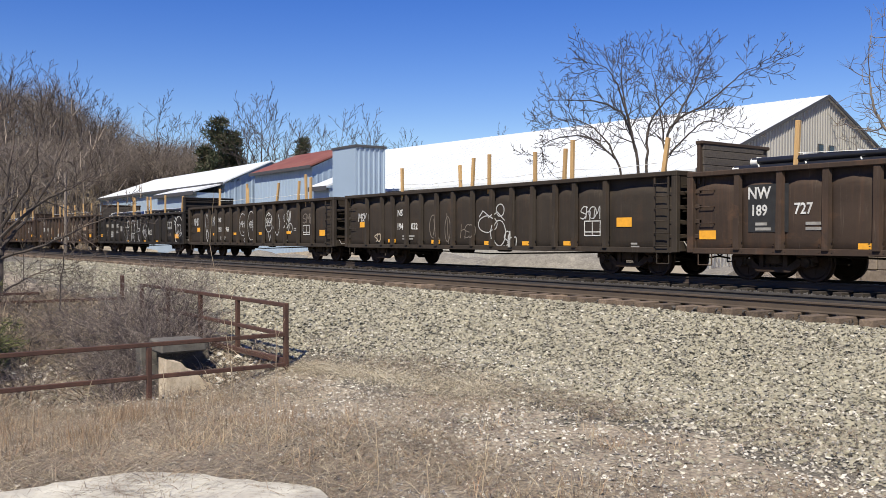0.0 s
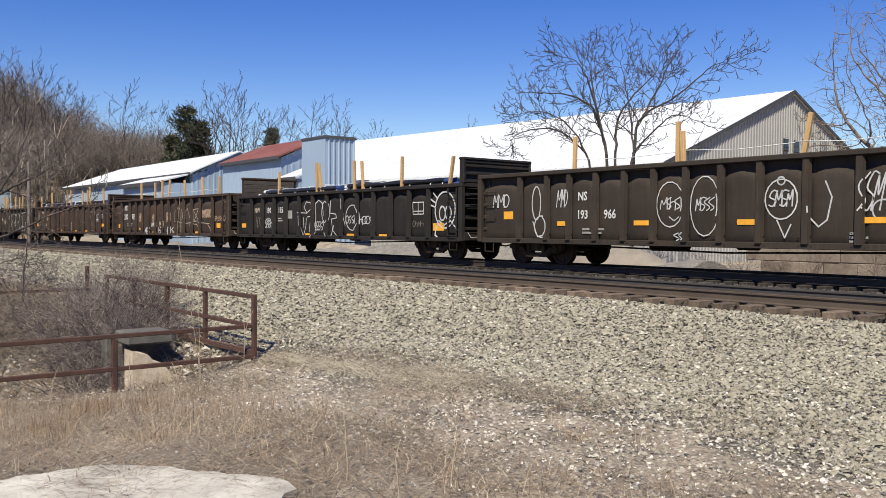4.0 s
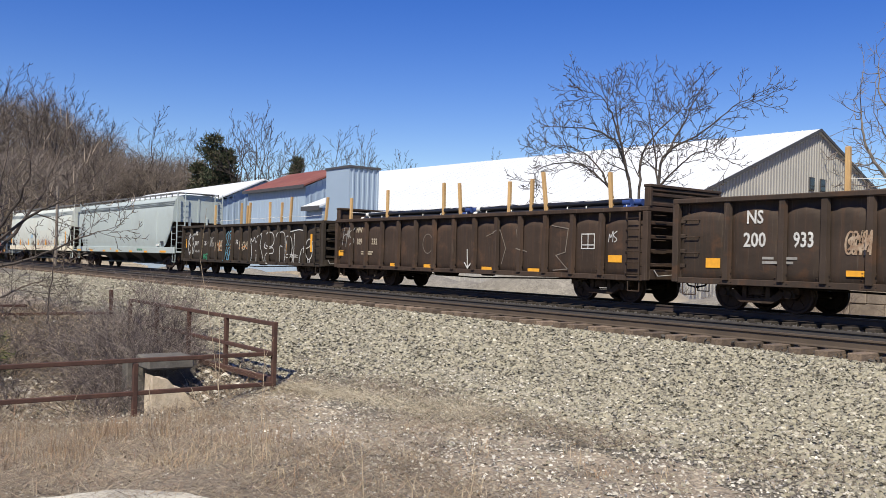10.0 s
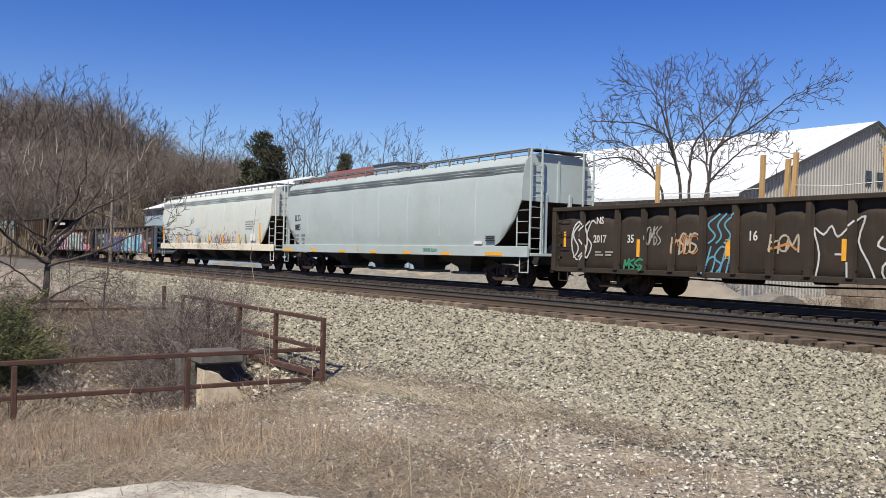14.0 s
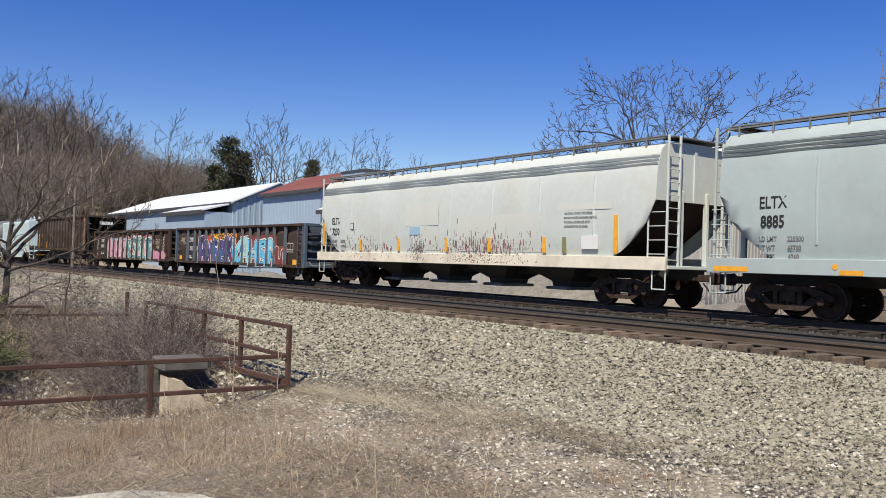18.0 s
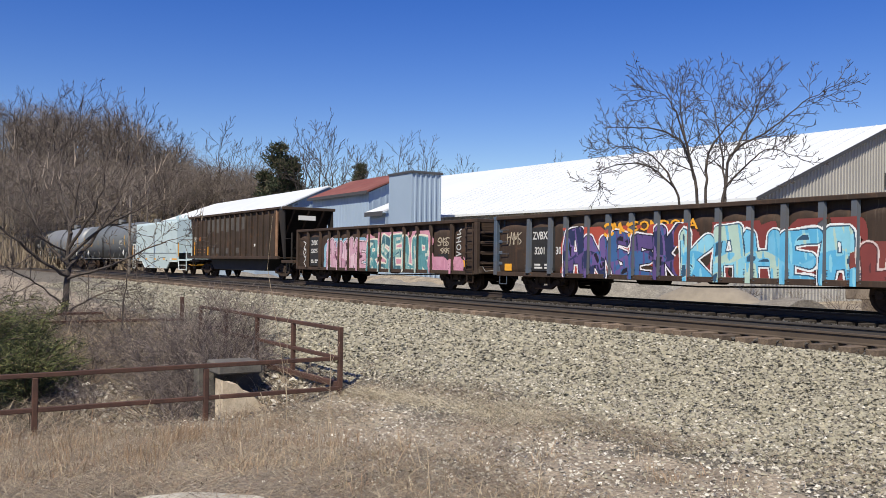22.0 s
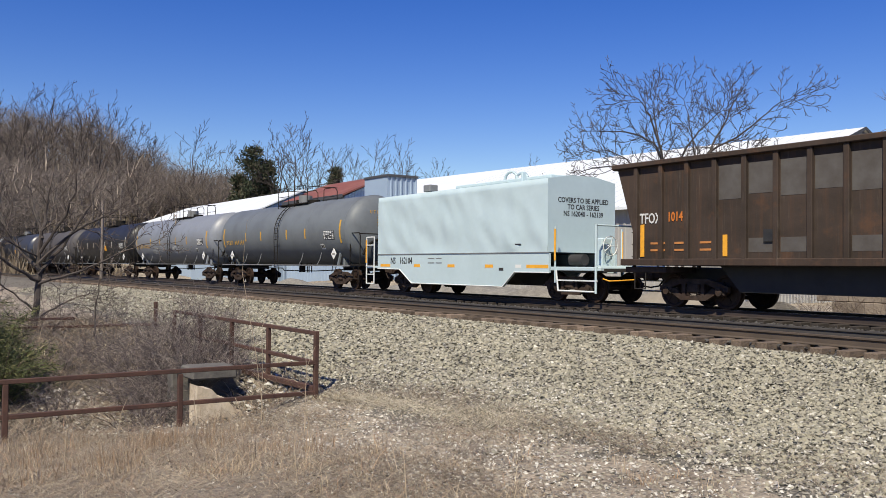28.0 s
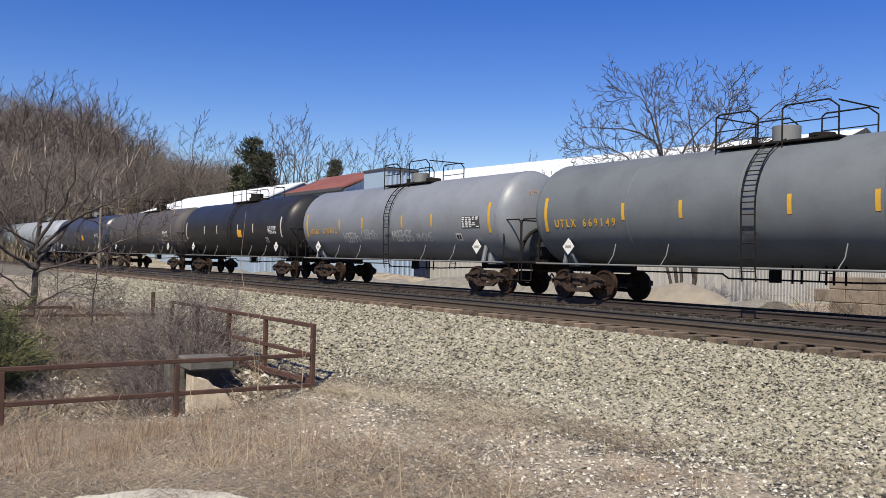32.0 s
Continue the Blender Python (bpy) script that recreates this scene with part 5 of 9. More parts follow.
    mural(s, 5.0, 7.3, 0.60, 1.10, "UN", [(0.58, 0.28, 0.37), (0.50, 0.22, 0.31)], (0.52, 0.24, 0.32), (0.56, 0.27, 0.36), 36)



def spray(name, rgb):
    return mat(name, rgb, 0.6, 0, tuple(c * 0.75 for c in rgb), 2.5, 0.5)


def mural(side, x0, x1, z0, z1, letters, fills, edge, cloud, seed, rim=None):
    """Sprayed block letters: thick strokes with an outline, on a loose cloud of colour, laid over panels and ribs in small patches."""
    rng = np.random.default_rng(seed)
    step = 0.017
    xs, zs = np.arange(x0 - 0.3, x1 + 0.3, step), np.arange(z0 - 0.05, z1 + 0.25, step)
    X, Z = np.meshgrid(xs + step / 2, zs + step / 2, indexing="ij")
    best = np.full(X.shape, 9.0)
    which = np.zeros(X.shape, int)
    w = (x1 - x0) / len(letters)
    h = z1 - z0
    glyphs = {"A": [[(0, 0), (0.2, 1), (0.8, 1), (1, 0)], [(0.15, 0.42), (0.85, 0.42)]], "N": [[(0, 0), (0.05, 1), (0.9, 0.1), (1, 1)]], "G": [[(1, 0.9), (0.3, 1), (0, 0.5), (0.3, 0), (1, 0.1), (1, 0.5), (0.5, 0.5)]],
              "E": [[(1, 1), (0, 1), (0, 0), (1, 0)], [(0, 0.52), (0.8, 0.55)]], "K": [[(0, 0), (0, 1)], [(1, 1), (0.1, 0.5), (1, 0)]], "H": [[(0, 0), (0, 1)], [(1, 0), (1, 1)], [(0, 0.5), (1, 0.55)]],
              "W": [[(0, 1), (0.2, 0), (0.5, 0.75), (0.8, 0), (1, 1)]], "R": [[(0, 0), (0, 1), (0.8, 0.95), (0.9, 0.6), (0.1, 0.5), (1, 0)]], "S": [[(1, 0.9), (0.2, 1), (0, 0.65), (0.9, 0.4), (0.9, 0.05), (0, 0.05)]], "U": [[(0, 1), (0.05, 0.1), (0.9, 0), (1, 1)]]}
    for i, ch in enumerate(letters):
        cx = x0 + w * (i + 0.5)
        wide, tall, lean = w * 0.68, (h - 0.22) * rng.uniform(0.9, 1.08), rng.uniform(-0.12, 0.12)
        base = z0 + 0.10 + rng.uniform(-0.04, 0.06)
        for path in glyphs[ch]:
            pts = [(cx + (a - 0.5) * wide + (b - 0.5) * lean + rng.normal(0, 0.035), base + b * tall + rng.normal(0, 0.035)) for a, b in path]
            for (ax, az), (bx, bz) in zip(pts, pts[1:]):
                dx, dz = bx - ax, bz - az
                t = np.clip(((X - ax) * dx + (Z - az) * dz) / (dx * dx + dz * dz + 1e-9), 0, 1)
                d = np.hypot(X - ax - t * dx, Z - az - t * dz) * (1 + 0.16 * np.sin(X * 4.3 + i) * np.sin(Z * 5.1 + i * 2))
                k = d < best
                best = np.where(k, d, best)
                which = np.where(k, i, which)
    thick = min(0.175, w * 0.21)
    wav = np.sin(X * 5.1 + seed) * 0.5 + np.sin(Z * 7.3 + X * 2.2) * 0.5 + np.sin(X * 11 - Z * 9) * 0.3
    code = np.full(X.shape, -1)
    code[(best < thick + 0.26 + 0.14 * wav) & (wav > -0.35) & (Z < z1 + 0.22)] = 100
    if rim:
        code[best < thick + 0.075] = 98
    code[best < thick + (0.03 if rim else 0.07)] = 99
    streak = np.sin(X * 17 + np.sin(Z * 3) * 2) + np.sin(X * 31 + Z * 4)
    fill = (which + (Z > z0 + h * (0.5 + 0.12 * np.sin(X * 3))) + (wav > 0.5) + (streak > 1.1)) % len(fills)
    inside = best < thick
    code[inside] = fill[inside]
    gl = inside & (best < thick * 0.35) & (wav > 0.65)
    code[gl] = 99
    code[Z < side.low + 0.0] = -1
    colours = {i: c for i, c in enumerate(fills)}
    colours[99], colours[100] = edge, cloud
    if rim:
        colours[98] = rim
    for c, rgb in colours.items():
        g = Geo()
        for i in range(X.shape[0]):
            col = code[i] == c
            j = 0
            while j < len(col):
                if col[j]:
                    k = j
                    while k < len(col) and col[k]:
                        k += 1
                    xa, xb = xs[i], xs[i] + step
                    xm = (xa + xb) / 2
                    za, zb = zs[j], zs[k - 1] + step
                    ya, yb = side.y(xm, za) - 0.003 - 0.0015 * (seed - 30), side.y(xm, zb) - 0.003 - 0.0015 * (seed - 30)
                    g.add([(xa, ya, za), (xb, ya, za), (xb, yb, zb), (xa, yb, zb)], [(0, 1, 2, 3)])
                    j = k
                j += 1
        if g.v:
            part("mural", g, spray("spray_paint", rgb), side.car)["kind"] = "stuff"


build_gondolas()


# ---- covered hoppers ----
def hopper(label, u_left, u_right, paint, top_paint, stripe_paint, seed, name_, number, vertical):
    rnd = random.Random(seed)
    car, half = start_car("covered_hopper_car", label, u_left, u_right)
    low = 1.42
    prof = [(1.50, low), (1.555, 1.75), (1.59, 2.2), (1.60, 2.8), (1.59, 3.3), (1.56, 3.75), (1.50, 4.08), (1.40, 4.34), (1.22, 4.52), (0.8, 4.62)]
    full = [(-y, z) for y, z in prof] + [(y, z) for y, z in prof[::-1]]
    e = half - 0.35
    cut = 1.55

    def lower(x):
        """The foot of the side sheet rises in a curve towards each end."""
        d = abs(x) - (e - cut)
        if d <= 0:
            return low
        t = min(1.0, d / cut)
        return low + 1.55 * (1 - math.sqrt(max(0.0, 1 - t * t))) * 0.45 + 1.55 * t ** 1.1 * 0.55

    stations = [-e + i * (2 * e) / 60 for i in range(61)]

    def ring(x, a, b, shrink=1.0):
        z0 = lower(x)
        pts = []
        for y, z in prof:
            zz = max(z, z0)
            if z < z0:
                # stay on the profile at the raised height
                yy = np.interp(zz, [p[1] for p in prof], [p[0] for p in prof])
            else:
                yy = y
            bulge = 0.008 * math.sin(x * 2.3) if 0.2 < (zz - low) / 3 < 0.9 else 0
            pts.append((x, -(yy + bulge) * shrink, zz))
        return pts

    g = Geo()
    left = [ring(x, 0, 0) for x in stations]
    g.skin([r + [(x, -y, z) for x, y, z in r[::-1]] for r in left], closed=False)
    g.skin([[(x, y * 0.985, z) for x, y, z in r] + [(x, -y * 0.985, z) for x, y, z in r[::-1]] for r in left], closed=False)
    body = part("body", g, paint, car)
    # end sheets: upright above, slope sheets below
    for s in (-1, 1):
        x = s * e
        zl = lower(x)
        up = [(y, z) for y, z in prof if z > zl] + []
        out = [(-np.interp(zl, [p[1] for p in prof], [p[0] for p in prof]), zl)] + [(-y, z) for y, z in up] + [(y, z) for y, z in up[::-1]] + [(np.interp(zl, [p[1] for p in prof], [p[0] for p in prof]), zl)]
        part("end_sheet", Geo().prism([(float(a), b) for a, b in out], "x", x - 0.01, x + 0.01), paint, car)
        g = Geo()
        v = [(x, -1.5, zl), (x, 1.5, zl), (s * (e - 2.4), 1.45, 1.25), (s * (e - 2.4), -1.45, 1.25)]
        g.add(v, [(0, 1, 2, 3), (3, 2, 1, 0)])
        part("slope_sheet", g, M_ENDSLOPE, car, "brown sloping end sheet")
        part("end_platform", Geo().cbox(s * half - 0.45 * s - 0.45, s * half - 0.45 * s + 0.45, -1.45, 1.45, 1.1, 1.2, 0.015), paint, car)
        for y in (-0.55, 0.55):
            part("end_post", Geo().cbox(x - 0.07, x + 0.07, y - 0.06, y + 0.06, 1.2, zl + 0.3, 0.015), paint, car)
        part("stanchion", Geo().box(x - 0.05, x + 0.05, -0.05, 0.05, zl, 4.5), paint, car)
        # end ladder at the near corner, a shorter one on the side
        for y in (-1.42, 1.42):
            lad = part("ladder", Geo().cbox(x + s * 0.26 - 0.03, x + s * 0.26 + 0.03, y - 0.03, y + 0.03, 1.1, 4.72, 0.008), paint, car)
            part("stile", Geo().cbox(x + s * 0.26 - 0.03, x + s * 0.26 + 0.03, y * 0.66 - 0.03, y * 0.66 + 0.03, 1.1, 4.72, 0.008), paint, lad)
            for k in range(10):
                part("ladder_rung", Geo().cyl((x + s * 0.27, y, 1.35 + k * 0.35), (x + s * 0.27, y * 0.66, 1.35 + k * 0.35), 0.014, 5), paint, lad)
            sl = part("side_ladder", Geo().cbox(x - s * 0.30 - 0.02, x - s * 0.30 + 0.02, y * 1.07 - 0.02, y * 1.07 + 0.02, 1.3, 2.75, 0.006), paint, car)
            for k in range(4):
                part("ladder_rung", Geo().cyl((x - s * 0.30, y * 1.07, 1.5 + k * 0.38), (x + s * 0.28, y * 1.07, 1.5 + k * 0.38), 0.014, 5), paint, sl)
            part("step", Geo().tube([(s * (half - 0.5), y * 1.05, 1.08), (s * (half - 0.5), y * 1.05, 0.55), (s * (half - 0.05), y * 1.05, 0.55), (s * (half - 0.05), y * 1.05, 1.08)], 0.022, 5), paint, car)
        # crossover walkway on the roof end
        part("crossover_platform", Geo().cbox(x - s * 0.1 - 0.3, x - s * 0.1 + 0.3, -1.15, 1.15, 4.70, 4.74, 0.008), M_STEELGREY, car)
    for s in (-1, 1):
        part("side_sill", Geo().cbox(-half, half, s * 1.545 - 0.05, s * 1.545 + 0.05, 1.06, 1.43, 0.012), M_CREAMSILL if vertical else paint, car)
        # long roof walkways on brackets
        part("running_board", Geo().cbox(-e, e, s * 1.05 - 0.22, s * 1.05 + 0.22, 4.72, 4.755, 0.008), M_STEELGREY, car, "galvanised roof walkway")
        part("edge_rail", Geo().box(-e, e, s * 1.28 - 0.015, s * 1.28 + 0.015, 4.66, 4.70), M_STEELGREY, car)
        k = -e + 0.3
        while k < e:
            part("bracket", Geo().cbox(k - 0.018, k + 0.018, s * 1.28 - 0.03, s * 1.28 + 0.03, 4.46, 4.76, 0.006), M_STEELGREY, car)
            k += 0.95
        for z0, z1 in ((3.93, 4.0), (4.03, 4.10), (4.13, 4.20)):
            g = Geo()
            ya, yb = [float(np.interp(z, [p[1] for p in prof], [p[0] for p in prof])) + 0.016 for z in (z0, z1)]
            g.add([(-e, s * ya, z0), (e, s * ya, z0), (e, s * yb, z1), (-e, s * yb, z1)], [(0, 1, 2, 3), (3, 2, 1, 0)])
            part("stripe", g, stripe_paint, car)
    # white band under the walkway and the roof
    g = Geo()
    zz = [4.22, 4.34, 4.45, 4.52]
    yy = [float(np.interp(z, [p[1] for p in prof], [p[0] for p in prof])) + 0.012 for z in zz]
    for s in (-1, 1):
        g.skin([[(x, s * y, z) for y, z in zip(yy, zz)] for x in (-e, e)], closed=False)
    part("roof_band", g, top_paint, car, "pale band along the roof edge")
    # four bays with their outlets
    span = (half - 3.4) * 2 / 4
    for i in range(4):
        cx = -half + 3.4 + span * (i + 0.5)
        rings = []
        for z, hw, hy in ((1.30, span * 0.49, 1.35), (0.62, 0.42, 0.55), (0.45, 0.40, 0.5)):
            rings.append([(cx - hw, -hy, z), (cx + hw, -hy, z), (cx + hw, hy, z), (cx - hw, hy, z)])
        bay = part("hopper_bay", Geo().skin(rings, smooth=False, caps=True), M_SLOPE, car)
        part("outlet_gate", Geo().cbox(cx - 0.5, cx + 0.5, -0.75, 0.75, 0.36, 0.46, 0.02), M_STEELGREY, bay)
        part("gate_shaft", Geo().cyl((cx - 0.2, -1.0, 0.42), (cx - 0.2, 1.0, 0.42), 0.035, 6), M_STEELGREY, bay)
    part("centre_sill", Geo().cbox(-half + 0.1, half - 0.1, -0.25, 0.25, 0.8, 1.2, 0.02), M_SLOPE, car)
    Yf = -1.606
    black = M_BLACKPAINT
    words(name_, 0.40, black, car, -8.55, Yf + 0.004, 2.62, stretch=0.8)
    words(number, 0.40, black, car, -8.50, Yf - 0.0, 2.17, stretch=0.8)
    for r, (a, b) in enumerate((("LD LMT", "220300"), ("LT WT", "65700"), ("CU FT", "6260"))):
        z = 1.84 - r * 0.21
        y = -float(np.interp(z + 0.11, [p[1] for p in prof], [p[0] for p in prof])) - 0.006
        words(a, 0.165, M_STEELGREY, car, -8.55, y, z, stretch=0.85)
        words(b, 0.165, M_STEELGREY, car, -7.80, y, z, stretch=0.85)
    if vertical:
        for x in (-6.1, -3.20, -0.05, 2.4, 5.11):
            part("reflector", Geo().box(x - 0.06, x + 0.06, -1.60, -1.555, 1.5, 1.98), M_YELLOW, car)
        part("reflector", Geo().box(5.93, 6.07, -1.60, -1.555, 1.5, 1.98), M_OLIVE, car)
        part("reflector", Geo().box(8.02, 8.16, -1.615, -1.57, 1.5, 2.6), M_YELLOW, car)
        part("reflector", Geo().box(-9.3, -9.2, -1.615, -1.57, 1.7, 2.7), M_YELLOW, car)
        part("patch", Geo().box(6.75, 7.4, -1.61, -1.575, 1.62, 2.0), M_STRAP, car, "white square patch")
        part("patch", Geo().box(-2.4, -1.7, -1.612, -1.58, 2.12, 2.42), M_PALEBLUE, car, "pale blue patch")
        for r in range(5):
            words(["CAUTION: DO NOT USE STEAM", "BOILING WATER OR SHARP OBJECTS", "TO CLEAN. ENTER CAR WITH", "CLEAN SOFT SOLED SHOES."][r] if r < 4 else " ", 0.085, M_STEELGREY, car, 6.0, -1.612, 2.66 - r * 0.13, stretch=0.95)
        for x0, x1_, z0, z1 in ((-2.75, -0.55, 2.45, 3.35), (-1.9, -0.5, 1.55, 2.4), (0.6, 4.9, 1.52, 2.75), (5.7, 7.9, 2.78, 3.0)):
            g = Geo()
            zz = [z0 + (z1 - z0) * k / 5 for k in range(6)]
            g.skin([[(x, -float(np.interp(z, [p[1] for p in prof], [p[0] for p in prof])) - 0.010, z) for z in zz] for x in (x0, x1_)], closed=False)
            part("repaint_patch", g, M_CREAMPATCH, car, "cream patch of fresh paint")
        part("stencil", Geo().box(-6.95, -6.65, -1.612, -1.585, 2.36, 2.66), M_BLACKPAINT, car)
        part("stencil_field", Geo().box(-6.92, -6.68, -1.616, -1.60, 2.39, 2.63), paint, car)
        # smears and drips of red and black paint
        g, h = Geo(), Geo()
        for k in range(900):
            x = rnd.gauss(2.0, 1.25) if k % 3 else (rnd.gauss(-5.6, 1.1) if k % 2 else rnd.gauss(-1.9, 0.3))
            z = 1.42 + abs(rnd.gauss(0, 0.33)) if k % 5 < 3 else 1.12 + rnd.random() * 0.3
            l = rnd.uniform(0.02, 0.3) * rnd.random() if z > 1.42 else rnd.uniform(0.01, 0.05)
            w = rnd.uniform(0.004, 0.022)
            y = -1.60 if z < 1.43 else -float(np.interp(z + l, [p[1] for p in prof], [p[0] for p in prof])) - 0.012
            (g if k % 2 else h).box(x - w, x + w, y, y + 0.008, z, z + l)
        part("paint_smear", g, M_REDSMEAR, car, "red paint splashes")["kind"] = "stuff"
        part("paint_smear", h, M_DARKSMEAR, car, "dark paint drips")["kind"] = "stuff"
    else:
        for x in (-6.23, -3.28, -0.4, 2.4, 5.2):
            part("reflector", Geo().box(x - 0.27, x + 0.27, -1.604, -1.59, 1.08, 1.19), M_YELLOW, car)
        for x in (-9.32, 8.2):
            part("reflector", Geo().box(x - 0.5, x + 0.5, -1.604, -1.59, 1.1, 1.22), M_YELLOW, car)
        for x in (-6.6, -1.8):
            part("badge", Geo().cyl((x, -1.605, 1.26), (x, -1.59, 1.26), 0.07, 12), M_YELLOW, car)
        words("CENTER FLOW", 0.17, M_SPRAYGREEN, car, 3.6, -1.604, 1.2, stretch=0.9)
        part("patch", Geo().box(7.0, 7.45, -1.60, -1.56, 1.5, 1.6), M_STRAP, car)
        for r in range(3):
            part("small_print", Geo().box(7.7, 8.2, -1.605, -1.57, 1.6 + r * 0.08, 1.63 + r * 0.08), M_BLACKPAINT, car)
    # seams of the side sheets
    for x in [-e + 2.6 + i * 2.35 for i in range(7)]:
        g = Geo()
        pts = [(x, -y - 0.006, z) for y, z in prof[1:6]]
        g.skin([[(p[0] - 0.05, p[1] + 0.01, p[2]), (p[0], p[1] - 0.016, p[2]), (p[0] + 0.05, p[1] + 0.01, p[2])] for p in pts], closed=False)
        part("seam", g, paint, car)
    running_gear(car, half, half - 1.95)
    return car, half


M_ENDSLOPE = mat("brown_rusted_slope_sheet", (0.055, 0.034, 0.027), 0.85, 0, (0.085, 0.050, 0.038), 2, 0.7, 0.2, 14, spec=0.2)
M_SLOPE = mat("black_underside_paint", (0.022, 0.021, 0.021), 0.75, 0, (0.04, 0.037, 0.034), 2, 0.6)
M_STEELGREY = mat("galvanised_steel", (0.16, 0.165, 0.165), 0.6, 0.2, (0.22, 0.22, 0.22), 3, 0.6)
M_BLACKPAINT = mat("black_lettering", (0.018, 0.018, 0.02), 0.6)
# cream sill paint, lightened in colour for sun on a sloping top
M_CREAMSILL = mat("sunlit_cream_sill_paint", (0.72, 0.67, 0.54), 0.5, 0, (0.58, 0.54, 0.44), 0.8, 0.6, 0.05, 6, (0.30, 0.22, 0.16), 1.2, 0.35, 0.05)
M_CREAMPATCH = mat("cream_touch_up_paint", (0.555, 0.575, 0.53), 0.5, 0, (0.515, 0.535, 0.495), 1.0, 0.6)
M_OLIVE = mat("olive_tape", (0.20, 0.19, 0.09), 0.6)
M_PALEBLUE = mat("pale_blue_patch_paint", (0.28, 0.42, 0.54), 0.6)
M_REDSMEAR = mat("dark_red_spatter", (0.22, 0.07, 0.07), 0.7, 0, (0.32, 0.16, 0.15), 9, 0.7)
M_DARKSMEAR = mat("dark_drip", (0.11, 0.09, 0.085), 0.7, 0, (0.22, 0.19, 0.17), 9, 0.7)
M_STRIPEPALE = mat("faded_blue_grey_stripe", (0.30, 0.35, 0.37), 0.6, 0, (0.38, 0.41, 0.41), 2, 0.6)
hopper("pale grey covered hopper car with a curved side", -142.55, -122.5, M_HOPPERGREY, M_HOPPERGREY, M_STRIPE, 1, "ELTX", "8885", False)
hopper("dusty white covered hopper car with red paint splashes", -163.6, -143.9, M_HOPPERWHITE, M_HOPPERWHITE, M_STRIPEPALE, 2, "ELTX", "7230", True)


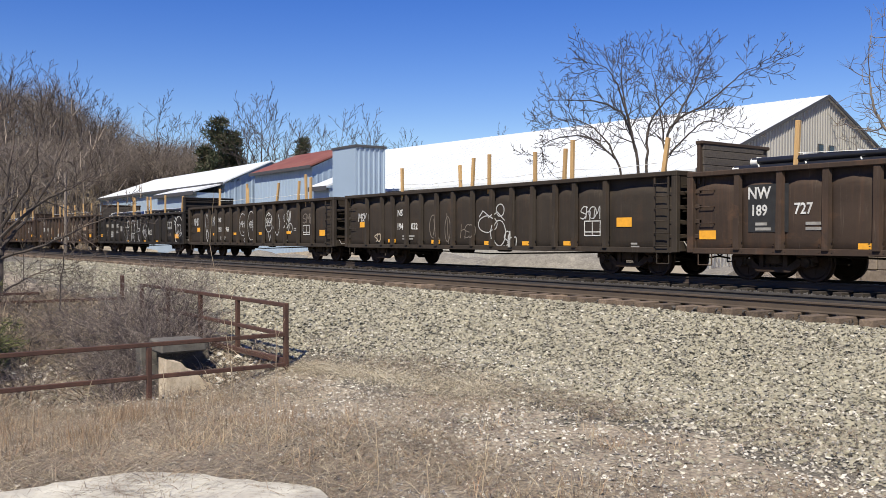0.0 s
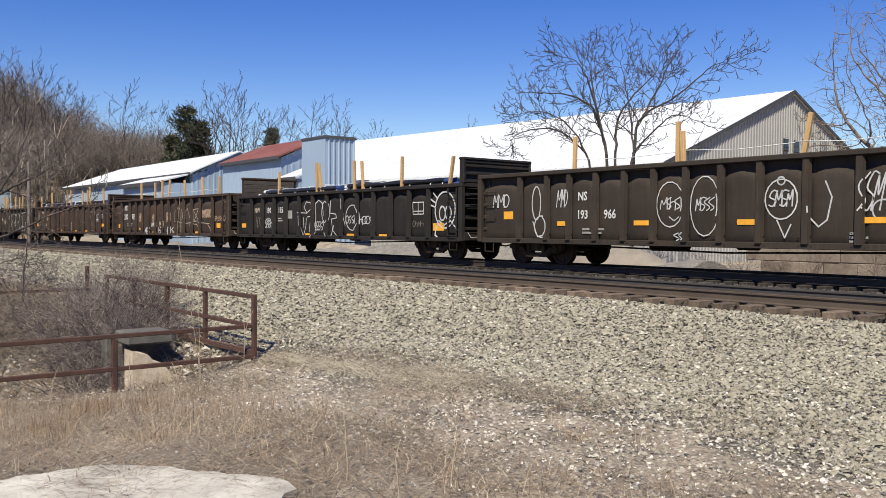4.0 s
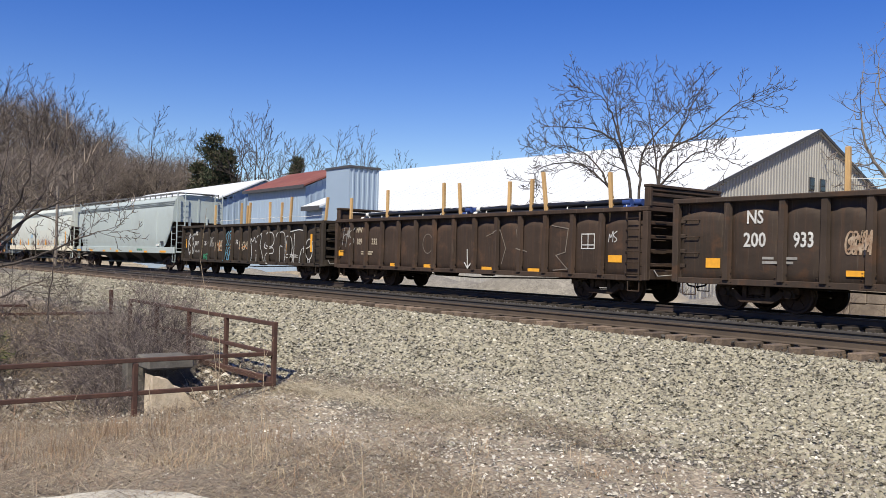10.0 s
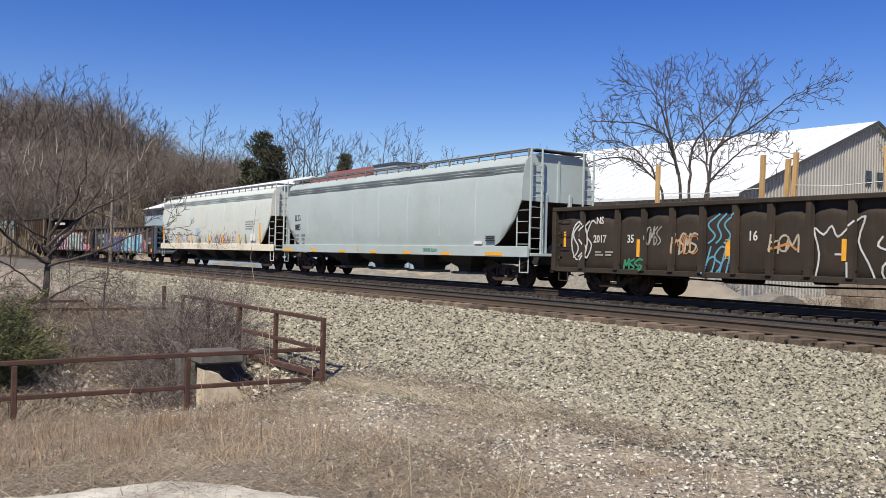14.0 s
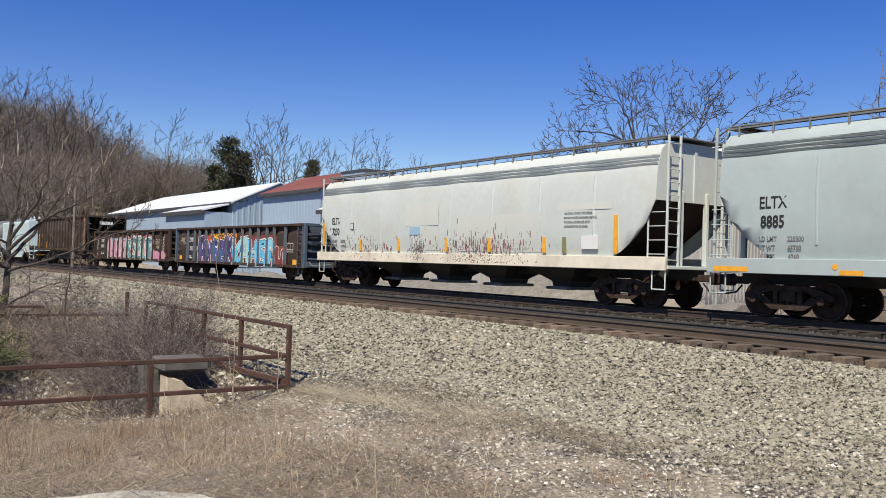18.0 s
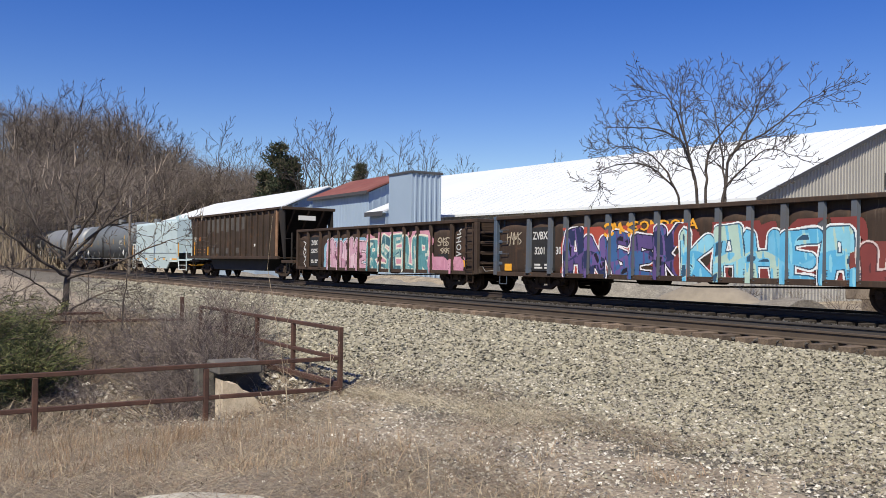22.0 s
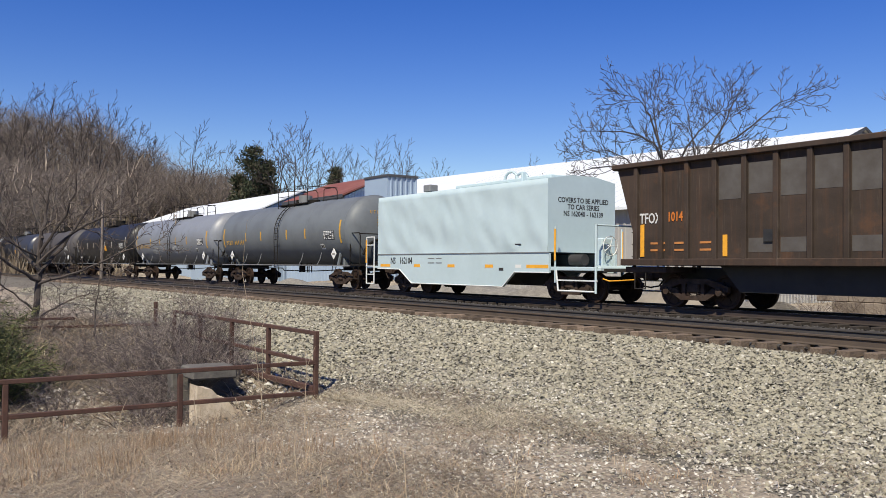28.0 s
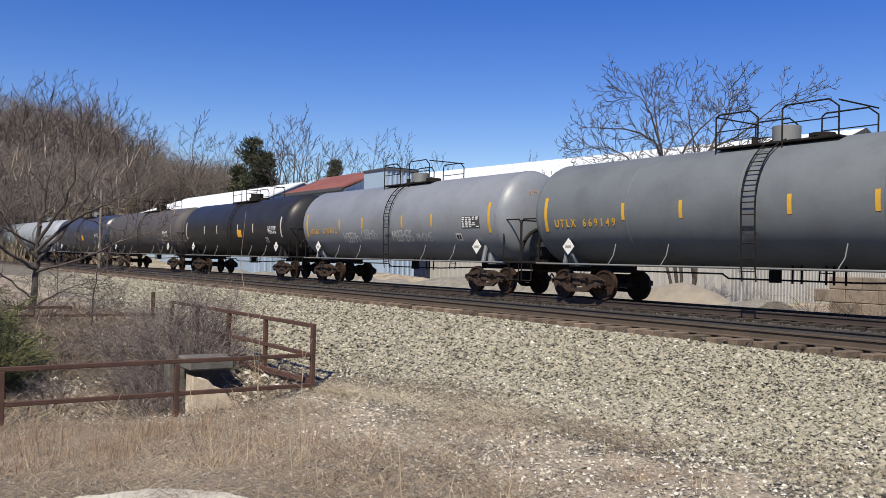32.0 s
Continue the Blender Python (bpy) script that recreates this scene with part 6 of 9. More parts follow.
# ---- tall open hopper ----
def tall_hopper(u_left, u_right):
    car, half = start_car("open_hopper_car", "dark brown tall-sided open hopper car with slanted ends", u_left, u_right)
    a, b, low, top, Y = -8.55, 6.62, 1.28, 4.0, 1.50
    for s in (-1, 1):
        g = Geo()
        y0, y1 = sorted((s * Y, s * (Y - 0.05)))
        g.prism([(a - 0.35, top), (a + 0.55, low), (b - 0.2, low), (b + 0.0, top)], "y", y0, y1)
        part("side", g, M_BROWN, car)
        part("top_chord", Geo().cbox(a - 0.45, b + 0.1, s * (Y + 0.05) - 0.10, s * (Y + 0.05) + 0.10, top - 0.08, top + 0.06, 0.02), M_BROWN, car)
        part("side_sill", Geo().cbox(a - 0.1, b + 0.2, s * (Y + 0.03) - 0.09, s * (Y + 0.03) + 0.09, low - 0.13, low + 0.06, 0.02), M_RUST, car)
        n = 17
        for i in range(n):
            x = a + 0.45 + (b - a - 0.75) * i / (n - 1)
            part("post", Geo().cbox(x - 0.07, x + 0.07, s * (Y + 0.05) - 0.055, s * (Y + 0.05) + 0.055, low + 0.05, top - 0.08, 0.012), M_BROWN, car)
        for i in range(n - 1):
            x0 = a + 0.45 + (b - a - 0.75) * i / (n - 1) + 0.09
            x1 = a + 0.45 + (b - a - 0.75) * (i + 1) / (n - 1) - 0.09
            if s < 0:
                if 2 < i < 11:
                    part("patch", Geo().box(x0, x1, -Y - 0.006, -Y - 0.001, 2.85 if i % 2 else 2.95, 3.72), M_GREYPATCH, car, "faded grey panel")
                if i in (4, 5, 7, 9):
                    part("patch", Geo().box(x0, x1, -Y - 0.006, -Y - 0.001, 1.5, 1.85), M_GREYPATCH, car)
    part("corner_post", Geo().cbox(b - 0.16, b + 0.02, -Y - 0.10, -Y + 0.02, low, top - 0.1, 0.02), M_TANPOST, car, "pale rusted end post")
    # slanted end sheets
    for x0, x1 in ((a - 0.35, a + 1.9), (b + 0.75, b - 1.6)):
        g = Geo()
        g.add([(x0, -Y, top), (x0, Y, top), (x1, Y, low), (x1, -Y, low)], [(0, 1, 2, 3), (3, 2, 1, 0)])
        sh = part("end_sheet", g, M_BLACKCAR, car, "slanted end sheet")
        part("end_chord", Geo().cbox(x0 - 0.1, x0 + 0.1, -Y - 0.1, Y + 0.1, top - 0.1, top + 0.065, 0.02), M_BROWN, car)
        for y in (-0.9, 0.0, 0.9):
            sgn = 1 if x0 > 0 else -1
            part("end_rib", Geo().add([(x0, y - 0.05, top - 0.1), (x0, y + 0.05, top - 0.1), (x1, y + 0.05, low), (x1, y - 0.05, low), (x0 + sgn * 0.12, y - 0.05, top - 0.1), (x0 + sgn * 0.12, y + 0.05, top - 0.1), (x1 + sgn * 0.12, y + 0.05, low), (x1 + sgn * 0.12, y - 0.05, low)], [(4, 5, 6, 7), (0, 4, 7, 3), (1, 2, 6, 5), (0, 1, 5, 4)]), M_BROWN, sh)
    for s in (-1, 1):
        part("end_brace", Geo().add([(b - 0.0, s * Y, top - 0.1), (b + 0.75, s * Y, top - 0.1), (b + 0.95, s * Y, low - 0.1), (b + 0.80, s * Y, low - 0.1), (b + 0.0, s * (Y - 0.08), top - 0.1), (b + 0.75, s * (Y - 0.08), top - 0.1), (b + 0.95, s * (Y - 0.08), low - 0.1), (b + 0.80, s * (Y - 0.08), low - 0.1)],
                                    [(0, 1, 2, 3), (7, 6, 5, 4), (0, 4, 5, 1), (1, 5, 6, 2), (2, 6, 7, 3), (3, 7, 4, 0)]), M_BLACKCAR, car)
        for e in (-1, 1):
            x = e * (half - 0.12)
            part("corner_stanchion", Geo().cbox(x - 0.04, x + 0.04, s * 1.4 - 0.04, s * 1.4 + 0.04, 0.9, 2.6, 0.01), M_BLACKCAR, car)
            part("handrail", Geo().tube([(x, s * 1.4, 2.3), (x - e * 0.9, s * 1.42, 2.3), (x - e * 0.9, s * 1.42, 1.1)], 0.02, 5), M_BLACKCAR, car)
            for k in range(3):
                rung(car, M_BLACKCAR, x + e * 0.02, s * 1.2, 1.4 + k * 0.35, 90 * e)
            part("step", Geo().tube([(x - e * 0.1, s * 1.48, 0.95), (x - e * 0.1, s * 1.48, 0.5), (x - e * 0.5, s * 1.48, 0.5), (x - e * 0.5, s * 1.48, 0.95)], 0.018, 5), M_BLACKCAR, car)
    for e in (-1, 1):
        part("end_platform", Geo().cbox(e * (half - 0.6) - 0.75, e * (half - 0.6) + 0.75, -1.48, 1.48, 0.95, 1.12, 0.02), M_RUST, car)
    part("notice", Geo().box(b + 0.70, b + 0.80, -0.6, 0.4, 3.35, 3.6), M_STRAP, car, "pale notice plate")
    part("hopper_bottom", Geo().prism([(-5.6, low - 0.05), (-4.9, 0.48), (4.0, 0.48), (4.7, low - 0.05)], "y", -1.15, 1.15), M_SLOPE, car)
    part("centre_sill", Geo().cbox(-half + 0.1, half - 0.1, -0.25, 0.25, 0.75, 1.1, 0.02), M_SLOPE, car)
    words("TFOX", 0.40, M_WHITE, car, -8.0, -Y - 0.016, 2.33, stretch=0.75)
    words("1014", 0.36, M_ORANGE2, car, -7.0, -Y - 0.016, 2.36, stretch=0.75)
    for r, (p, q) in enumerate(((1.74, 3), (1.55, 3))):
        for c in range(q):
            part("small_print", Geo().box(-7.6 + c * 0.85, -7.08 + c * 0.85, -Y - 0.012, -Y - 0.005, p, p + 0.055), M_ORANGE, car)
    part("reflector", Geo().box(-7.97, -7.83, -Y - 0.02, -Y - 0.01, 1.4, 2.3), M_YELLOW, car)
    part("reflector", Geo().box(-5.17, -5.03, -Y - 0.02, -Y - 0.01, 1.4, 1.95), M_YELLOW, car)
    part("reflector", Geo().box(0.8, 0.92, -Y - 0.02, -Y - 0.01, 1.4, 1.85), M_YELLOW, car)
    part("patch", Geo().box(3.1, 3.5, -Y - 0.01, -Y - 0.003, 1.9, 2.05), M_STRAP, car)
    part("patch", Geo().box(-3.95, -3.55, -Y - 0.05, -Y - 0.003, 1.75, 2.05), M_BLACKPATCH, car)
    running_gear(car, half, half - 1.95)


M_GREYPATCH = mat("faded_grey_panel_paint", (0.090, 0.083, 0.076), 0.8, 0, (0.055, 0.045, 0.038), 2.0, 0.8, 0.1, 12)
M_TANPOST = mat("tan_rusted_steel", (0.26, 0.15, 0.085), 0.8, 0, (0.16, 0.085, 0.05), 3, 0.7)
M_ORANGE2 = mat("orange_lettering", (0.55, 0.16, 0.02), 0.6)
tall_hopper(-217.45, -200.6)


# ---- coil car ----
def coil_car(u_left, u_right):
    car, half = start_car("coil_car", "pale green-grey covered coil steel car", u_left, u_right)
    x0, x1, Y = -6.62, 4.2, 1.50
    n = 70
    up = [1.57 + 2.37 * k / 12 for k in range(13)]
    prof = [(-Y, z) for z in up] + [(-0.55, 4.10), (0.55, 4.10)] + [(Y, z) for z in up[::-1]]
    rnd = random.Random(6)
    rings = []
    for i in range(n + 1):
        x = x0 + (x1 - x0) * i / n
        ring = []
        for k, (y, z) in enumerate(prof):
            d = 0.030 * noise.noise((x * 0.9 + z * 0.8, z * 0.7, 2)) * 2 + 0.018 * noise.noise((x * 2.2 + z * 1.6, z * 1.3, 7)) * 2
            edge = 0 if k in (0, 12, 15, len(prof) - 1) or i in (0, n) else 1
            ring.append((x, y + (d * edge if abs(y) > 1.2 else 0), z))
        rings.append(ring)
    g = Geo().skin(rings, closed=False)
    cover = part("cover", g, M_COIL, car, "dented removable steel cover")
    for x in (x0, x1):
        part("cover_end", Geo().prism([(y, z) for y, z in prof], "x", x - 0.012, x + 0.012), M_COIL, cover)
    part("ridge_cap", Geo().cbox(-2.4, 3.2, -0.5, 0.5, 4.09, 4.22, 0.03), M_COIL, cover)
    for y in (-0.25, 0.25):
        lift = Geo()
        pts = [(0.75 + 0.36 * math.cos(a), y, 4.22 + 0.30 * math.sin(a)) for a in [k * math.pi / 8 for k in range(9)]]
        lift.tube(pts, 0.05, 6)
        part("lifting_loop", lift, M_COIL, cover)
    part("lifting_lug", Geo().cbox(-4.4, -3.9, -0.7, -0.3, 4.1, 4.38, 0.03), M_STEELGREY, cover)
    part("lifting_lug", Geo().cbox(2.2, 2.3, -1.0, -0.8, 4.0, 4.35, 0.02), M_COIL, cover)
    for s in (-1, 1):
        y0, y1 = sorted((s * (Y + 0.015), s * (Y - 0.06)))
        g = Geo().prism([(x0 + 0.02, 1.54), (x0 + 0.02, 0.96), (-4.85, 0.94), (-3.92, 0.40), (1.92, 0.40), (2.55, 0.90), (x1 + 0.1, 0.90), (x1 + 0.1, 1.54)], "y", y0, y1)
        part("side_sill", g, M_COIL, car, "pale deep side sill")
        part("sill_lip", Geo().tube([(x0 + 0.02, s * (Y + 0.02), 0.97), (-4.85, s * (Y + 0.02), 0.95), (-3.92, s * (Y + 0.02), 0.41), (1.92, s * (Y + 0.02), 0.41), (2.55, s * (Y + 0.02), 0.91), (x1 + 0.1, s * (Y + 0.02), 0.91)], 0.02, 5), M_HOPPERTOP, car)
        part("cover_rail", Geo().box(x0, x1 + 0.1, s * (Y + 0.02) - 0.015, s * (Y + 0.02) + 0.015, 1.54, 1.575), M_STEELGREY, car)
    part("deck", Geo().box(-half + 0.1, half - 0.1, -1.3, 1.3, 0.95, 1.05), M_SLOPE, car)
    part("trough", Geo().prism([(-1.3, 1.0), (-0.4, 0.45), (0.4, 0.45), (1.3, 1.0)], "x", -3.8, 1.8), M_SLOPE, car)
    # crew end: platform, handrails, brake wheel
    xe = half - 0.15
    part("end_platform", Geo().cbox(x1 + 0.1, xe, -1.45, 1.45, 0.98, 1.10, 0.015), M_COIL, car)
    for s in (-1, 1):
        part("handrail", Geo().tube([(x1 + 0.35, s * 1.48, 0.6), (x1 + 0.35, s * 1.48, 2.38)], 0.03, 6), M_COIL, car)
        part("handrail", Geo().tube([(xe - 0.15, s * 1.48, 0.3), (xe - 0.15, s * 1.48, 2.38)], 0.04, 6), M_COIL, car)
        part("grab_stripe", Geo().cyl((x1 + 0.36, s * 1.50, 1.3), (x1 + 0.36, s * 1.50, 2.3), 0.034, 6), M_YELLOW, car)
        part("step", Geo().tube([(x1 + 0.4, s * 1.48, 1.0), (x1 + 0.5, s * 1.48, 0.35), (xe - 0.15, s * 1.48, 0.35), (xe - 0.15, s * 1.48, 1.0)], 0.03, 6), M_HOPPERTOP, car)
        part("step", Geo().box(x1 + 0.5, xe - 0.1, s * 1.48 - 0.03, s * 1.48 + 0.03, 0.66, 0.70), M_HOPPERTOP, car)
        part("handrail", Geo().tube([(-half - 0.95, s * 1.48, 0.32), (-half - 0.95, s * 1.48, 2.30), (-half - 0.30, s * 1.48, 2.30), (-half - 0.30, s * 1.48, 0.32), (-half - 0.95, s * 1.48, 0.32)], 0.032, 6), M_HOPPERTOP, car)
        part("grab_stripe", Geo().cyl((-half - 0.95, s * 1.50, 1.2), (-half - 0.95, s * 1.50, 2.2), 0.034, 6), M_YELLOW, car)
        for z in (0.70, 1.05, 1.95):
            part("step", Geo().box(-half - 0.95, -half - 0.30, s * 1.48 - 0.03, s * 1.48 + 0.03, z, z + 0.04), M_HOPPERTOP, car)
        part("end_platform", Geo().cbox(-half - 0.95, x0, s * 0.75 - 0.72, s * 0.75 + 0.72, 0.98, 1.08, 0.015), M_COIL, car)
    part("handrail", Geo().tube([(xe - 0.15, -1.48, 2.36), (xe - 0.15, 1.48, 2.36)], 0.03, 6), M_COIL, car)
    part("handrail", Geo().tube([(xe - 0.15, -1.48, 1.1), (xe - 0.15, 1.48, 1.1)], 0.05, 6), M_COIL, car)
    part("brake_wheel", wheel_geo(xe - 0.28, -0.75, 1.75, 0.30), M_HOPPERTOP, car)
    part("brake_stand", Geo().cbox(xe - 0.75, xe - 0.45, -0.95, -0.5, 1.1, 2.0, 0.04), M_COIL, car)
    part("brake_cylinder", Geo().cyl((x1 + 0.5, -0.9, 1.32), (x1 + 1.1, -0.9, 1.32), 0.18, 12), M_SLOPE, car)
    part("uncoupling_lever", Geo().tube([(xe, -1.35, 0.75), (xe + 0.15, -1.2, 0.68), (xe + 0.2, -0.2, 0.72)], 0.022, 6), M_YELLOW, car)
    Yf = -Y - 0.018
    words("NS", 0.36, M_BLACKPAINT, car, -5.55, Yf, 1.18, stretch=0.9)
    words("162104", 0.36, M_BLACKPAINT, car, -4.85, Yf, 1.18, stretch=0.9)
    for r in range(2):
        part("small_print", Geo().box(-2.75, -2.3, Yf, Yf + 0.008, 1.36 - r * 0.17, 1.40 - r * 0.17), M_STEELGREY, car)
        part("small_print", Geo().box(-2.2, -1.8, Yf, Yf + 0.008, 1.36 - r * 0.17, 1.40 - r * 0.17), M_STEELGREY, car)
    for x, w in ((-5.97, 0.8), (-3.53, 0.46), (-1.18, 0.46), (1.14, 0.46), (3.72, 1.1)):
        part("reflector", Geo().box(x - w / 2, x + w / 2, Yf, Yf + 0.008, 1.05, 1.16), M_YELLOW, car)
    part("patch", Geo().box(1.7, 1.95, Yf, Yf + 0.008, 0.95, 1.05), M_SLOPE, car)
    part("patch", Geo().box(2.6, 2.9, Yf, Yf + 0.008, 1.05, 1.16), M_STRAP, car)
    part("small_print", Geo().box(2.2, 2.9, -Y - 0.03, -Y - 0.025, 1.82, 1.86), M_BLACKPAINT, car)
    for t, z in (("COVERS TO BE APPLIED", 3.20), ("TO CAR SERIES", 2.98), ("NS 162040 - 162139", 2.76)):
        words(t, 0.235, M_BLACKPAINT, car, x1 + 0.016, 0.05, z, turn=90, align="CENTER", stretch=0.9)
    running_gear(car, half, half - 1.9)


coil_car(-231.85, -218.5)


# ---- tank cars ----
TANK_R, TANK_Z = 1.64, 2.70


def tank(label, u_left, u_right, paint, seed, detail):
    rnd = random.Random(seed)
    car, half = start_car("tank_car", label, u_left, u_right)
    R, zc, n = TANK_R, TANK_Z, 56
    tip = half - 0.45
    stations = [(-tip + 0.72 * (1 - math.cos(a)), math.sin(a)) for a in [k * math.pi / 2 / 9 for k in range(10)]]
    straight = tip - 0.72
    g = Geo()
    st = stations + [(-x, r) for x, r in stations[::-1]]
    g.skin([[(x, R * max(r, 0.001) * math.cos(k * math.tau / n), zc + R * max(r, 0.001) * math.sin(k * math.tau / n)) for k in range(n)] for x, r in st])
    shell = part("shell", g, paint, car)

    def on(x, z, out=0.008):
        c = min(1.0, max(-1.0, (z - zc) / R))
        return (x, -math.sqrt(1 - c * c) * (R + out), zc + c * (R + out) * 1.0)

    def decal(name, x0, x1, z0, z1, material, out=0.008):
        rows = 6
        v = []
        for k in range(rows + 1):
            z = z0 + (z1 - z0) * k / rows
            v += [on(x0, z, out), on(x1, z, out)]
        part(name, Geo().add(v, [(2 * k, 2 * k + 1, 2 * k + 3, 2 * k + 2) for k in range(rows)], True), material, car)

    def seam(x, rr=0.006):
        rings = [[(x + dx, (R + h) * math.cos(k * math.tau / n), zc + (R + h) * math.sin(k * math.tau / n)) for k in range(n)] for dx, h in ((-0.03, 0.0005), (-0.02, rr), (0.02, rr), (0.03, 0.0005))]
        part("weld_seam", Geo().skin(rings), paint, shell)

    for x in (-straight, -straight / 2, 0, straight / 2, straight):
        seam(x)
    mark_mat = detail.get("mark", M_YELLOW)
    for x in (-3.87, -1.78, 1.47, 3.61):
        decal("stripe", x - 0.06, x + 0.06, 2.38, 2.86, mark_mat)
    for x in (-straight + 0.35, straight - 0.35):
        decal("stripe", x - 0.07, x + 0.07, 2.1, 3.15, mark_mat)
    # lettering lies on the curved shell, letter by letter
    def letters(text, x, z, size, material):
        for i, ch in enumerate(text):
            if ch == " ":
                continue
            p = on(x + i * size * 0.72, z + size * 0.35, 0.012)
            slope = math.degrees(math.asin((z + size * 0.35 - zc) / R))
            o = words(ch, size, material, car, 0, 0, 0, align="CENTER", stretch=0.85)
            o.data.transform(pose(p[0], p[1], p[2], -slope) @ Matrix.Translation((0, 0, -size * 0.35)))
    if detail.get("name"):
        letters(detail["name"], -straight + 0.85, 2.22, 0.34, mark_mat if not detail.get("white") else M_WHITE)
    decal("data_panel", 5.55, 6.65, 2.28, 2.70, M_TANKLABELBASE, 0.006)
    for r in range(6):
        for c in range(5):
            if rnd.random() < 0.85:
                decal("small_print", 5.60 + c * 0.21, 5.60 + c * 0.21 + rnd.uniform(0.09, 0.17), 2.31 + r * 0.065, 2.352 + r * 0.065, M_STRAP, 0.012)
    decal("data_panel", 5.08, 5.43, 1.85, 2.1, M_STRAP, 0.006)
    decal("data_panel", 5.12, 5.25, 1.89, 2.06, M_BLACKPAINT, 0.010)
    decal("data_panel", 5.28, 5.39, 1.89, 2.06, M_BLACKPAINT, 0.010)
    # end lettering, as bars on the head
    def head_x(y, z):
        return tip - 0.72 * (1 - math.sqrt(max(0.0, 1 - (y * y + (z - zc) ** 2) / R ** 2)))

    for i, ch in enumerate(detail.get("name", "")[:4]):
        y = -0.55 + i * 0.17
        o = words(ch, 0.20, mark_mat, car, 0, 0, 0, align="CENTER", stretch=0.85)
        o.data.transform(pose(head_x(y, 3.5) + 0.012, y, 3.45, 0, 0, 90))
    part("small_print", Geo().box(head_x(0.3, 3.5), head_x(0.3, 3.5) + 0.012, 0.15, 0.55, 3.47, 3.56), mark_mat, car)
    for k in range(4):
        z = 3.28 - k * 0.12
        x = head_x(-0.25, z)
        part("small_print", Geo().box(x, x + 0.012, -0.30, -0.02 + 0.1 * (k % 2), z, z + 0.022), mark_mat, car)
    if detail.get("placard"):
        decal("placard", 1.35, 1.95, 2.15, 2.55, M_YELLOW)
    if detail.get("scrawl"):
        for lines, w in ((scrawl(rnd, -3.6, 1.82, 1.3, 0.4, 6), 0.05), (scrawl(rnd, -1.9, 1.95, 1.2, 0.38, 6), 0.03), (scrawl(rnd, 0.6, 1.85, 1.5, 0.42, 6), 0.05), (scrawl(rnd, 2.4, 1.85, 1.1, 0.3, 5), 0.025)):
            g = Geo()
            for pts in lines:
                for (xa, za), (xb, zb) in zip(pts, pts[1:]):
                    d = math.hypot(xb - xa, zb - za) + 1e-6
                    nx, nz = -(zb - za) / d * w / 2, (xb - xa) / d * w / 2
                    g.add([on(xa + nx, za + nz), on(xa - nx, za - nz), on(xb - nx, zb - nz), on(xb + nx, zb + nz)], [(0, 1, 2, 3)])
            part("graffiti", g, M_LINE, car)
    # stub sills, saddles, walk rails
    for s in (-1, 1):
        part("stub_sill", Geo().cbox(s * (half - 1.9) - 1.75, s * (half - 1.9) + 1.75, -0.3, 0.3, 0.85, 1.30, 0.02), M_UNDER, car)
        part("saddle", Geo().cbox(s * (half - 2.15) - 0.11, s * (half - 2.15) + 0.11, -1.1, 1.1, 1.0, 1.7, 0.03), paint, car)
        part("end_platform", Geo().cbox(s * (half - 0.45) - 0.45, s * (half - 0.45) + 0.45, -1.42, 1.42, 1.06, 1.14, 0.015), M_UNDER, car)
        for y in (-1, 1):
            part("saddle_brace", Geo().cbox(-0.06, 0.06, -0.05, 0.05, 0, 0.75, 0.01), paint, car, m=pose(s * (half - 2.15), y * 1.35, 1.1, y * 12, 0, 0))
            h = Geo().tube([(s * (half - 0.95), y * 1.40, 1.1), (s * (half - 0.95), y * 1.40, 2.40), (s * (half - 0.83), y * 1.40, 2.54), (s * (half - 0.15), y * 1.40, 2.54), (s * (half - 0.05), y * 1.40, 2.42), (s * (half - 0.05), y * 1.40, 1.1)], 0.024, 6)
            part("handrail", h, M_UNDER, car)
            part("step", Geo().tube([(s * (half - 0.6), y * 1.42, 1.06), (s * (half - 0.6), y * 1.42, 0.5), (s * (half - 0.1), y * 1.42, 0.5), (s * (half - 0.1), y * 1.42, 1.06)], 0.02, 5), M_UNDER, car)
            pl = part("placard_holder", Geo().prism([(0, -0.26), (0.26, 0), (0, 0.26), (-0.26, 0)], "y", -0.01, 0.01), M_STRAP, car, m=pose(s * (half - 2.41), y * 1.46, 1.62))
            part("placard_text", Geo().box(-0.13, 0.13, -0.016, 0.016, -0.04, 0.04), M_DULL, pl)
            part("placard_post", Geo().box(s * (half - 2.41) - 0.015, s * (half - 2.41) + 0.015, y * 1.44 - 0.015, y * 1.44 + 0.015, 1.05, 1.38), M_UNDER, car)
        part("handrail", Geo().tube([(s * (half - 0.05), -1.40, 2.50), (s * (half - 0.05), 1.40, 2.50)], 0.024, 6), M_UNDER, car)
        head = Geo()
        pts = []
        for k in range(13):
            a = math.pi * (0.08 + 0.84 * k / 12)
            pts.append((s * (tip + 0.02), 1.05 * math.cos(a), 1.35 + 0.95 * math.sin(a)))
        head.tube(pts, 0.06, 6)
        part("head_shield_rim", head, M_UNDER, car)
    part("brake_wheel", wheel_geo(half - 0.1, 0.7, 1.85, 0.26), M_UNDER, car)
    part("air_tank", Geo().cyl((-half + 0.2, -0.65, 1.42), (-half + 0.85, -0.65, 1.42), 0.22, 12), M_UNDER, car)
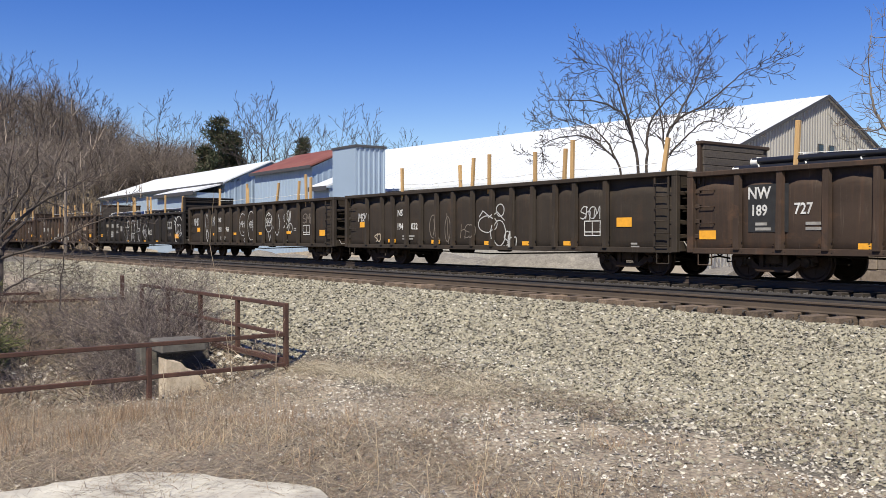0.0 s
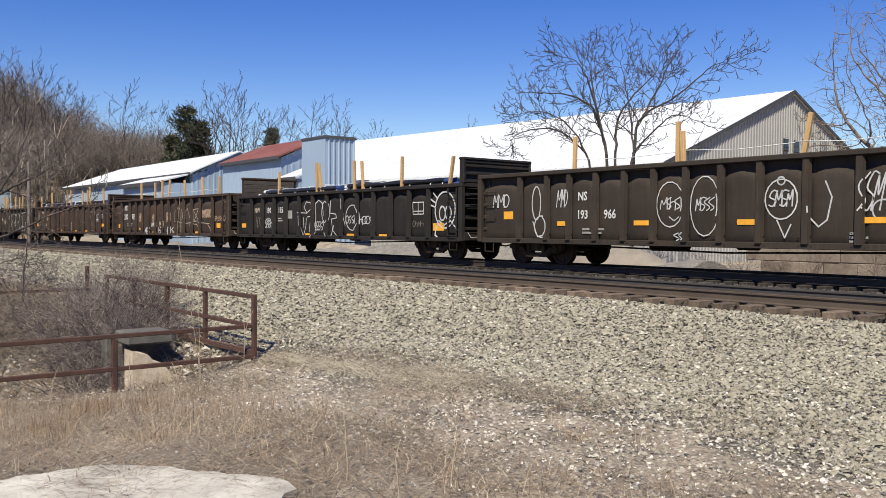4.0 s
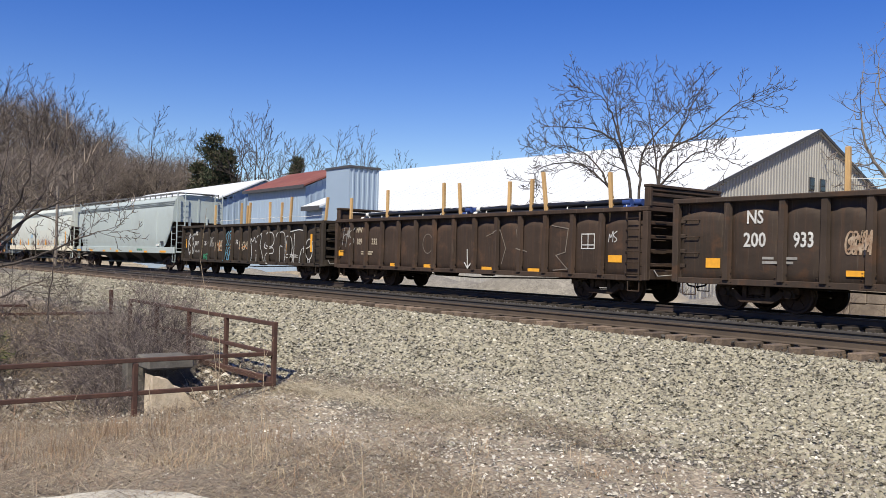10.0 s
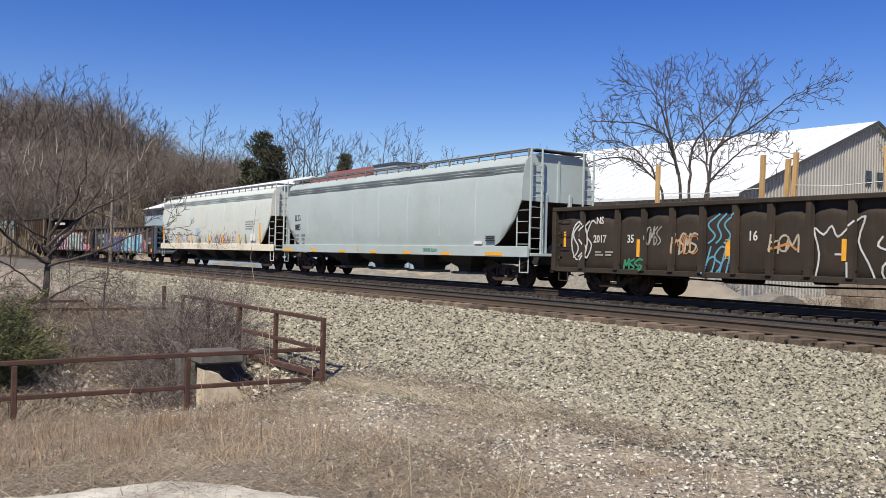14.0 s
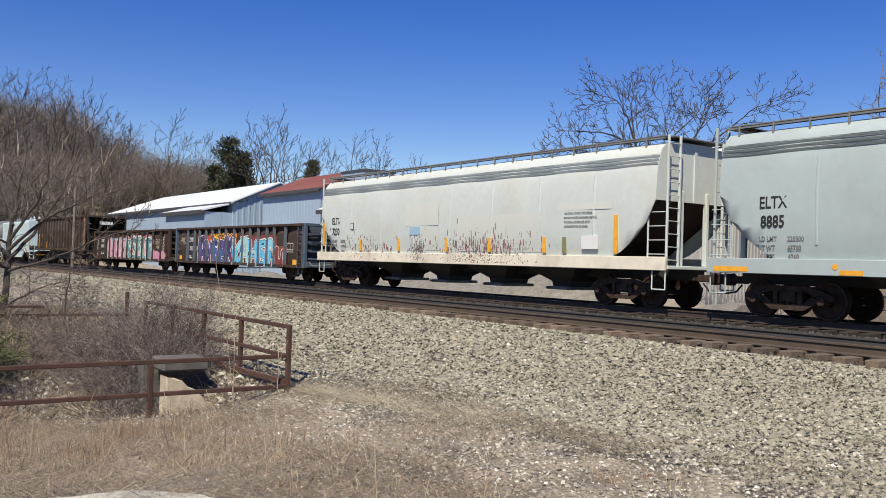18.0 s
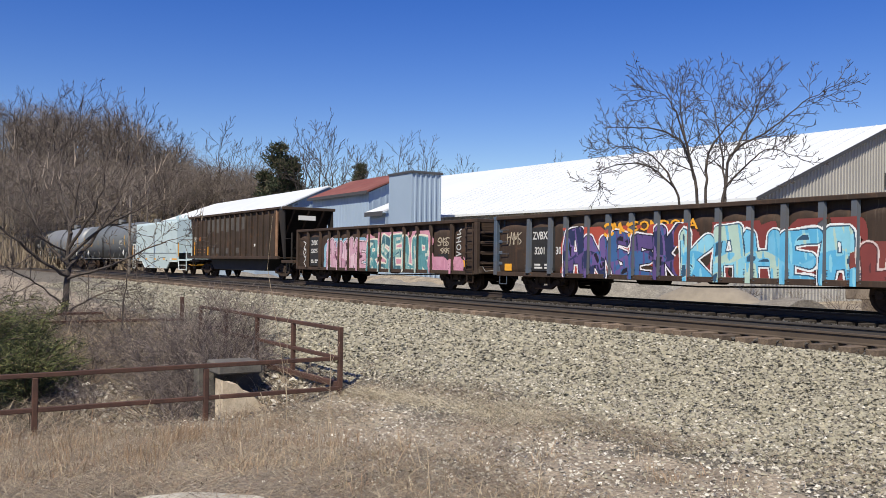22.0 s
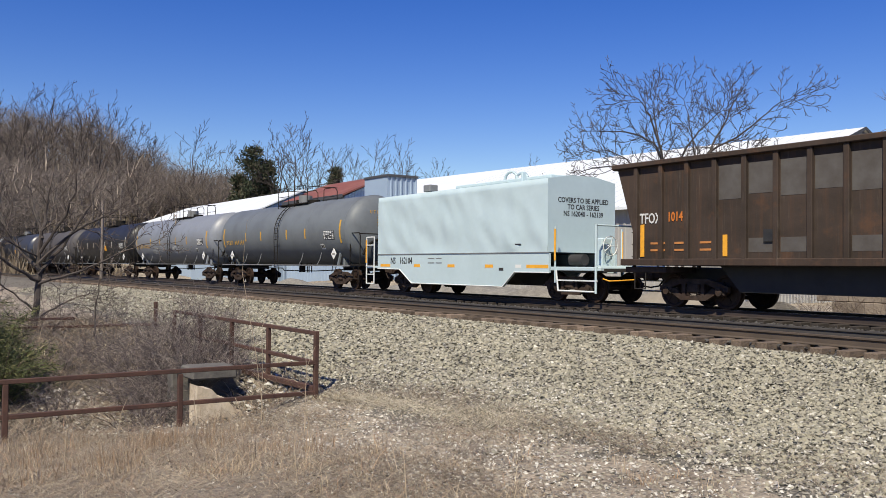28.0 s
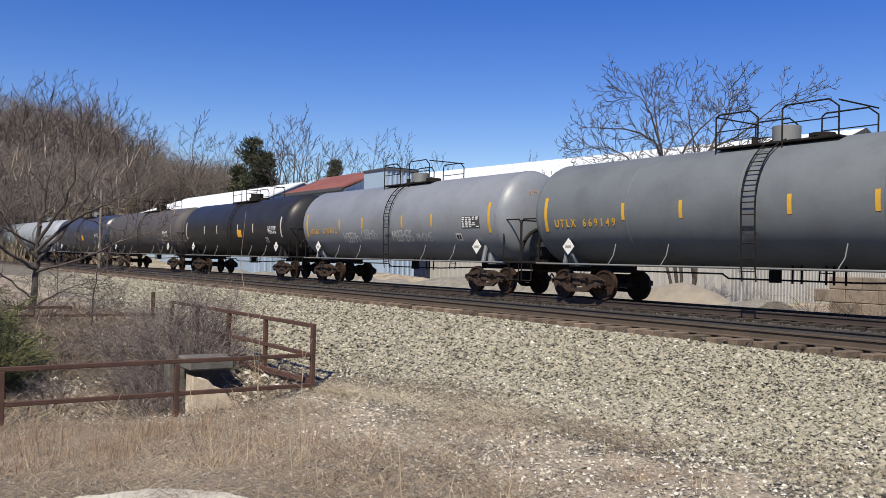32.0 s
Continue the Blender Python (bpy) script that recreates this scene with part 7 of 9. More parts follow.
    for y in (-1, 1):
        part("walk_rail", Geo().cyl((-half + 0.9, y * 1.46, 1.08), (half - 0.9, y * 1.46, 1.08), 0.03, 6), M_STEELGREY if y < 0 else M_UNDER, car)
        for x in (-4.6, -2.6, 2.6, 4.6):
            part("rail_bracket", Geo().tube([(x, y * 1.46, 1.08), (x + 0.12, y * 1.36, 1.36), (x + 0.15, y * 1.22, 1.98)], 0.02, 5), M_STEELGREY if y < 0 else M_UNDER, car)
    # bottom outlet, brake pipes
    part("outlet_valve", Geo().cyl((0, 0, 1.45), (0, 0, 0.72), 0.16, 10), M_UNDER, car)
    part("brake_pipe", Geo().tube([(-half + 2.4, -0.5, 0.92), (-1.2, -0.6, 0.92), (-1.0, -0.6, 0.80), (2.8, -0.6, 0.80), (half - 2.4, -0.5, 0.92)], 0.025, 5), M_UNDER, car)
    for x in (0.9, 1.15, 1.8, 2.0, 2.3):
        part("hanger", Geo().box(x - 0.02, x + 0.02, -0.62, -0.58, 0.72, 1.45), M_UNDER, car)
    # top fittings, platform with railing, curved ladder
    px = 0.45
    zt = zc + R
    plat = part("top_platform", Geo().cbox(px - 1.75, px + 1.75, -0.85, -0.35, zt - 0.12, zt - 0.06, 0.01), M_UNDER, car)
    part("platform_board", Geo().cbox(px - 1.75, px + 1.75, 0.35, 0.85, zt - 0.12, zt - 0.06, 0.01), M_UNDER, plat)
    for y in (-0.85, 0.85):
        for a, b in ((px - 1.75, px - 0.45), (px + 0.25, px + 1.75)):
            part("guard_rail", Geo().tube([(a, y, zt - 0.3), (a, y, zt + 0.72), (a + 0.1, y, zt + 0.8), (b - 0.25, y, zt + 0.8), (b, y, zt + 0.6), (b, y, zt - 0.1)], 0.022, 6), M_UNDER, plat)
            part("guard_rail", Geo().tube([(a, y, zt + 0.35), (b, y, zt + 0.35)], 0.016, 5), M_UNDER, plat)
    for x in (px - 1.75, px + 1.75):
        part("guard_rail", Geo().tube([(x, -0.85, zt + 0.75), (x, 0.85, zt + 0.75)], 0.022, 6), M_UNDER, plat)
    part("fittings_housing", Geo().cyl((px - 0.2, 0, zt - 0.1), (px - 0.2, 0, zt + 0.42), 0.36, 16), detail.get("dome", M_STEELGREY), car)
    part("manway", Geo().cyl((px + 0.8, 0, zt - 0.1), (px + 0.8, 0, zt + 0.14), 0.32, 16), M_UNDER, car)
    part("relief_valve", Geo().cyl((px - 1.15, 0, zt - 0.1), (px - 1.15, 0, zt + 0.25), 0.09, 8), M_UNDER, car)
    lx = px - 0.05
    for s in (-1, 1):
        arc = []
        for k in range(9):
            a = radians(72 - k * 9)
            arc.append((0, s * (R + 0.10) * math.cos(a), zc + (R + 0.10) * math.sin(a)))
        arc += [(0, s * (R + 0.10), 2.4), (0, s * (R + 0.06), 1.3), (0, s * (R + 0.0), 0.75)]
        lad = part("ladder", Geo().tube([(lx - 0.2, y, z) for _, y, z in arc], 0.02, 6), M_UNDER, car)
        part("stile", Geo().tube([(lx + 0.2, y, z) for _, y, z in arc], 0.02, 6), M_UNDER, lad)
        for k in range(1, len(arc) - 1):
            part("ladder_rung", Geo().cyl((lx - 0.2, *arc[k][1:]), (lx + 0.2, *arc[k][1:]), 0.015, 5), M_UNDER, lad)
        for z in (2.05, 1.7, 1.0):
            part("ladder_rung", Geo().cyl((lx - 0.2, s * (R + 0.07), z), (lx + 0.2, s * (R + 0.07), z), 0.015, 5), M_UNDER, lad)
    running_gear(car, half, half - 2.42)
    return car, half


M_TANKLIGHT = mat("light_grey_tank_paint", (0.20, 0.215, 0.24), 0.45, 0, (0.16, 0.172, 0.19), 0.8, 0.6, 0.05, 8, (0.10, 0.095, 0.09), 0.7, 0.3, 0.05)
M_TANKLABELBASE = mat("dark_label_base", (0.05, 0.052, 0.055), 0.6)
M_TANKYELLOW = mat("amber_tank_lettering", (0.60, 0.34, 0.03), 0.6, 0, (0.45, 0.25, 0.03), 5, 0.6)
M_TANKPALEMARK = mat("pale_stripe_paint", (0.45, 0.42, 0.36), 0.6)
TANK_MIDDLES = [-242.25, -259.65, -277.15, -294.75, -312.4, -330.0, -347.6, -365.2]
for i, (label, paint, detail) in enumerate([
        ("grey tank car with yellow dashes and lettering", M_TANKGREY, {"name": "UTLX 669149", "mark": M_TANKYELLOW}),
        ("grey tank car with white scrawls on its side", M_TANKLIGHT, {"mark": M_TANKYELLOW, "scrawl": True, "name": "UTLX 670852"}),
        ("black tank car with a yellow placard", M_TANKBLACK, {"mark": M_TANKPALEMARK, "placard": True, "dome": M_UNDER}),
        ("sooty brown-grey tank car", M_TANKBROWN, {"mark": M_FAINT, "dome": M_UNDER}),
        ("dark blue-black tank car", M_TANKBLUE, {"mark": M_FAINT, "placard": True}),
        ("pale grey tank car", M_TANKPALE, {"mark": M_FAINT}),
        ("grey tank car towards the tail", M_TANKGREY, {"mark": M_FAINT}),
        ("dull grey tank car at the tail", M_TANKBROWN, {"mark": M_FAINT})]):
    tank(label, TANK_MIDDLES[i] - 8.72, TANK_MIDDLES[i] + 8.72, paint, 50 + i, detail)


# ---- railings round the culvert ----
def build_railing():
    f = thing("pipe_railing", "rusty angle-iron railing round a culvert", "railing")

    def post(x, y, z0, z1):
        part("post", Geo().cbox(x - 0.038, x + 0.038, y - 0.038, y + 0.038, z0, z1, 0.008), M_FENCE, f)

    def rail(a, b, r=0.033):
        d = Vector(b) - Vector(a)
        m = Matrix.Translation(a) @ d.to_track_quat("X", "Z").to_matrix().to_4x4()
        part("rail", Geo().cbox(0, d.length, -r, r, -r, r, 0.008, m), M_FENCE, f)

    X, Y = -13.33, 6.5
    post(X, Y, -1.35, -0.05)
    for i, x in enumerate((-15.35, -17.25, -19.2, -21.1)):
        post(x, Y, -1.35, -0.10)
    rail((X - 0.03, Y, -0.085), (-21.1, Y, -0.085))
    rail((X - 0.03, Y, -0.58), (-21.1, Y, -0.565))
    for y in (4.21, 1.79, -0.6, -3.0, -5.4):
        post(X, y, -1.75, -0.625)
    rail((X - 0.04, Y, -1.02), (-16.6, Y, -1.05), 0.05)
    rail((X, Y - 0.03, -0.575), (X, -5.4, -0.615))
    rail((X, Y - 0.03, -1.08), (X, -5.4, -1.075))
    # the far side
    g = thing("pipe_railing", "low rusty railing beyond the culvert", "railing")
    for y in (3.0, 4.9, 6.6, 7.5):
        part("post", Geo().cbox(-26.04, -25.96, y - 0.04, y + 0.04, -1.2, -0.72, 0.008), M_FENCE, g)
    part("rail", Geo().cbox(-26.04, -25.96, 2.0, 7.5, -0.76, -0.68, 0.008), M_FENCE, g)
    part("rail", Geo().cbox(-26.04, -25.96, 3.6, 5.2, -0.52, -0.45, 0.008), M_FENCE, g)
    part("post", Geo().cbox(-26.04, -25.96, 7.4, 7.5, -1.2, -0.05, 0.008), M_FENCE, g)


build_railing()


def build_culvert():
    c = thing("culvert", "concrete culvert with a sloping pale wing wall", "culvert")
    part("wing_wall", Geo().prism([(4.74, -2.3), (5.85, -2.3), (5.74, -1.70), (5.60, -1.58), (5.48, -1.40), (5.38, -1.36), (5.22, -1.17), (5.10, -1.14), (4.98, -1.01), (4.88, -1.0), (4.74, -0.94)], "x", -14.5, -14.1), M_WINGWALL, c, "pale tan sunlit wing wall")
    # slab and back wall carry the opening's shade in their colour
    part("deck_slab", Geo().cbox(-15.9, -15.2, 5.02, 5.85, -1.0, -0.78, 0.03), M_CONCDARK, c, "grey deck slab over the opening, coloured dark as if in shade")
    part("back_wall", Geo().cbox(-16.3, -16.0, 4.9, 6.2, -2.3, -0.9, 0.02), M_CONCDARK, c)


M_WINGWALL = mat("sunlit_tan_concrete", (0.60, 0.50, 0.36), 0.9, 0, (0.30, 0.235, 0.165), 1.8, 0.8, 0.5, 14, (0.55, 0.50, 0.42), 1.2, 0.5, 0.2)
build_culvert()


def build_slab():
    """A broken concrete pad with a ragged edge."""
    rnd = random.Random(3)
    outline = [(-7.45, -6), (-7.32, 0.6), (-7.22, 1.2), (-7.2, 2.1), (-6.95, 2.48), (-6.55, 2.72), (-6.0, 3.15), (-5.68, 3.1), (-5.1, 2.5), (-4.0, 1.0), (-3.2, -6)]
    fine = []
    for (x0, y0), (x1, y1) in zip(outline, outline[1:] + outline[:1]):
        n = max(1, int(math.hypot(x1 - x0, y1 - y0) / 0.12))
        for k in range(n):
            t = k / n
            fine.append((x0 + (x1 - x0) * t + rnd.uniform(-0.04, 0.04), y0 + (y1 - y0) * t + rnd.uniform(-0.04, 0.04)))
    s = thing("concrete_slab", "broken pale concrete slab with straw on its edge", "slab")
    part("top", Geo().prism(fine[::-1], "z", -1.25, -0.862), M_CONCRETE, s)


build_slab()


# ---- stones, straw and grass ----
def scatter_mesh(name, verts, faces, material, label, category):
    me = bpy.data.meshes.new(name)
    nv, nf, k = len(verts), len(faces), faces.shape[1]
    me.vertices.add(nv)
    me.vertices.foreach_set("co", verts.astype(np.float32).ravel())
    me.loops.add(nf * k)
    me.loops.foreach_set("vertex_index", faces.astype(np.int32).ravel())
    me.polygons.add(nf)
    me.polygons.foreach_set("loop_start", np.arange(0, nf * k, k, dtype=np.int32))
    me.materials.append(material)
    me.update(calc_edges=True)
    return tagged(new(name, me), label, category, kind="stuff")


LAND_X, LAND_Y = np.arange(-64, 28.1, 0.22), np.arange(-14, 15, 0.22)
LAND_Z = np.array([[rough_z(float(a), float(b)) for b in LAND_Y] for a in LAND_X])


def heights(x, y):
    """The lie of the land, read off a fine grid."""
    i = np.clip((x + 64) / 0.22, 0, len(LAND_X) - 1.001)
    j = np.clip((y + 14) / 0.22, 0, len(LAND_Y) - 1.001)
    a, b = i.astype(int), j.astype(int)
    u, v = i - a, j - b
    return LAND_Z[a, b] * (1 - u) * (1 - v) + LAND_Z[a + 1, b] * u * (1 - v) + LAND_Z[a, b + 1] * (1 - u) * v + LAND_Z[a + 1, b + 1] * u * v


def bend_y(x):
    return BEND * np.minimum(x + 30, 0) ** 2


def stones(rng, x, y, r, z=None):
    n = len(x)
    base = np.array([(1, 0, -0.15), (-1, 0, -0.15), (0, 1, -0.15), (0, -1, -0.15), (0, 0, 1)], float)
    tri = np.array([(0, 2, 4), (2, 1, 4), (1, 3, 4), (3, 0, 4)])
    v = base[None] * rng.uniform(0.7, 1.5, (n, 5, 1)) * np.array([1.0, 1.0, 0.95, 0.95, 0.62])[None, :, None] + rng.uniform(-0.3, 0.3, (n, 5, 3))
    q = rng.normal(size=(n, 4)) * np.array([1.0, 0.28, 0.28, 1.0])
    q /= np.linalg.norm(q, axis=1)[:, None]
    w, a, b, c = q.T
    R = np.stack([np.stack([1 - 2 * (b * b + c * c), 2 * (a * b - c * w), 2 * (a * c + b * w)], -1),
                  np.stack([2 * (a * b + c * w), 1 - 2 * (a * a + c * c), 2 * (b * c - a * w)], -1),
                  np.stack([2 * (a * c - b * w), 2 * (b * c + a * w), 1 - 2 * (a * a + b * b)], -1)], 1)
    v = np.einsum("nij,nkj->nki", R, v) * r[:, None, None]
    v[:, :, 2] *= 0.85
    z = heights(x, y) if z is None else z
    v += np.stack([x, y, z + r * 0.35], -1)[:, None, :]
    f = tri[None] + (np.arange(n) * 5)[:, None, None]
    return v.reshape(-1, 3), f.reshape(-1, 3)


M_STONE = island_mat("crushed_ballast_stone", [(0.094, 0.087, 0.065), (0.216, 0.201, 0.150), (0.300, 0.280, 0.208), (0.262, 0.246, 0.183), (0.356, 0.333, 0.249), (0.319, 0.286, 0.208), (0.272, 0.261, 0.205), (0.243, 0.220, 0.164), (0.329, 0.304, 0.230), (0.291, 0.264, 0.199), (0.562, 0.534, 0.450)])
M_PEBBLE = island_mat("pale_pebble", [(0.16, 0.145, 0.12), (0.30, 0.275, 0.225), (0.62, 0.59, 0.52), (0.36, 0.33, 0.27), (0.24, 0.21, 0.17), (0.75, 0.72, 0.64)])
# fouled ballast, darkened further for shade between the ties and by the train
M_DARKSTONE = island_mat("grimy_shaded_dark_ballast", [(0.035, 0.032, 0.030), (0.06, 0.055, 0.05), (0.09, 0.083, 0.075), (0.05, 0.047, 0.045)])
M_STRAW = island_mat("dead_grass_straw", [(0.20, 0.145, 0.095), (0.40, 0.31, 0.20), (0.52, 0.42, 0.28), (0.26, 0.19, 0.13), (0.14, 0.10, 0.075), (0.42, 0.26, 0.15), (0.55, 0.48, 0.35)])
M_RUSSET = island_mat("russet_dead_grass", [(0.17, 0.11, 0.07), (0.27, 0.18, 0.11), (0.36, 0.26, 0.165), (0.10, 0.07, 0.05)])
M_DRIFT = island_mat("pale_straw", [(0.40, 0.345, 0.25), (0.55, 0.485, 0.36), (0.64, 0.58, 0.45), (0.47, 0.41, 0.30)])
M_LITTER = island_mat("dry_plant_litter", [(0.057, 0.046, 0.038), (0.196, 0.159, 0.118), (0.310, 0.253, 0.172), (0.081, 0.063, 0.051), (0.437, 0.368, 0.253), (0.115, 0.092, 0.081), (0.276, 0.178, 0.109), (0.506, 0.443, 0.328)])


def build_ballast():
    rng = np.random.default_rng(7)
    n = 380000
    x, yy = -1.0 - 60 * rng.random(n) ** 1.6, rng.uniform(5.6, 12.74, n)
    y = yy + bend_y(x)
    d = np.hypot(x, y)
    keep = rng.random(n) < np.clip((10.5 / d) ** 1.0, 0.12, 1.0)
    edge = 6.9 + 0.3 * np.sin(x * 0.9) + np.maximum(0, -x - 20) * 0.05
    keep &= rng.random(n) < np.clip((yy - edge) / 1.1 + 0.3, 0.03, 1)
    # bare hollows with less stone
    hollow = np.sin(x * 0.55 + yy * 1.1) + np.sin(x * 1.3 - yy * 0.8 + 2)
    keep &= rng.random(n) < np.where((hollow > 1.2) & (yy < 8.6), 0.45, 1)
    x, y, yy = x[keep], y[keep], yy[keep]
    r = (0.014 + 0.022 * rng.random(len(x)) ** 1.6) * np.clip(np.hypot(x, y) / 13, 0.95, 1.45)
    v, f = stones(rng, x, y, r)
    scatter_mesh("ballast_stones", v, f, M_STONE, "loose grey crushed ballast stones", "gravel")
    # the same shoulder eastwards, thinner
    n = 30000
    x, y = rng.uniform(-1.0, 26, n), rng.uniform(6.9, 13.1, n)
    v, f = stones(rng, x, y, rng.uniform(0.03, 0.055, n))
    scatter_mesh("ballast_stones", v, f, M_STONE, "loose grey ballast stones further along the line", "gravel")
    # dark stones; their colour also stands in for shade in the gaps
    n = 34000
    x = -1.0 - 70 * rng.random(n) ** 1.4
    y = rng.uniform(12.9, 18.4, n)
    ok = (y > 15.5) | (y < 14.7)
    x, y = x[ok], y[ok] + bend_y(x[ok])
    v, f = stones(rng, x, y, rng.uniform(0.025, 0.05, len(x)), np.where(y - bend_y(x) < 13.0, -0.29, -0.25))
    scatter_mesh("track_stones", v, f, M_DARKSTONE, "stones between the ties and tracks, coloured dark for grime and shade", "gravel")
    n = 95000
    x, y = rng.uniform(-14, -0.8, n) + rng.normal(0, 0.4, n), rng.uniform(1.2, 8.6, n)
    patch = np.sin(x * 1.1 + y * 0.7) + np.sin(y * 2.1 - x * 0.5 + 1)
    dens = np.clip(0.10 + 0.20 * (y - 3.0) * (y > 3.0) + 0.16 * patch - 0.02 * (-x - 7), 0.04, 1.0)
    k = rng.random(n) < dens
    x, y = x[k], y[k]
    v, f = stones(rng, x, y, 0.005 + 0.022 * rng.random(len(x)) ** 2.2)
    scatter_mesh("yard_pebbles", v, f, M_PEBBLE, "scattered pale pebbles on the dirt", "gravel")
    # rubble in the culvert pit
    n = 5200
    x, y = rng.uniform(-21, -13.7, n), rng.uniform(3.2, 6.8, n)
    v, f = stones(rng, x, y, 0.015 + 0.06 * rng.random(n) ** 3)
    scatter_mesh("pit_rubble", v, f, M_PEBBLE, "rubble and stones in the culvert pit", "gravel")


build_ballast()


def blades(rng, x, y, h, w, lean, flat=0.0):
    """Narrow bent blades: two quads each, drawn to a point."""
    n = len(x)
    z = heights(x, y)
    a = rng.uniform(0, math.tau, n)
    t = rng.uniform(0, math.tau, n)
    side = np.stack([np.cos(a), np.sin(a), np.zeros(n)], -1) * w[:, None]
    out = np.stack([np.cos(t), np.sin(t), np.zeros(n)], -1) * (h * lean)[:, None]
    up = np.stack([np.zeros(n), np.zeros(n), h * np.sqrt(np.clip(1 - np.clip(lean, 0, 0.98) ** 2, 0.0004, 1))], -1)
    p0 = np.stack([x, y, z - 0.01 + flat * 0.03], -1)
    p1 = p0 + out * 0.4 + up * 0.6
    p2 = p0 + out + up
    v = np.stack([p0 - side, p0 + side, p1 - side * 0.8, p1 + side * 0.8, p2 - side * 0.25, p2 + side * 0.25], 1)
    f = np.array([(0, 1, 3, 2), (2, 3, 5, 4)])[None] + (np.arange(n) * 6)[:, None, None]
    return v.reshape(-1, 3), f.reshape(-1, 4)


def clumped(rng, n, x0, x1, y0, y1, clumps, spread):
    cx, cy = rng.uniform(x0, x1, clumps), rng.uniform(y0, y1, clumps)
    k = rng.integers(0, clumps, n)
    return cx[k] + rng.normal(0, spread, n), cy[k] + rng.normal(0, spread, n)


def build_grass():
    rng = np.random.default_rng(11)
    # straw lying flat over the yard, in drifts
    n = 150000
    x, y = rng.uniform(-14.5, -1.0, n) + rng.normal(0, 0.4, n), rng.uniform(0.4, 8.0, n) + rng.normal(0, 0.35, n)
    drift = np.sin(x * 1.3 + y) + np.sin(y * 2.3 - x * 0.6)
    p = np.clip(1.0 - (y - 3.2) / 3.4 + 0.36 * drift, 0.06, 1)
    p = np.maximum(p, 0.9 * np.exp(-((y - 6.6 - 0.12 * (x + 13) + 0.35 * np.sin(x * 0.7)) / 0.42) ** 2) * (x < -6))
    k = rng.random(n) < p
    x, y = x[k], y[k]
    v, f = blades(rng, x, y, rng.uniform(0.04, 0.30, len(x)), rng.uniform(0.0014, 0.0036, len(x)), rng.uniform(0.95, 0.999, len(x)), 1.0)
    scatter_mesh("straw_litter", v, f, M_LITTER, "flattened dry straw and plant litter", "litter")
    # pale drift of straw along the foot of the ballast
    n = 5200
    t = rng.random(n)
    x = -13.3 + 5.0 * t ** 1.1 + rng.normal(0, 0.1, n)
    y = 6.60 + 0.28 * np.sin(t * 2.2) + 0.06 * np.sin(t * 9) + rng.normal(0, 0.09 + 0.13 * t, n)
    v, f = blades(rng, x, y, rng.uniform(0.05, 0.26, n), rng.uniform(0.0016, 0.004, n), rng.uniform(0.93, 0.998, n), 1.0)
    scatter_mesh("straw_drift", v, f, M_DRIFT, "pale straw blown along the foot of the ballast", "litter")
    # thin litter over the rest of the yard
    n = 26000
    x, y = rng.normal(-3, 6, n), rng.normal(-0.5, 4.2, n)
    ok = (y < 6.8) & (x > -13)
    x, y = x[ok], y[ok]
    v, f = blades(rng, x, y, rng.uniform(0.08, 0.32, len(x)), rng.uniform(0.003, 0.006, len(x)), rng.uniform(0.95, 0.999, len(x)), 1.0)
    scatter_mesh("straw_litter", v, f, M_LITTER, "thin dry straw scattered over the yard", "litter")
    # fallen twigs and leaf litter in and beyond the pit
    n = 26000
    x, y = rng.uniform(-31, -13.6, n), rng.uniform(-2, 6.9, n)
    v, f = blades(rng, x, y, rng.uniform(0.12, 0.8, n), rng.uniform(0.003, 0.010, n), rng.uniform(0.86, 0.998, n), 1.0)
    scatter_mesh("fallen_twigs", v, f, M_LITTER, "fallen twigs and dead stalks round the culvert", "litter")
    # standing dead grass, thickest between the slab and the front railing
    xs, ys = [], []
    for n, box, cl, sp in ((5200, (-13.2, -7.6, 0.2, 4.2), 60, 0.15), (1700, (-13.0, -6.5, 3.0, 5.2), 34, 0.12), (1500, (-7.5, -3.0, 2.9, 5.0), 50, 0.09), (6000, (-24, -13.6, 0.0, 6.2), 90, 0.2), (900, (-12.5, -3, 4.6, 7.2), 45, 0.06)):
        a, b = clumped(rng, n, *box, cl, sp)
        xs.append(a)
        ys.append(b)
    x, y = np.concatenate(xs), np.concatenate(ys)
    on_slab = (x > -7.8) & (x < -3) & (y < 3.3)
    x, y = x[~on_slab], y[~on_slab]
    h = rng.gamma(2.0, 0.042, len(x)) + 0.03
    v, f = blades(rng, x, y, np.clip(h, 0.04, 0.45), rng.uniform(0.0013, 0.0034, len(x)), np.clip(rng.beta(2.2, 1.3, len(x)), 0.08, 0.97))
    scatter_mesh("dead_grass", v, f, M_STRAW, "short matted dead tan grass in loose tufts", "grass")
    # russet bunches of upright stems
    x, y = clumped(rng, 1900, -13.1, -9.0, 0.8, 4.9, 30, 0.14)
    v, f = blades(rng, x, y, rng.uniform(0.08, 0.34, len(x)), rng.uniform(0.0014, 0.003, len(x)), rng.uniform(0.05, 0.55, len(x)))
    scatter_mesh("russet_grass", v, f, M_RUSSET, "reddish-brown dead grass in upright bunches", "grass")
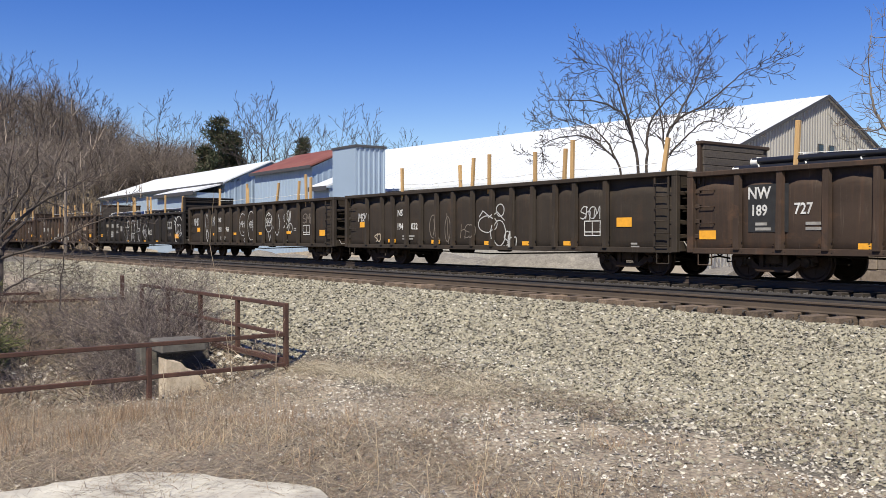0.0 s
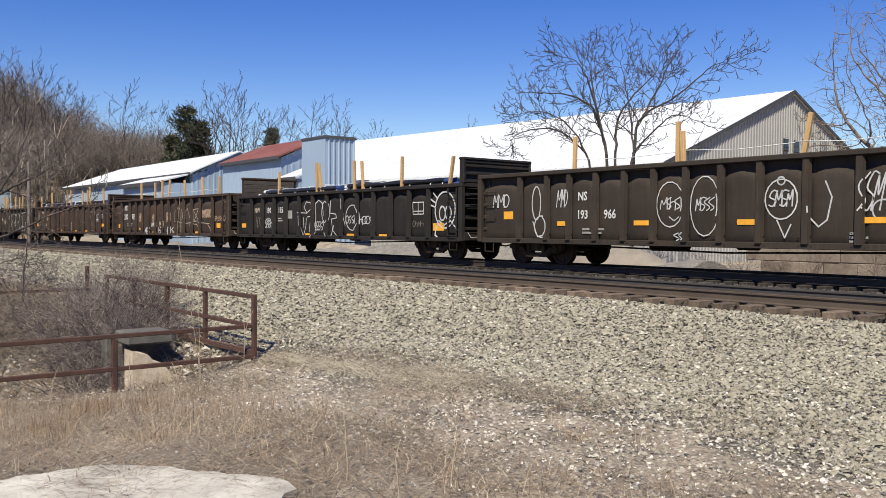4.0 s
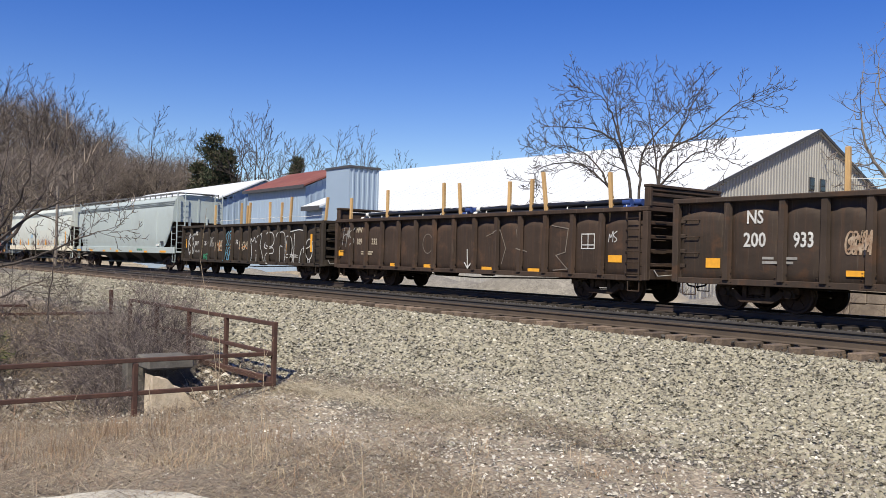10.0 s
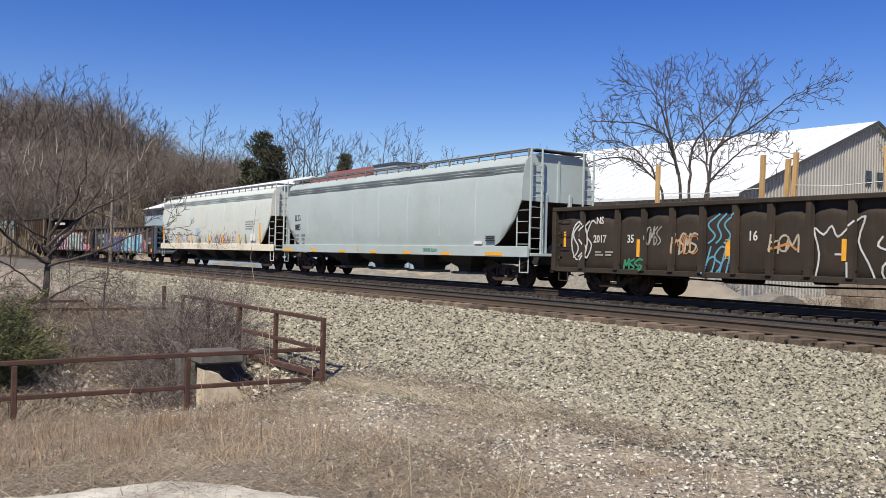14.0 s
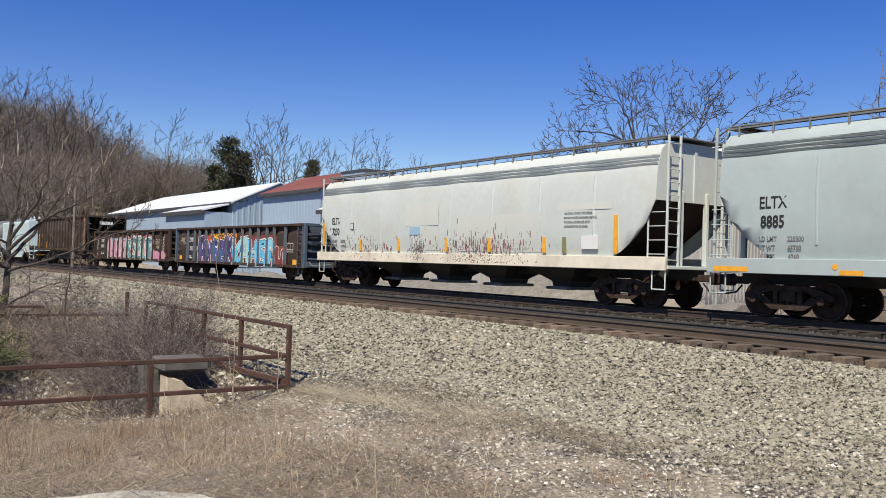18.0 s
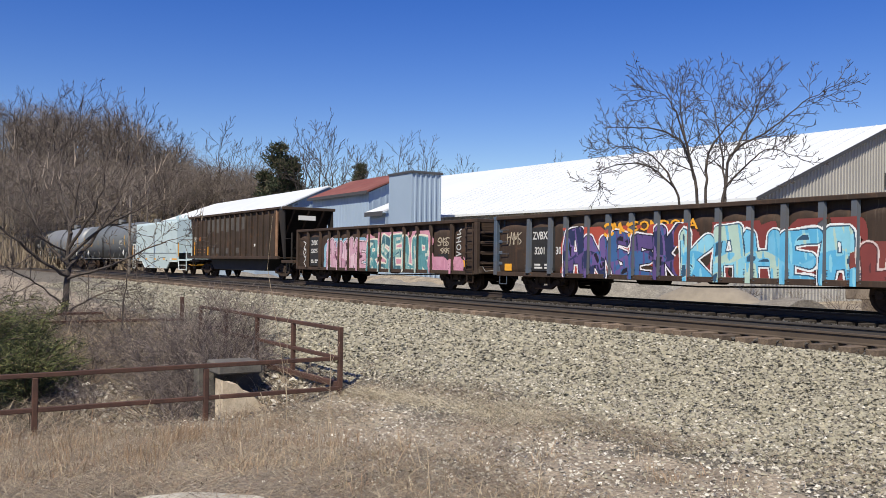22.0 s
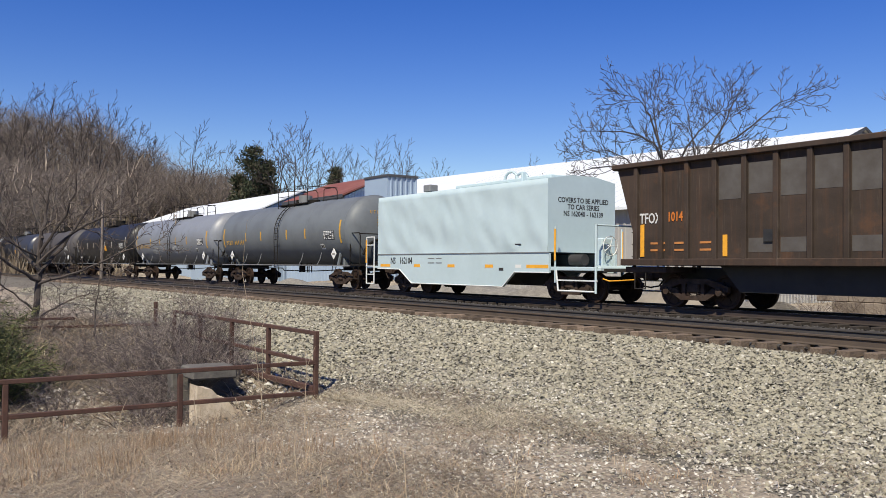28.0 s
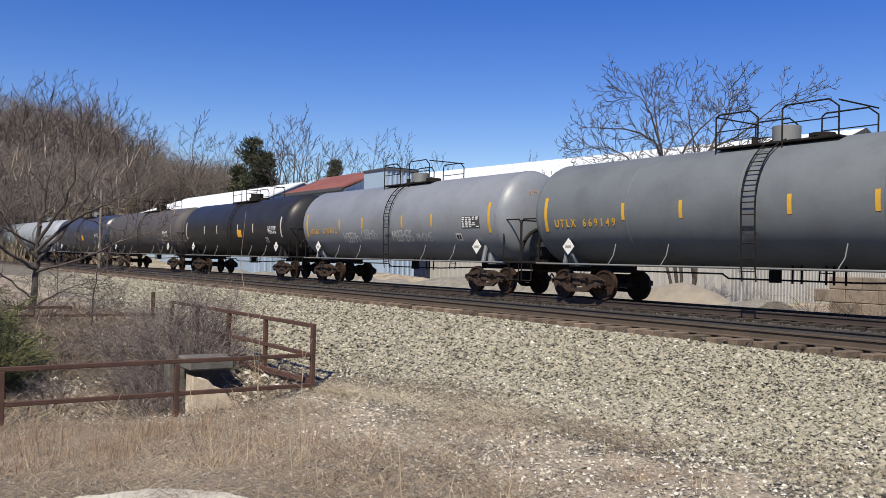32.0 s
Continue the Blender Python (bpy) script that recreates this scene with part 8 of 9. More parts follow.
    # single tall dry weed stalks with side twigs
    for i, (x, y, h) in enumerate([(-13.0, 5.45, 2.35), (-12.75, 5.3, 1.5), (-10.9, 5.15, 0.95), (-10.6, 5.0, 0.6), (-11.6, 3.9, 0.6), (-12.3, 3.0, 0.5), (-9.4, 3.7, 0.55), (-8.1, 3.9, 0.5), (-5.9, 3.7, 0.42), (-4.9, 3.5, 0.40), (-7.3, 3.4, 0.45), (-5.1, 4.1, 0.3), (-9.9, 1.9, 0.4)]):
        rnd = random.Random(500 + i)
        segs = []
        grow(rnd, segs, Vector((0, 0, 0)), Vector((rnd.gauss(0, 0.06), rnd.gauss(0, 0.06), 1)).normalized(), h, 0.006, 1, 0.45, 0.02, (1, 2), 0.35, 0.05)
        w = thing("weed_stalk", "tall thin dry weed stalk", "weed", "dry weed stalks", m=Matrix.Translation((x, y, rough_z(x, y) - 0.03)))
        part("stem", limb_mesh("stem", segs, 4, M_STALK), M_STALK, w)


# ---- bare trees ----
def grow(rnd, out, p, d, length, r, depth, spread, lift, kids=(2, 3), shrink=0.72, wob=0.12):
    n = 3 if depth > 1 else 2
    step = length / n
    for k in range(n):
        d = (d + Vector((rnd.gauss(0, wob), rnd.gauss(0, wob), rnd.gauss(0, wob) + lift))).normalized()
        q = p + d * step
        r1 = r * (1 - 0.28 * (k + 1) / n)
        out.append((p, q, r * (1 - 0.28 * k / n), r1))
        if depth > 0 and k < n - 1 and rnd.random() < 0.75:
            s = (d + Vector((rnd.gauss(0, spread), rnd.gauss(0, spread), rnd.gauss(0, spread * 0.6)))).normalized()
            grow(rnd, out, q, s, length * shrink * rnd.uniform(0.6, 0.95), r1 * 0.55, depth - 1, spread, lift, kids, shrink, wob)
        p = q
    if depth > 0:
        for _ in range(rnd.randint(*kids)):
            s = (d + Vector((rnd.gauss(0, spread), rnd.gauss(0, spread), rnd.gauss(0, spread * 0.6)))).normalized()
            grow(rnd, out, p, s, length * shrink * rnd.uniform(0.75, 1.1), r * 0.62, depth - 1, spread, lift, kids, shrink, wob)


def bough(rnd, out, p, d, length, r, depth, angle=0.75, lift=0.10, share=0.62, wob=0.07, first=0.2, gap=0.34, tip=0.4):
    """A limb that curves up as it runs out, with side branches set alternately along it, each a smaller limb."""
    n = max(3, int(length / gap))
    step = length / n
    turn = rnd.uniform(0, math.tau)
    for k in range(n):
        f = (k + 1) / n
        d = (d + Vector((rnd.gauss(0, wob), rnd.gauss(0, wob), rnd.gauss(0, wob) + lift))).normalized()
        q = p + d * step
        r0, r1 = r * (1 - (1 - tip) * k / n), r * (1 - (1 - tip) * f)
        out.append((p, q, r0, r1))
        if depth > 0 and f > first and k < n:
            turn += 2.4 + rnd.gauss(0, 0.35)
            side = d.orthogonal().normalized()
            side.rotate(Matrix.Rotation(turn, 3, d))
            a = angle * rnd.uniform(0.7, 1.25)
            e = (d * math.cos(a) + side * math.sin(a)).normalized()
            long = max(0.16, length * share * (1.08 - 0.75 * f) * rnd.uniform(0.6, 1.15))
            bough(rnd, out, q, e, long, r1 * 0.62, depth - 1, angle, lift, share, wob, 0.15, gap * 0.62, tip)
        p = q


def guided(rnd, out, path, r, depth, side=1.5, angle=0.9, lift=0.09, tip=0.12, start=0.25, share=0.55, skip=0.45, twig=0.24, wob=0.11, fork=0.8):
    """A main limb along a few given points, with boughs set along it."""
    pts = [Vector(q) for q in smooth_line3(path)]
    n = len(pts) - 1
    step = (pts[-1] - pts[0]).length / n
    pts = [q + Vector((rnd.gauss(0, 0.10), rnd.gauss(0, 0.10), rnd.gauss(0, 0.05))) * step if 0 < k < n else q for k, q in enumerate(pts)]
    turn = rnd.uniform(0, math.tau)
    for k in range(n):
        f = (k + 1) / n
        r0, r1 = [r * max(tip, (1 - g) ** 0.8) for g in (k / n, f)]
        out.append((pts[k], pts[k + 1], r0, r1))
        if f > start and rnd.random() > skip:
            d = (pts[k + 1] - pts[k]).normalized()
            turn += 2.4 + rnd.gauss(0, 0.5)
            s = d.orthogonal().normalized()
            s.rotate(Matrix.Rotation(turn, 3, d))
            a = angle * rnd.uniform(0.7, 1.2)
            bough(rnd, out, pts[k + 1], (d * math.cos(a) + s * math.sin(a)).normalized(), side * rnd.uniform(0.6, 1.2) * (1.15 - 0.4 * f), r1 * 0.5, depth, fork, lift, share, wob, 0.15, twig, 0.35)
    bough(rnd, out, pts[-1], (pts[-1] - pts[-2]).normalized(), side * 0.5, r * tip, depth, fork, lift, share, wob, 0.1, twig, 0.4)


def at_least(segs, r):
    """No twig thinner than r."""
    return [(a, b, max(p, r), max(q, r)) for a, b, p, q in segs]


def smooth_line3(path, n=5):
    P = [Vector(q) for q in [path[0]] + list(path) + [path[-1]]]
    out = []
    for i in range(1, len(P) - 2):
        for k in range(n):
            t = k / n
            out.append(0.5 * ((2 * P[i]) + (P[i + 1] - P[i - 1]) * t + (2 * P[i - 1] - 5 * P[i] + 4 * P[i + 1] - P[i + 2]) * t * t + (3 * P[i] - P[i - 1] - 3 * P[i + 1] + P[i + 2]) * t ** 3))
    return out + [P[-1]]


def limb_arrays(segs, sides):
    a = np.array([tuple(s[0]) for s in segs])
    b = np.array([tuple(s[1]) for s in segs])
    ra, rb = np.array([s[2] for s in segs]), np.array([s[3] for s in segs])
    d = b - a
    d /= np.linalg.norm(d, axis=1)[:, None] + 1e-9
    ref = np.where(np.abs(d[:, 2:3]) > 0.9, np.array([[1.0, 0, 0]]), np.array([[0, 0, 1.0]]))
    u = np.cross(d, ref)
    u /= np.linalg.norm(u, axis=1)[:, None] + 1e-9
    w = np.cross(d, u)
    ang = np.arange(sides) * math.tau / sides
    ring = u[:, None] * np.cos(ang)[None, :, None] + w[:, None] * np.sin(ang)[None, :, None]
    v = np.concatenate([a[:, None] + ring * ra[:, None, None], b[:, None] + ring * rb[:, None, None]], 1)
    f = np.array([(k, (k + 1) % sides, sides + (k + 1) % sides, sides + k) for k in range(sides)])[None] + (np.arange(len(segs)) * 2 * sides)[:, None, None]
    return v.reshape(-1, 3), f.reshape(-1, 4)


def limb_mesh(name, segs, sides, material):
    v, f = limb_arrays(segs, sides)
    me = bpy.data.meshes.new(name)
    me.from_pydata(v.tolist(), [], f.tolist())
    me.materials.append(material)
    me.update()
    return me


M_BARK = mat("dark_grey_bark", (0.048, 0.038, 0.033), 0.9, 0, (0.080, 0.065, 0.056), 3, 0.7, 0.5, 25)
M_PALEBARK = mat("pale_grey_bark", (0.20, 0.17, 0.145), 0.9, 0, (0.12, 0.10, 0.085), 3, 0.8, 0.4, 25)
M_TWIG = mat("brown_twig_bark", (0.085, 0.062, 0.050), 0.9, 0, (0.13, 0.10, 0.082), 4, 0.7)
M_TWIGDARK = mat("grey_brown_twig_bark", (0.07, 0.054, 0.045), 0.9, 0, (0.15, 0.118, 0.095), 4, 0.7)
M_DEADWOOD = mat("bleached_dead_wood", (0.40, 0.33, 0.26), 0.9, 0, (0.26, 0.21, 0.165), 4, 0.7)
M_STALK = mat("pale_dry_stalk", (0.38, 0.31, 0.22), 0.9, 0, (0.25, 0.19, 0.13), 4, 0.7)
M_SHRUBTWIG = island_mat("purplish_grey_twig", [(0.045, 0.034, 0.031), (0.12, 0.095, 0.086), (0.08, 0.062, 0.055), (0.22, 0.18, 0.16), (0.32, 0.27, 0.235)])


def tree(name, label, at, segs, trunk_mat, crown_mat, cut, sides=6, category="tree", group="", fine_sides=4):
    """A tree of two parts: trunk with main limbs, and the crown of thin branches."""
    t = thing(name, label, category, group, m=Matrix.Translation(at))
    thick = [s for s in segs if s[2] >= cut]
    thin = [s for s in segs if s[2] < cut]
    o = part("trunk", limb_mesh("trunk", thick, sides, trunk_mat), trunk_mat, t)
    if len(thick) < 60:
        o["kind"] = "stuff"
    part("crown", limb_mesh("crown", thin, fine_sides, crown_mat), crown_mat, t, "crown of bare thin branches")
    return t


def crown_tree(seed, lobes, stems, n, step, kill, tip, foot, wander=0.09):
    """Branches that reach for a cloud of points inside a few egg-shaped lobes, thickening towards the foot."""
    rng = np.random.default_rng(seed)
    pts = []
    tot = sum(l[3] * l[4] * l[5] for l in lobes)
    for cx, cy, cz, rx, ry, rz in lobes:
        m = int(n * rx * ry * rz / tot) + 1
        q = rng.normal(size=(m, 3))
        q /= np.linalg.norm(q, axis=1)[:, None]
        q *= rng.random((m, 1)) ** (1 / 2.4)
        pts.append(q * (rx, ry, rz) + (cx, cy, cz))
    pts = np.concatenate(pts)
    pos, par = [], []
    for path in stems:
        last = -1
        path = [np.array(p, float) for p in path]
        for a, b in zip(path, path[1:]):
            m = max(1, int(np.linalg.norm(b - a) / step))
            for k in range(m):
                par.append(last)
                pos.append(a + (b - a) * k / m + rng.normal(0, 0.03, 3) * (k > 0))
                last = len(pos) - 1
    P = np.array(pos)
    d = np.linalg.norm(pts[:, None] - P[None], axis=2)
    near, dist = d.argmin(1), d.min(1)
    alive, stall = np.ones(len(pts), bool), np.zeros(len(pts), int)
    for it in range(90):
        idx = np.where(alive)[0]
        if len(idx) == 0:
            break
        pull = np.zeros((len(P), 3))
        v = pts[idx] - P[near[idx]]
        np.add.at(pull, near[idx], v / (np.linalg.norm(v, axis=1)[:, None] + 1e-9))
        add = []
        for k in np.unique(near[idx]).tolist():
            v = pull[k]
            v = v / (np.linalg.norm(v) + 1e-9) + rng.normal(0, wander, 3)
            v /= np.linalg.norm(v) + 1e-9
            add.append(P[k] + v * step)
            par.append(k)
        add = np.array(add)
        base = len(P)
        P = np.concatenate([P, add])
        d = np.linalg.norm(pts[idx][:, None] - add[None], axis=2)
        j, m = d.argmin(1), d.min(1)
        better = m < dist[idx]
        near[idx[better]] = base + j[better]
        dist[idx[better]] = m[better]
        stall[idx] = np.where(better, 0, stall[idx] + 1)
        alive[idx] = (dist[idx] > kill) & (stall[idx] < 3)
    w = np.zeros(len(P))
    kids = np.zeros(len(P), int)
    for k in range(len(P) - 1, -1, -1):
        if w[k] == 0:
            w[k] = 1
        if par[k] >= 0:
            w[par[k]] += w[k]
            kids[par[k]] += 1
    r = tip * w ** (math.log(foot / tip) / math.log(w.max()))
    segs = []
    for k in range(len(P)):
        if par[k] >= 0:
            q = par[k]
            ra = min(r[q], r[k] * 1.5)
            segs.append((Vector(P[q]), Vector(P[k]), ra, r[k]))
        # short spurs on the thin wood
        if r[k] < tip * 1.6:
            on = P[k] - P[par[k]]
            for _ in range(4 if kids[k] == 0 else 1):
                e = P[k] + on * rng.uniform(0.5, 1.4) + rng.normal(0, step * 0.5, 3)
                segs.append((Vector(P[k]), Vector(e), r[k] * 0.8, r[k] * 0.45))
    return segs


def build_trees():
    # broad tree behind the train; its axes run across and along the line of sight
    a, b = (0.77, 0.636), (-0.636, 0.77)

    def place(u, v, z):
        return (u * a[0] + v * b[0], u * a[1] + v * b[1], z)

    rnd = random.Random(21)
    segs = []
    bough(rnd, segs, Vector((0, 0, -0.2)), Vector((0, 0, 1)), 0.45, 0.34, 0, tip=0.8)
    for r, v0, v1, path in (
            (0.105, 0, -1.1, [(0.15, 0), (0.28, 2.6), (0.33, 5.2), (0.74, 6.8), (1.93, 7.44), (3.4, 8.6), (4.5, 9.2)]),
            (0.085, 0, 1.3, [(0.25, 0), (0.40, 2.6), (0.37, 5.3), (0.16, 7.2), (-0.12, 8.9), (-0.65, 10.1)]),
            (0.095, 0, 0.45, [(-0.1, 0), (-0.3, 2.7), (-0.4, 5.3), (-0.29, 6.8), (0.41, 7.9), (1.29, 8.8), (1.6, 9.6)]),
            (0.100, 0, -1.54, [(-0.25, 0), (-0.6, 2.8), (-0.86, 5.6), (-1.13, 6.8), (-1.54, 8.2), (-2.09, 9.1), (-2.8, 9.3)]),
            (0.075, -0.51, 1.1, [(-0.86, 5.6), (-1.4, 7.2), (-2.47, 7.9), (-3.83, 8.1), (-4.6, 8.2)]),
            (0.085, 0, -0.45, [(-0.4, 0), (-1.1, 2.9), (-1.71, 5.3), (-2.45, 6.5), (-3.54, 7.1), (-4.8, 7.0)]),
            (0.050, -0.77, 0.5, [(-1.13, 6.8), (-1.46, 8.5), (-1.43, 9.7)]),
            (0.060, -0.55, 1.6, [(0.74, 6.8), (1.42, 8.1), (1.91, 9.3), (2.4, 10.2)]),
            (0.055, -0.37, -2.0, [(0.33, 5.2), (1.19, 6.1), (2.06, 6.7), (3.2, 6.2)]),
            (0.055, -0.18, 1.4, [(-1.71, 5.3), (-3.12, 6.4), (-4.8, 6.3), (-5.3, 5.7)])):
        n = len(path) - 1
        guided(rnd, segs, [place(u, v0 + (v1 - v0) * k / n, z) for k, (u, z) in enumerate(path)], r * 0.85, 2, 1.75, 1.0, 0.10, 0.16, 0.36 if path[0][1] == 0 else 0.1, 0.55, 0.12, 0.25)
    tree("ailanthus_tree", "bare many-stemmed tree with upswept branches and a broad crown", (-24.95, 29.75, -0.85), at_least(segs, 0.0105), M_BARK, M_BARK, 0.025)
    # pale tree at the eastern end
    lobes = [(0, 0, 12, 5.2, 5.2, 6.5), (2.5, 1.5, 9, 4, 4, 4), (-2.5, -1.5, 9, 3.6, 3.6, 4)]
    stems = [[(0, 0, 0), (0.1, 0.1, 4.5), (0.3, 0.2, 9)], [(0.05, 0.05, 3.5), (1.6, 1.0, 7)], [(0.1, 0.1, 3.9), (-1.5, -1.0, 7.5)]]
    tree("sycamore_tree", "tall bare tree with pale upper branches", (-24.6, 55.2, -0.9), crown_tree(8, lobes, stems, 1500, 0.36, 0.55, 0.014, 0.34), M_PALEBARK, M_PALEBARK, 0.06)
    # tree beyond the culvert; across and along the line of sight
    c, e = (0.157, 0.988), (-0.988, 0.157)

    def stand(u, v, z):
        return (u * c[0] + v * e[0], u * c[1] + v * e[1], z)

    rnd = random.Random(5)
    segs, pale = [], []
    for r, v, path in (
            (0.095, 0.1, [(0.05, 0), (0.10, 1.2), (0.13, 2.3), (0.3, 3.6), (0.46, 4.7)]),
            (0.055, 0.6, [(0.12, 1.6), (0.9, 2.6), (1.6, 4.0), (2.1, 5.6)]),
            (0.050, -0.5, [(0.12, 1.9), (1.0, 2.8), (1.9, 3.3), (2.5, 3.7)]),
            (0.045, -0.7, [(0.11, 1.3), (1.2, 1.7), (2.4, 2.3), (3.2, 2.6)]),
            (0.055, 0.5, [(0.12, 1.7), (-0.6, 2.6), (-1.1, 3.8), (-1.3, 4.7)]),
            (0.050, -0.8, [(0.11, 1.4), (-0.8, 2.0), (-1.7, 2.9), (-2.3, 3.6)]),
            (0.045, 0.9, [(0.2, 2.6), (-0.1, 3.8), (-0.2, 5.3)]),
            (0.045, -0.9, [(0.15, 2.2), (0.9, 3.6), (1.1, 5.2)]),
            (0.030, 0.4, [(0.1, 0.3), (0.7, 0.7), (1.3, 0.95), (2.0, 1.1)]),
            (0.030, -0.6, [(0.08, 0.5), (-0.7, 1.2), (-1.6, 1.7), (-2.5, 1.9)])):
        n = len(path) - 1
        guided(rnd, segs, [stand(u, v * (k / n) * 2.0, z) for k, (u, z) in enumerate(path)], r * 1.1, 2, 1.3, 1.0, 0.06, 0.16, 0.3, 0.55, 0.15, 0.22)
    # straight dead shoots with the bark gone, in the upper crown
    for s in [q for q in segs if q[1].z > 3.0 and q[2] < 0.02]:
        if rnd.random() < 0.012:
            bough(rnd, pale, s[0], Vector((rnd.gauss(0, 0.3), rnd.gauss(0, 0.3), 1)).normalized(), rnd.uniform(0.25, 0.65), 0.012, 0, wob=0.12, gap=0.16)
    t = tree("young_tree", "small bare tree with crooked branches and pale dead shoots", (-27.0, 4.3, -0.85), at_least(segs, 0.007), M_BARK, M_TWIGDARK, 0.025)
    part("dead_wood", limb_mesh("dead_wood", pale, 4, M_DEADWOOD), M_DEADWOOD, t, "pale barkless dead shoots")["kind"] = "stuff"
    segs = []
    guided(rnd, segs, [(0, 0, 0), (0.02, 0.05, 1.2), (0.1, 0.15, 2.3)], 0.028, 1, 0.9, 0.9, 0.08, 0.2, 0.2)
    tree("sapling", "thin bare sapling beside the culvert", (-24.5, 5.4, -0.9), segs, M_BARK, M_TWIGDARK, 0.015)
    # shrubs of fine twigs round the culvert
    spots = [(-18.3, 6.0, 2.0), (-17.4, 5.4, 1.9), (-17.1, 5.0, 1.5), (-18.6, 5.3, 1.9), (-16.4, 5.2, 1.1), (-19.6, 6.7, 1.7), (-20.6, 5.6, 1.5), (-22.0, 6.6, 1.1), (-17.9, 5.0, 1.1), (-21.5, 3.9, 1.3), (-24.5, 3.2, 1.5), (-23.0, 1.8, 1.6), (-26.5, 2.0, 1.7), (-28.5, 3.2, 1.8), (-25.2, 0.6, 1.8), (-22.2, 0.4, 1.6), (-30.5, 5.4, 1.5),
             (-29.0, 6.8, 1.1), (-27.5, 5.9, 1.0), (-18.9, 6.4, 1.6), (-15.9, 4.5, 1.2), (-15.0, 4.45, 0.9), (-14.75, 4.6, 0.75), (-17.0, 5.75, 1.3), (-16.6, 6.1, 1.0), (-18.0, 3.2, 0.8), (-25.8, 4.4, 1.1), (-22.6, 5.2, 1.0), (-19.8, 5.2, 1.3)]
    for i, (x, y, h) in enumerate(spots):
        rnd = random.Random(40 + i)
        segs = []
        for k in range(26 if x > -19.7 and y > 4.9 else 13):
            a = rnd.uniform(0, math.tau)
            t = rnd.uniform(0.1, 1.2)
            d = Vector((math.cos(a) * t, math.sin(a) * t, 1)).normalized()
            grow(rnd, segs, Vector((math.cos(a) * 0.2, math.sin(a) * 0.2, 0)), d, h * 0.5, 0.010, 3, 0.55, 0.0, (2, 2), 0.72, 0.2)
        s = thing("twiggy_shrub", "leafless grey-brown shrub of fine tangled twigs", "shrub", "shrubs round the culvert", m=Matrix.Translation((x, y, rough_z(x, y) - 0.03)))
        part("crown", limb_mesh("crown", segs, 3, M_SHRUBTWIG), M_SHRUBTWIG, s)


build_grass()
build_trees()


# ---- distance ----
def polar(bearing, d):
    return -d * math.sin(radians(bearing)), d * math.cos(radians(bearing))


M_WOODS = island_mat("far_bare_branches", [(0.056, 0.045, 0.037), (0.125, 0.103, 0.085), (0.225, 0.188, 0.158), (0.085, 0.069, 0.056)])
M_WOODTWIG = island_mat("far_bare_twigs", [(0.091, 0.072, 0.061), (0.169, 0.137, 0.117), (0.247, 0.208, 0.182), (0.130, 0.104, 0.088)])
M_NEEDLE = island_mat("dark_pine_needles", [(0.014, 0.022, 0.010), (0.028, 0.042, 0.019), (0.045, 0.060, 0.028), (0.06, 0.056, 0.033), (0.09, 0.072, 0.045)])
M_JUNIPER = island_mat("yellowish_green_needles", [(0.008, 0.012, 0.005), (0.02, 0.032, 0.010), (0.05, 0.068, 0.022), (0.11, 0.13, 0.045), (0.16, 0.165, 0.06), (0.20, 0.17, 0.08)])
M_LEAFLITTER = island_mat("brown_brush", [(0.13, 0.098, 0.070), (0.24, 0.188, 0.128), (0.17, 0.135, 0.10), (0.32, 0.265, 0.18)])


def wood_templates(n, seed, tall=11.0):
    """Forest trees: a straight bole that parts into upswept limbs, and a mist of fine twigs at the ends."""
    out = []
    for i in range(n):
        rnd = random.Random(seed + i)
        segs = []
        h = tall * rnd.uniform(0.88, 1.1)
        fork = h * rnd.uniform(0.28, 0.42)
        guided_up = [(0, 0, 0), (rnd.gauss(0, 0.15), rnd.gauss(0, 0.15), fork), (rnd.gauss(0, 0.5), rnd.gauss(0, 0.5), h * 0.9)]
        pts = smooth_line3(guided_up, 4)
        for k in range(len(pts) - 1):
            segs.append((pts[k], pts[k + 1], 0.20 * (1 - 0.8 * k / len(pts)), 0.20 * (1 - 0.8 * (k + 1) / len(pts))))
        for k in range(9):
            z = fork * 0.8 + (h * 0.8 - fork * 0.8) * k / 8
            a = k * 2.4 + rnd.gauss(0, 0.4)
            out_ = rnd.uniform(0.7, 1.5)
            d = Vector((math.cos(a) * out_, math.sin(a) * out_, 1)).normalized()
            at = Vector((0, 0, z))
            bough(rnd, segs, at, d, (h - z) * rnd.uniform(0.55, 0.85) + 1.3, 0.075, 1, 0.85, 0.06, 0.55, 0.14, 0.2, 0.9, 0.3)
        v, f = limb_arrays(segs, 3)
        rng = np.random.default_rng(seed + i)
        ends = np.array([tuple(q[1]) for q in segs if q[2] < 0.06])
        dirs = np.array([tuple((q[1] - q[0]).normalized()) for q in segs if q[2] < 0.06])
        m = 700
        k = rng.integers(0, len(ends), m)
        c = ends[k] + rng.normal(0, 0.42, (m, 3))
        d = dirs[k] + rng.normal(0, 0.75, (m, 3)) + (0, 0, 0.2)
        d *= (rng.uniform(0.4, 1.2, m) / np.linalg.norm(d, axis=1))[:, None]
        sd = np.cross(d, rng.normal(size=(m, 3)))
        sd *= (rng.uniform(0.010, 0.024, m) / (np.linalg.norm(sd, axis=1) + 1e-9))[:, None]
        out.append((v, f, np.stack([c - sd, c + sd, c + d], 1).reshape(-1, 3)))
    return out


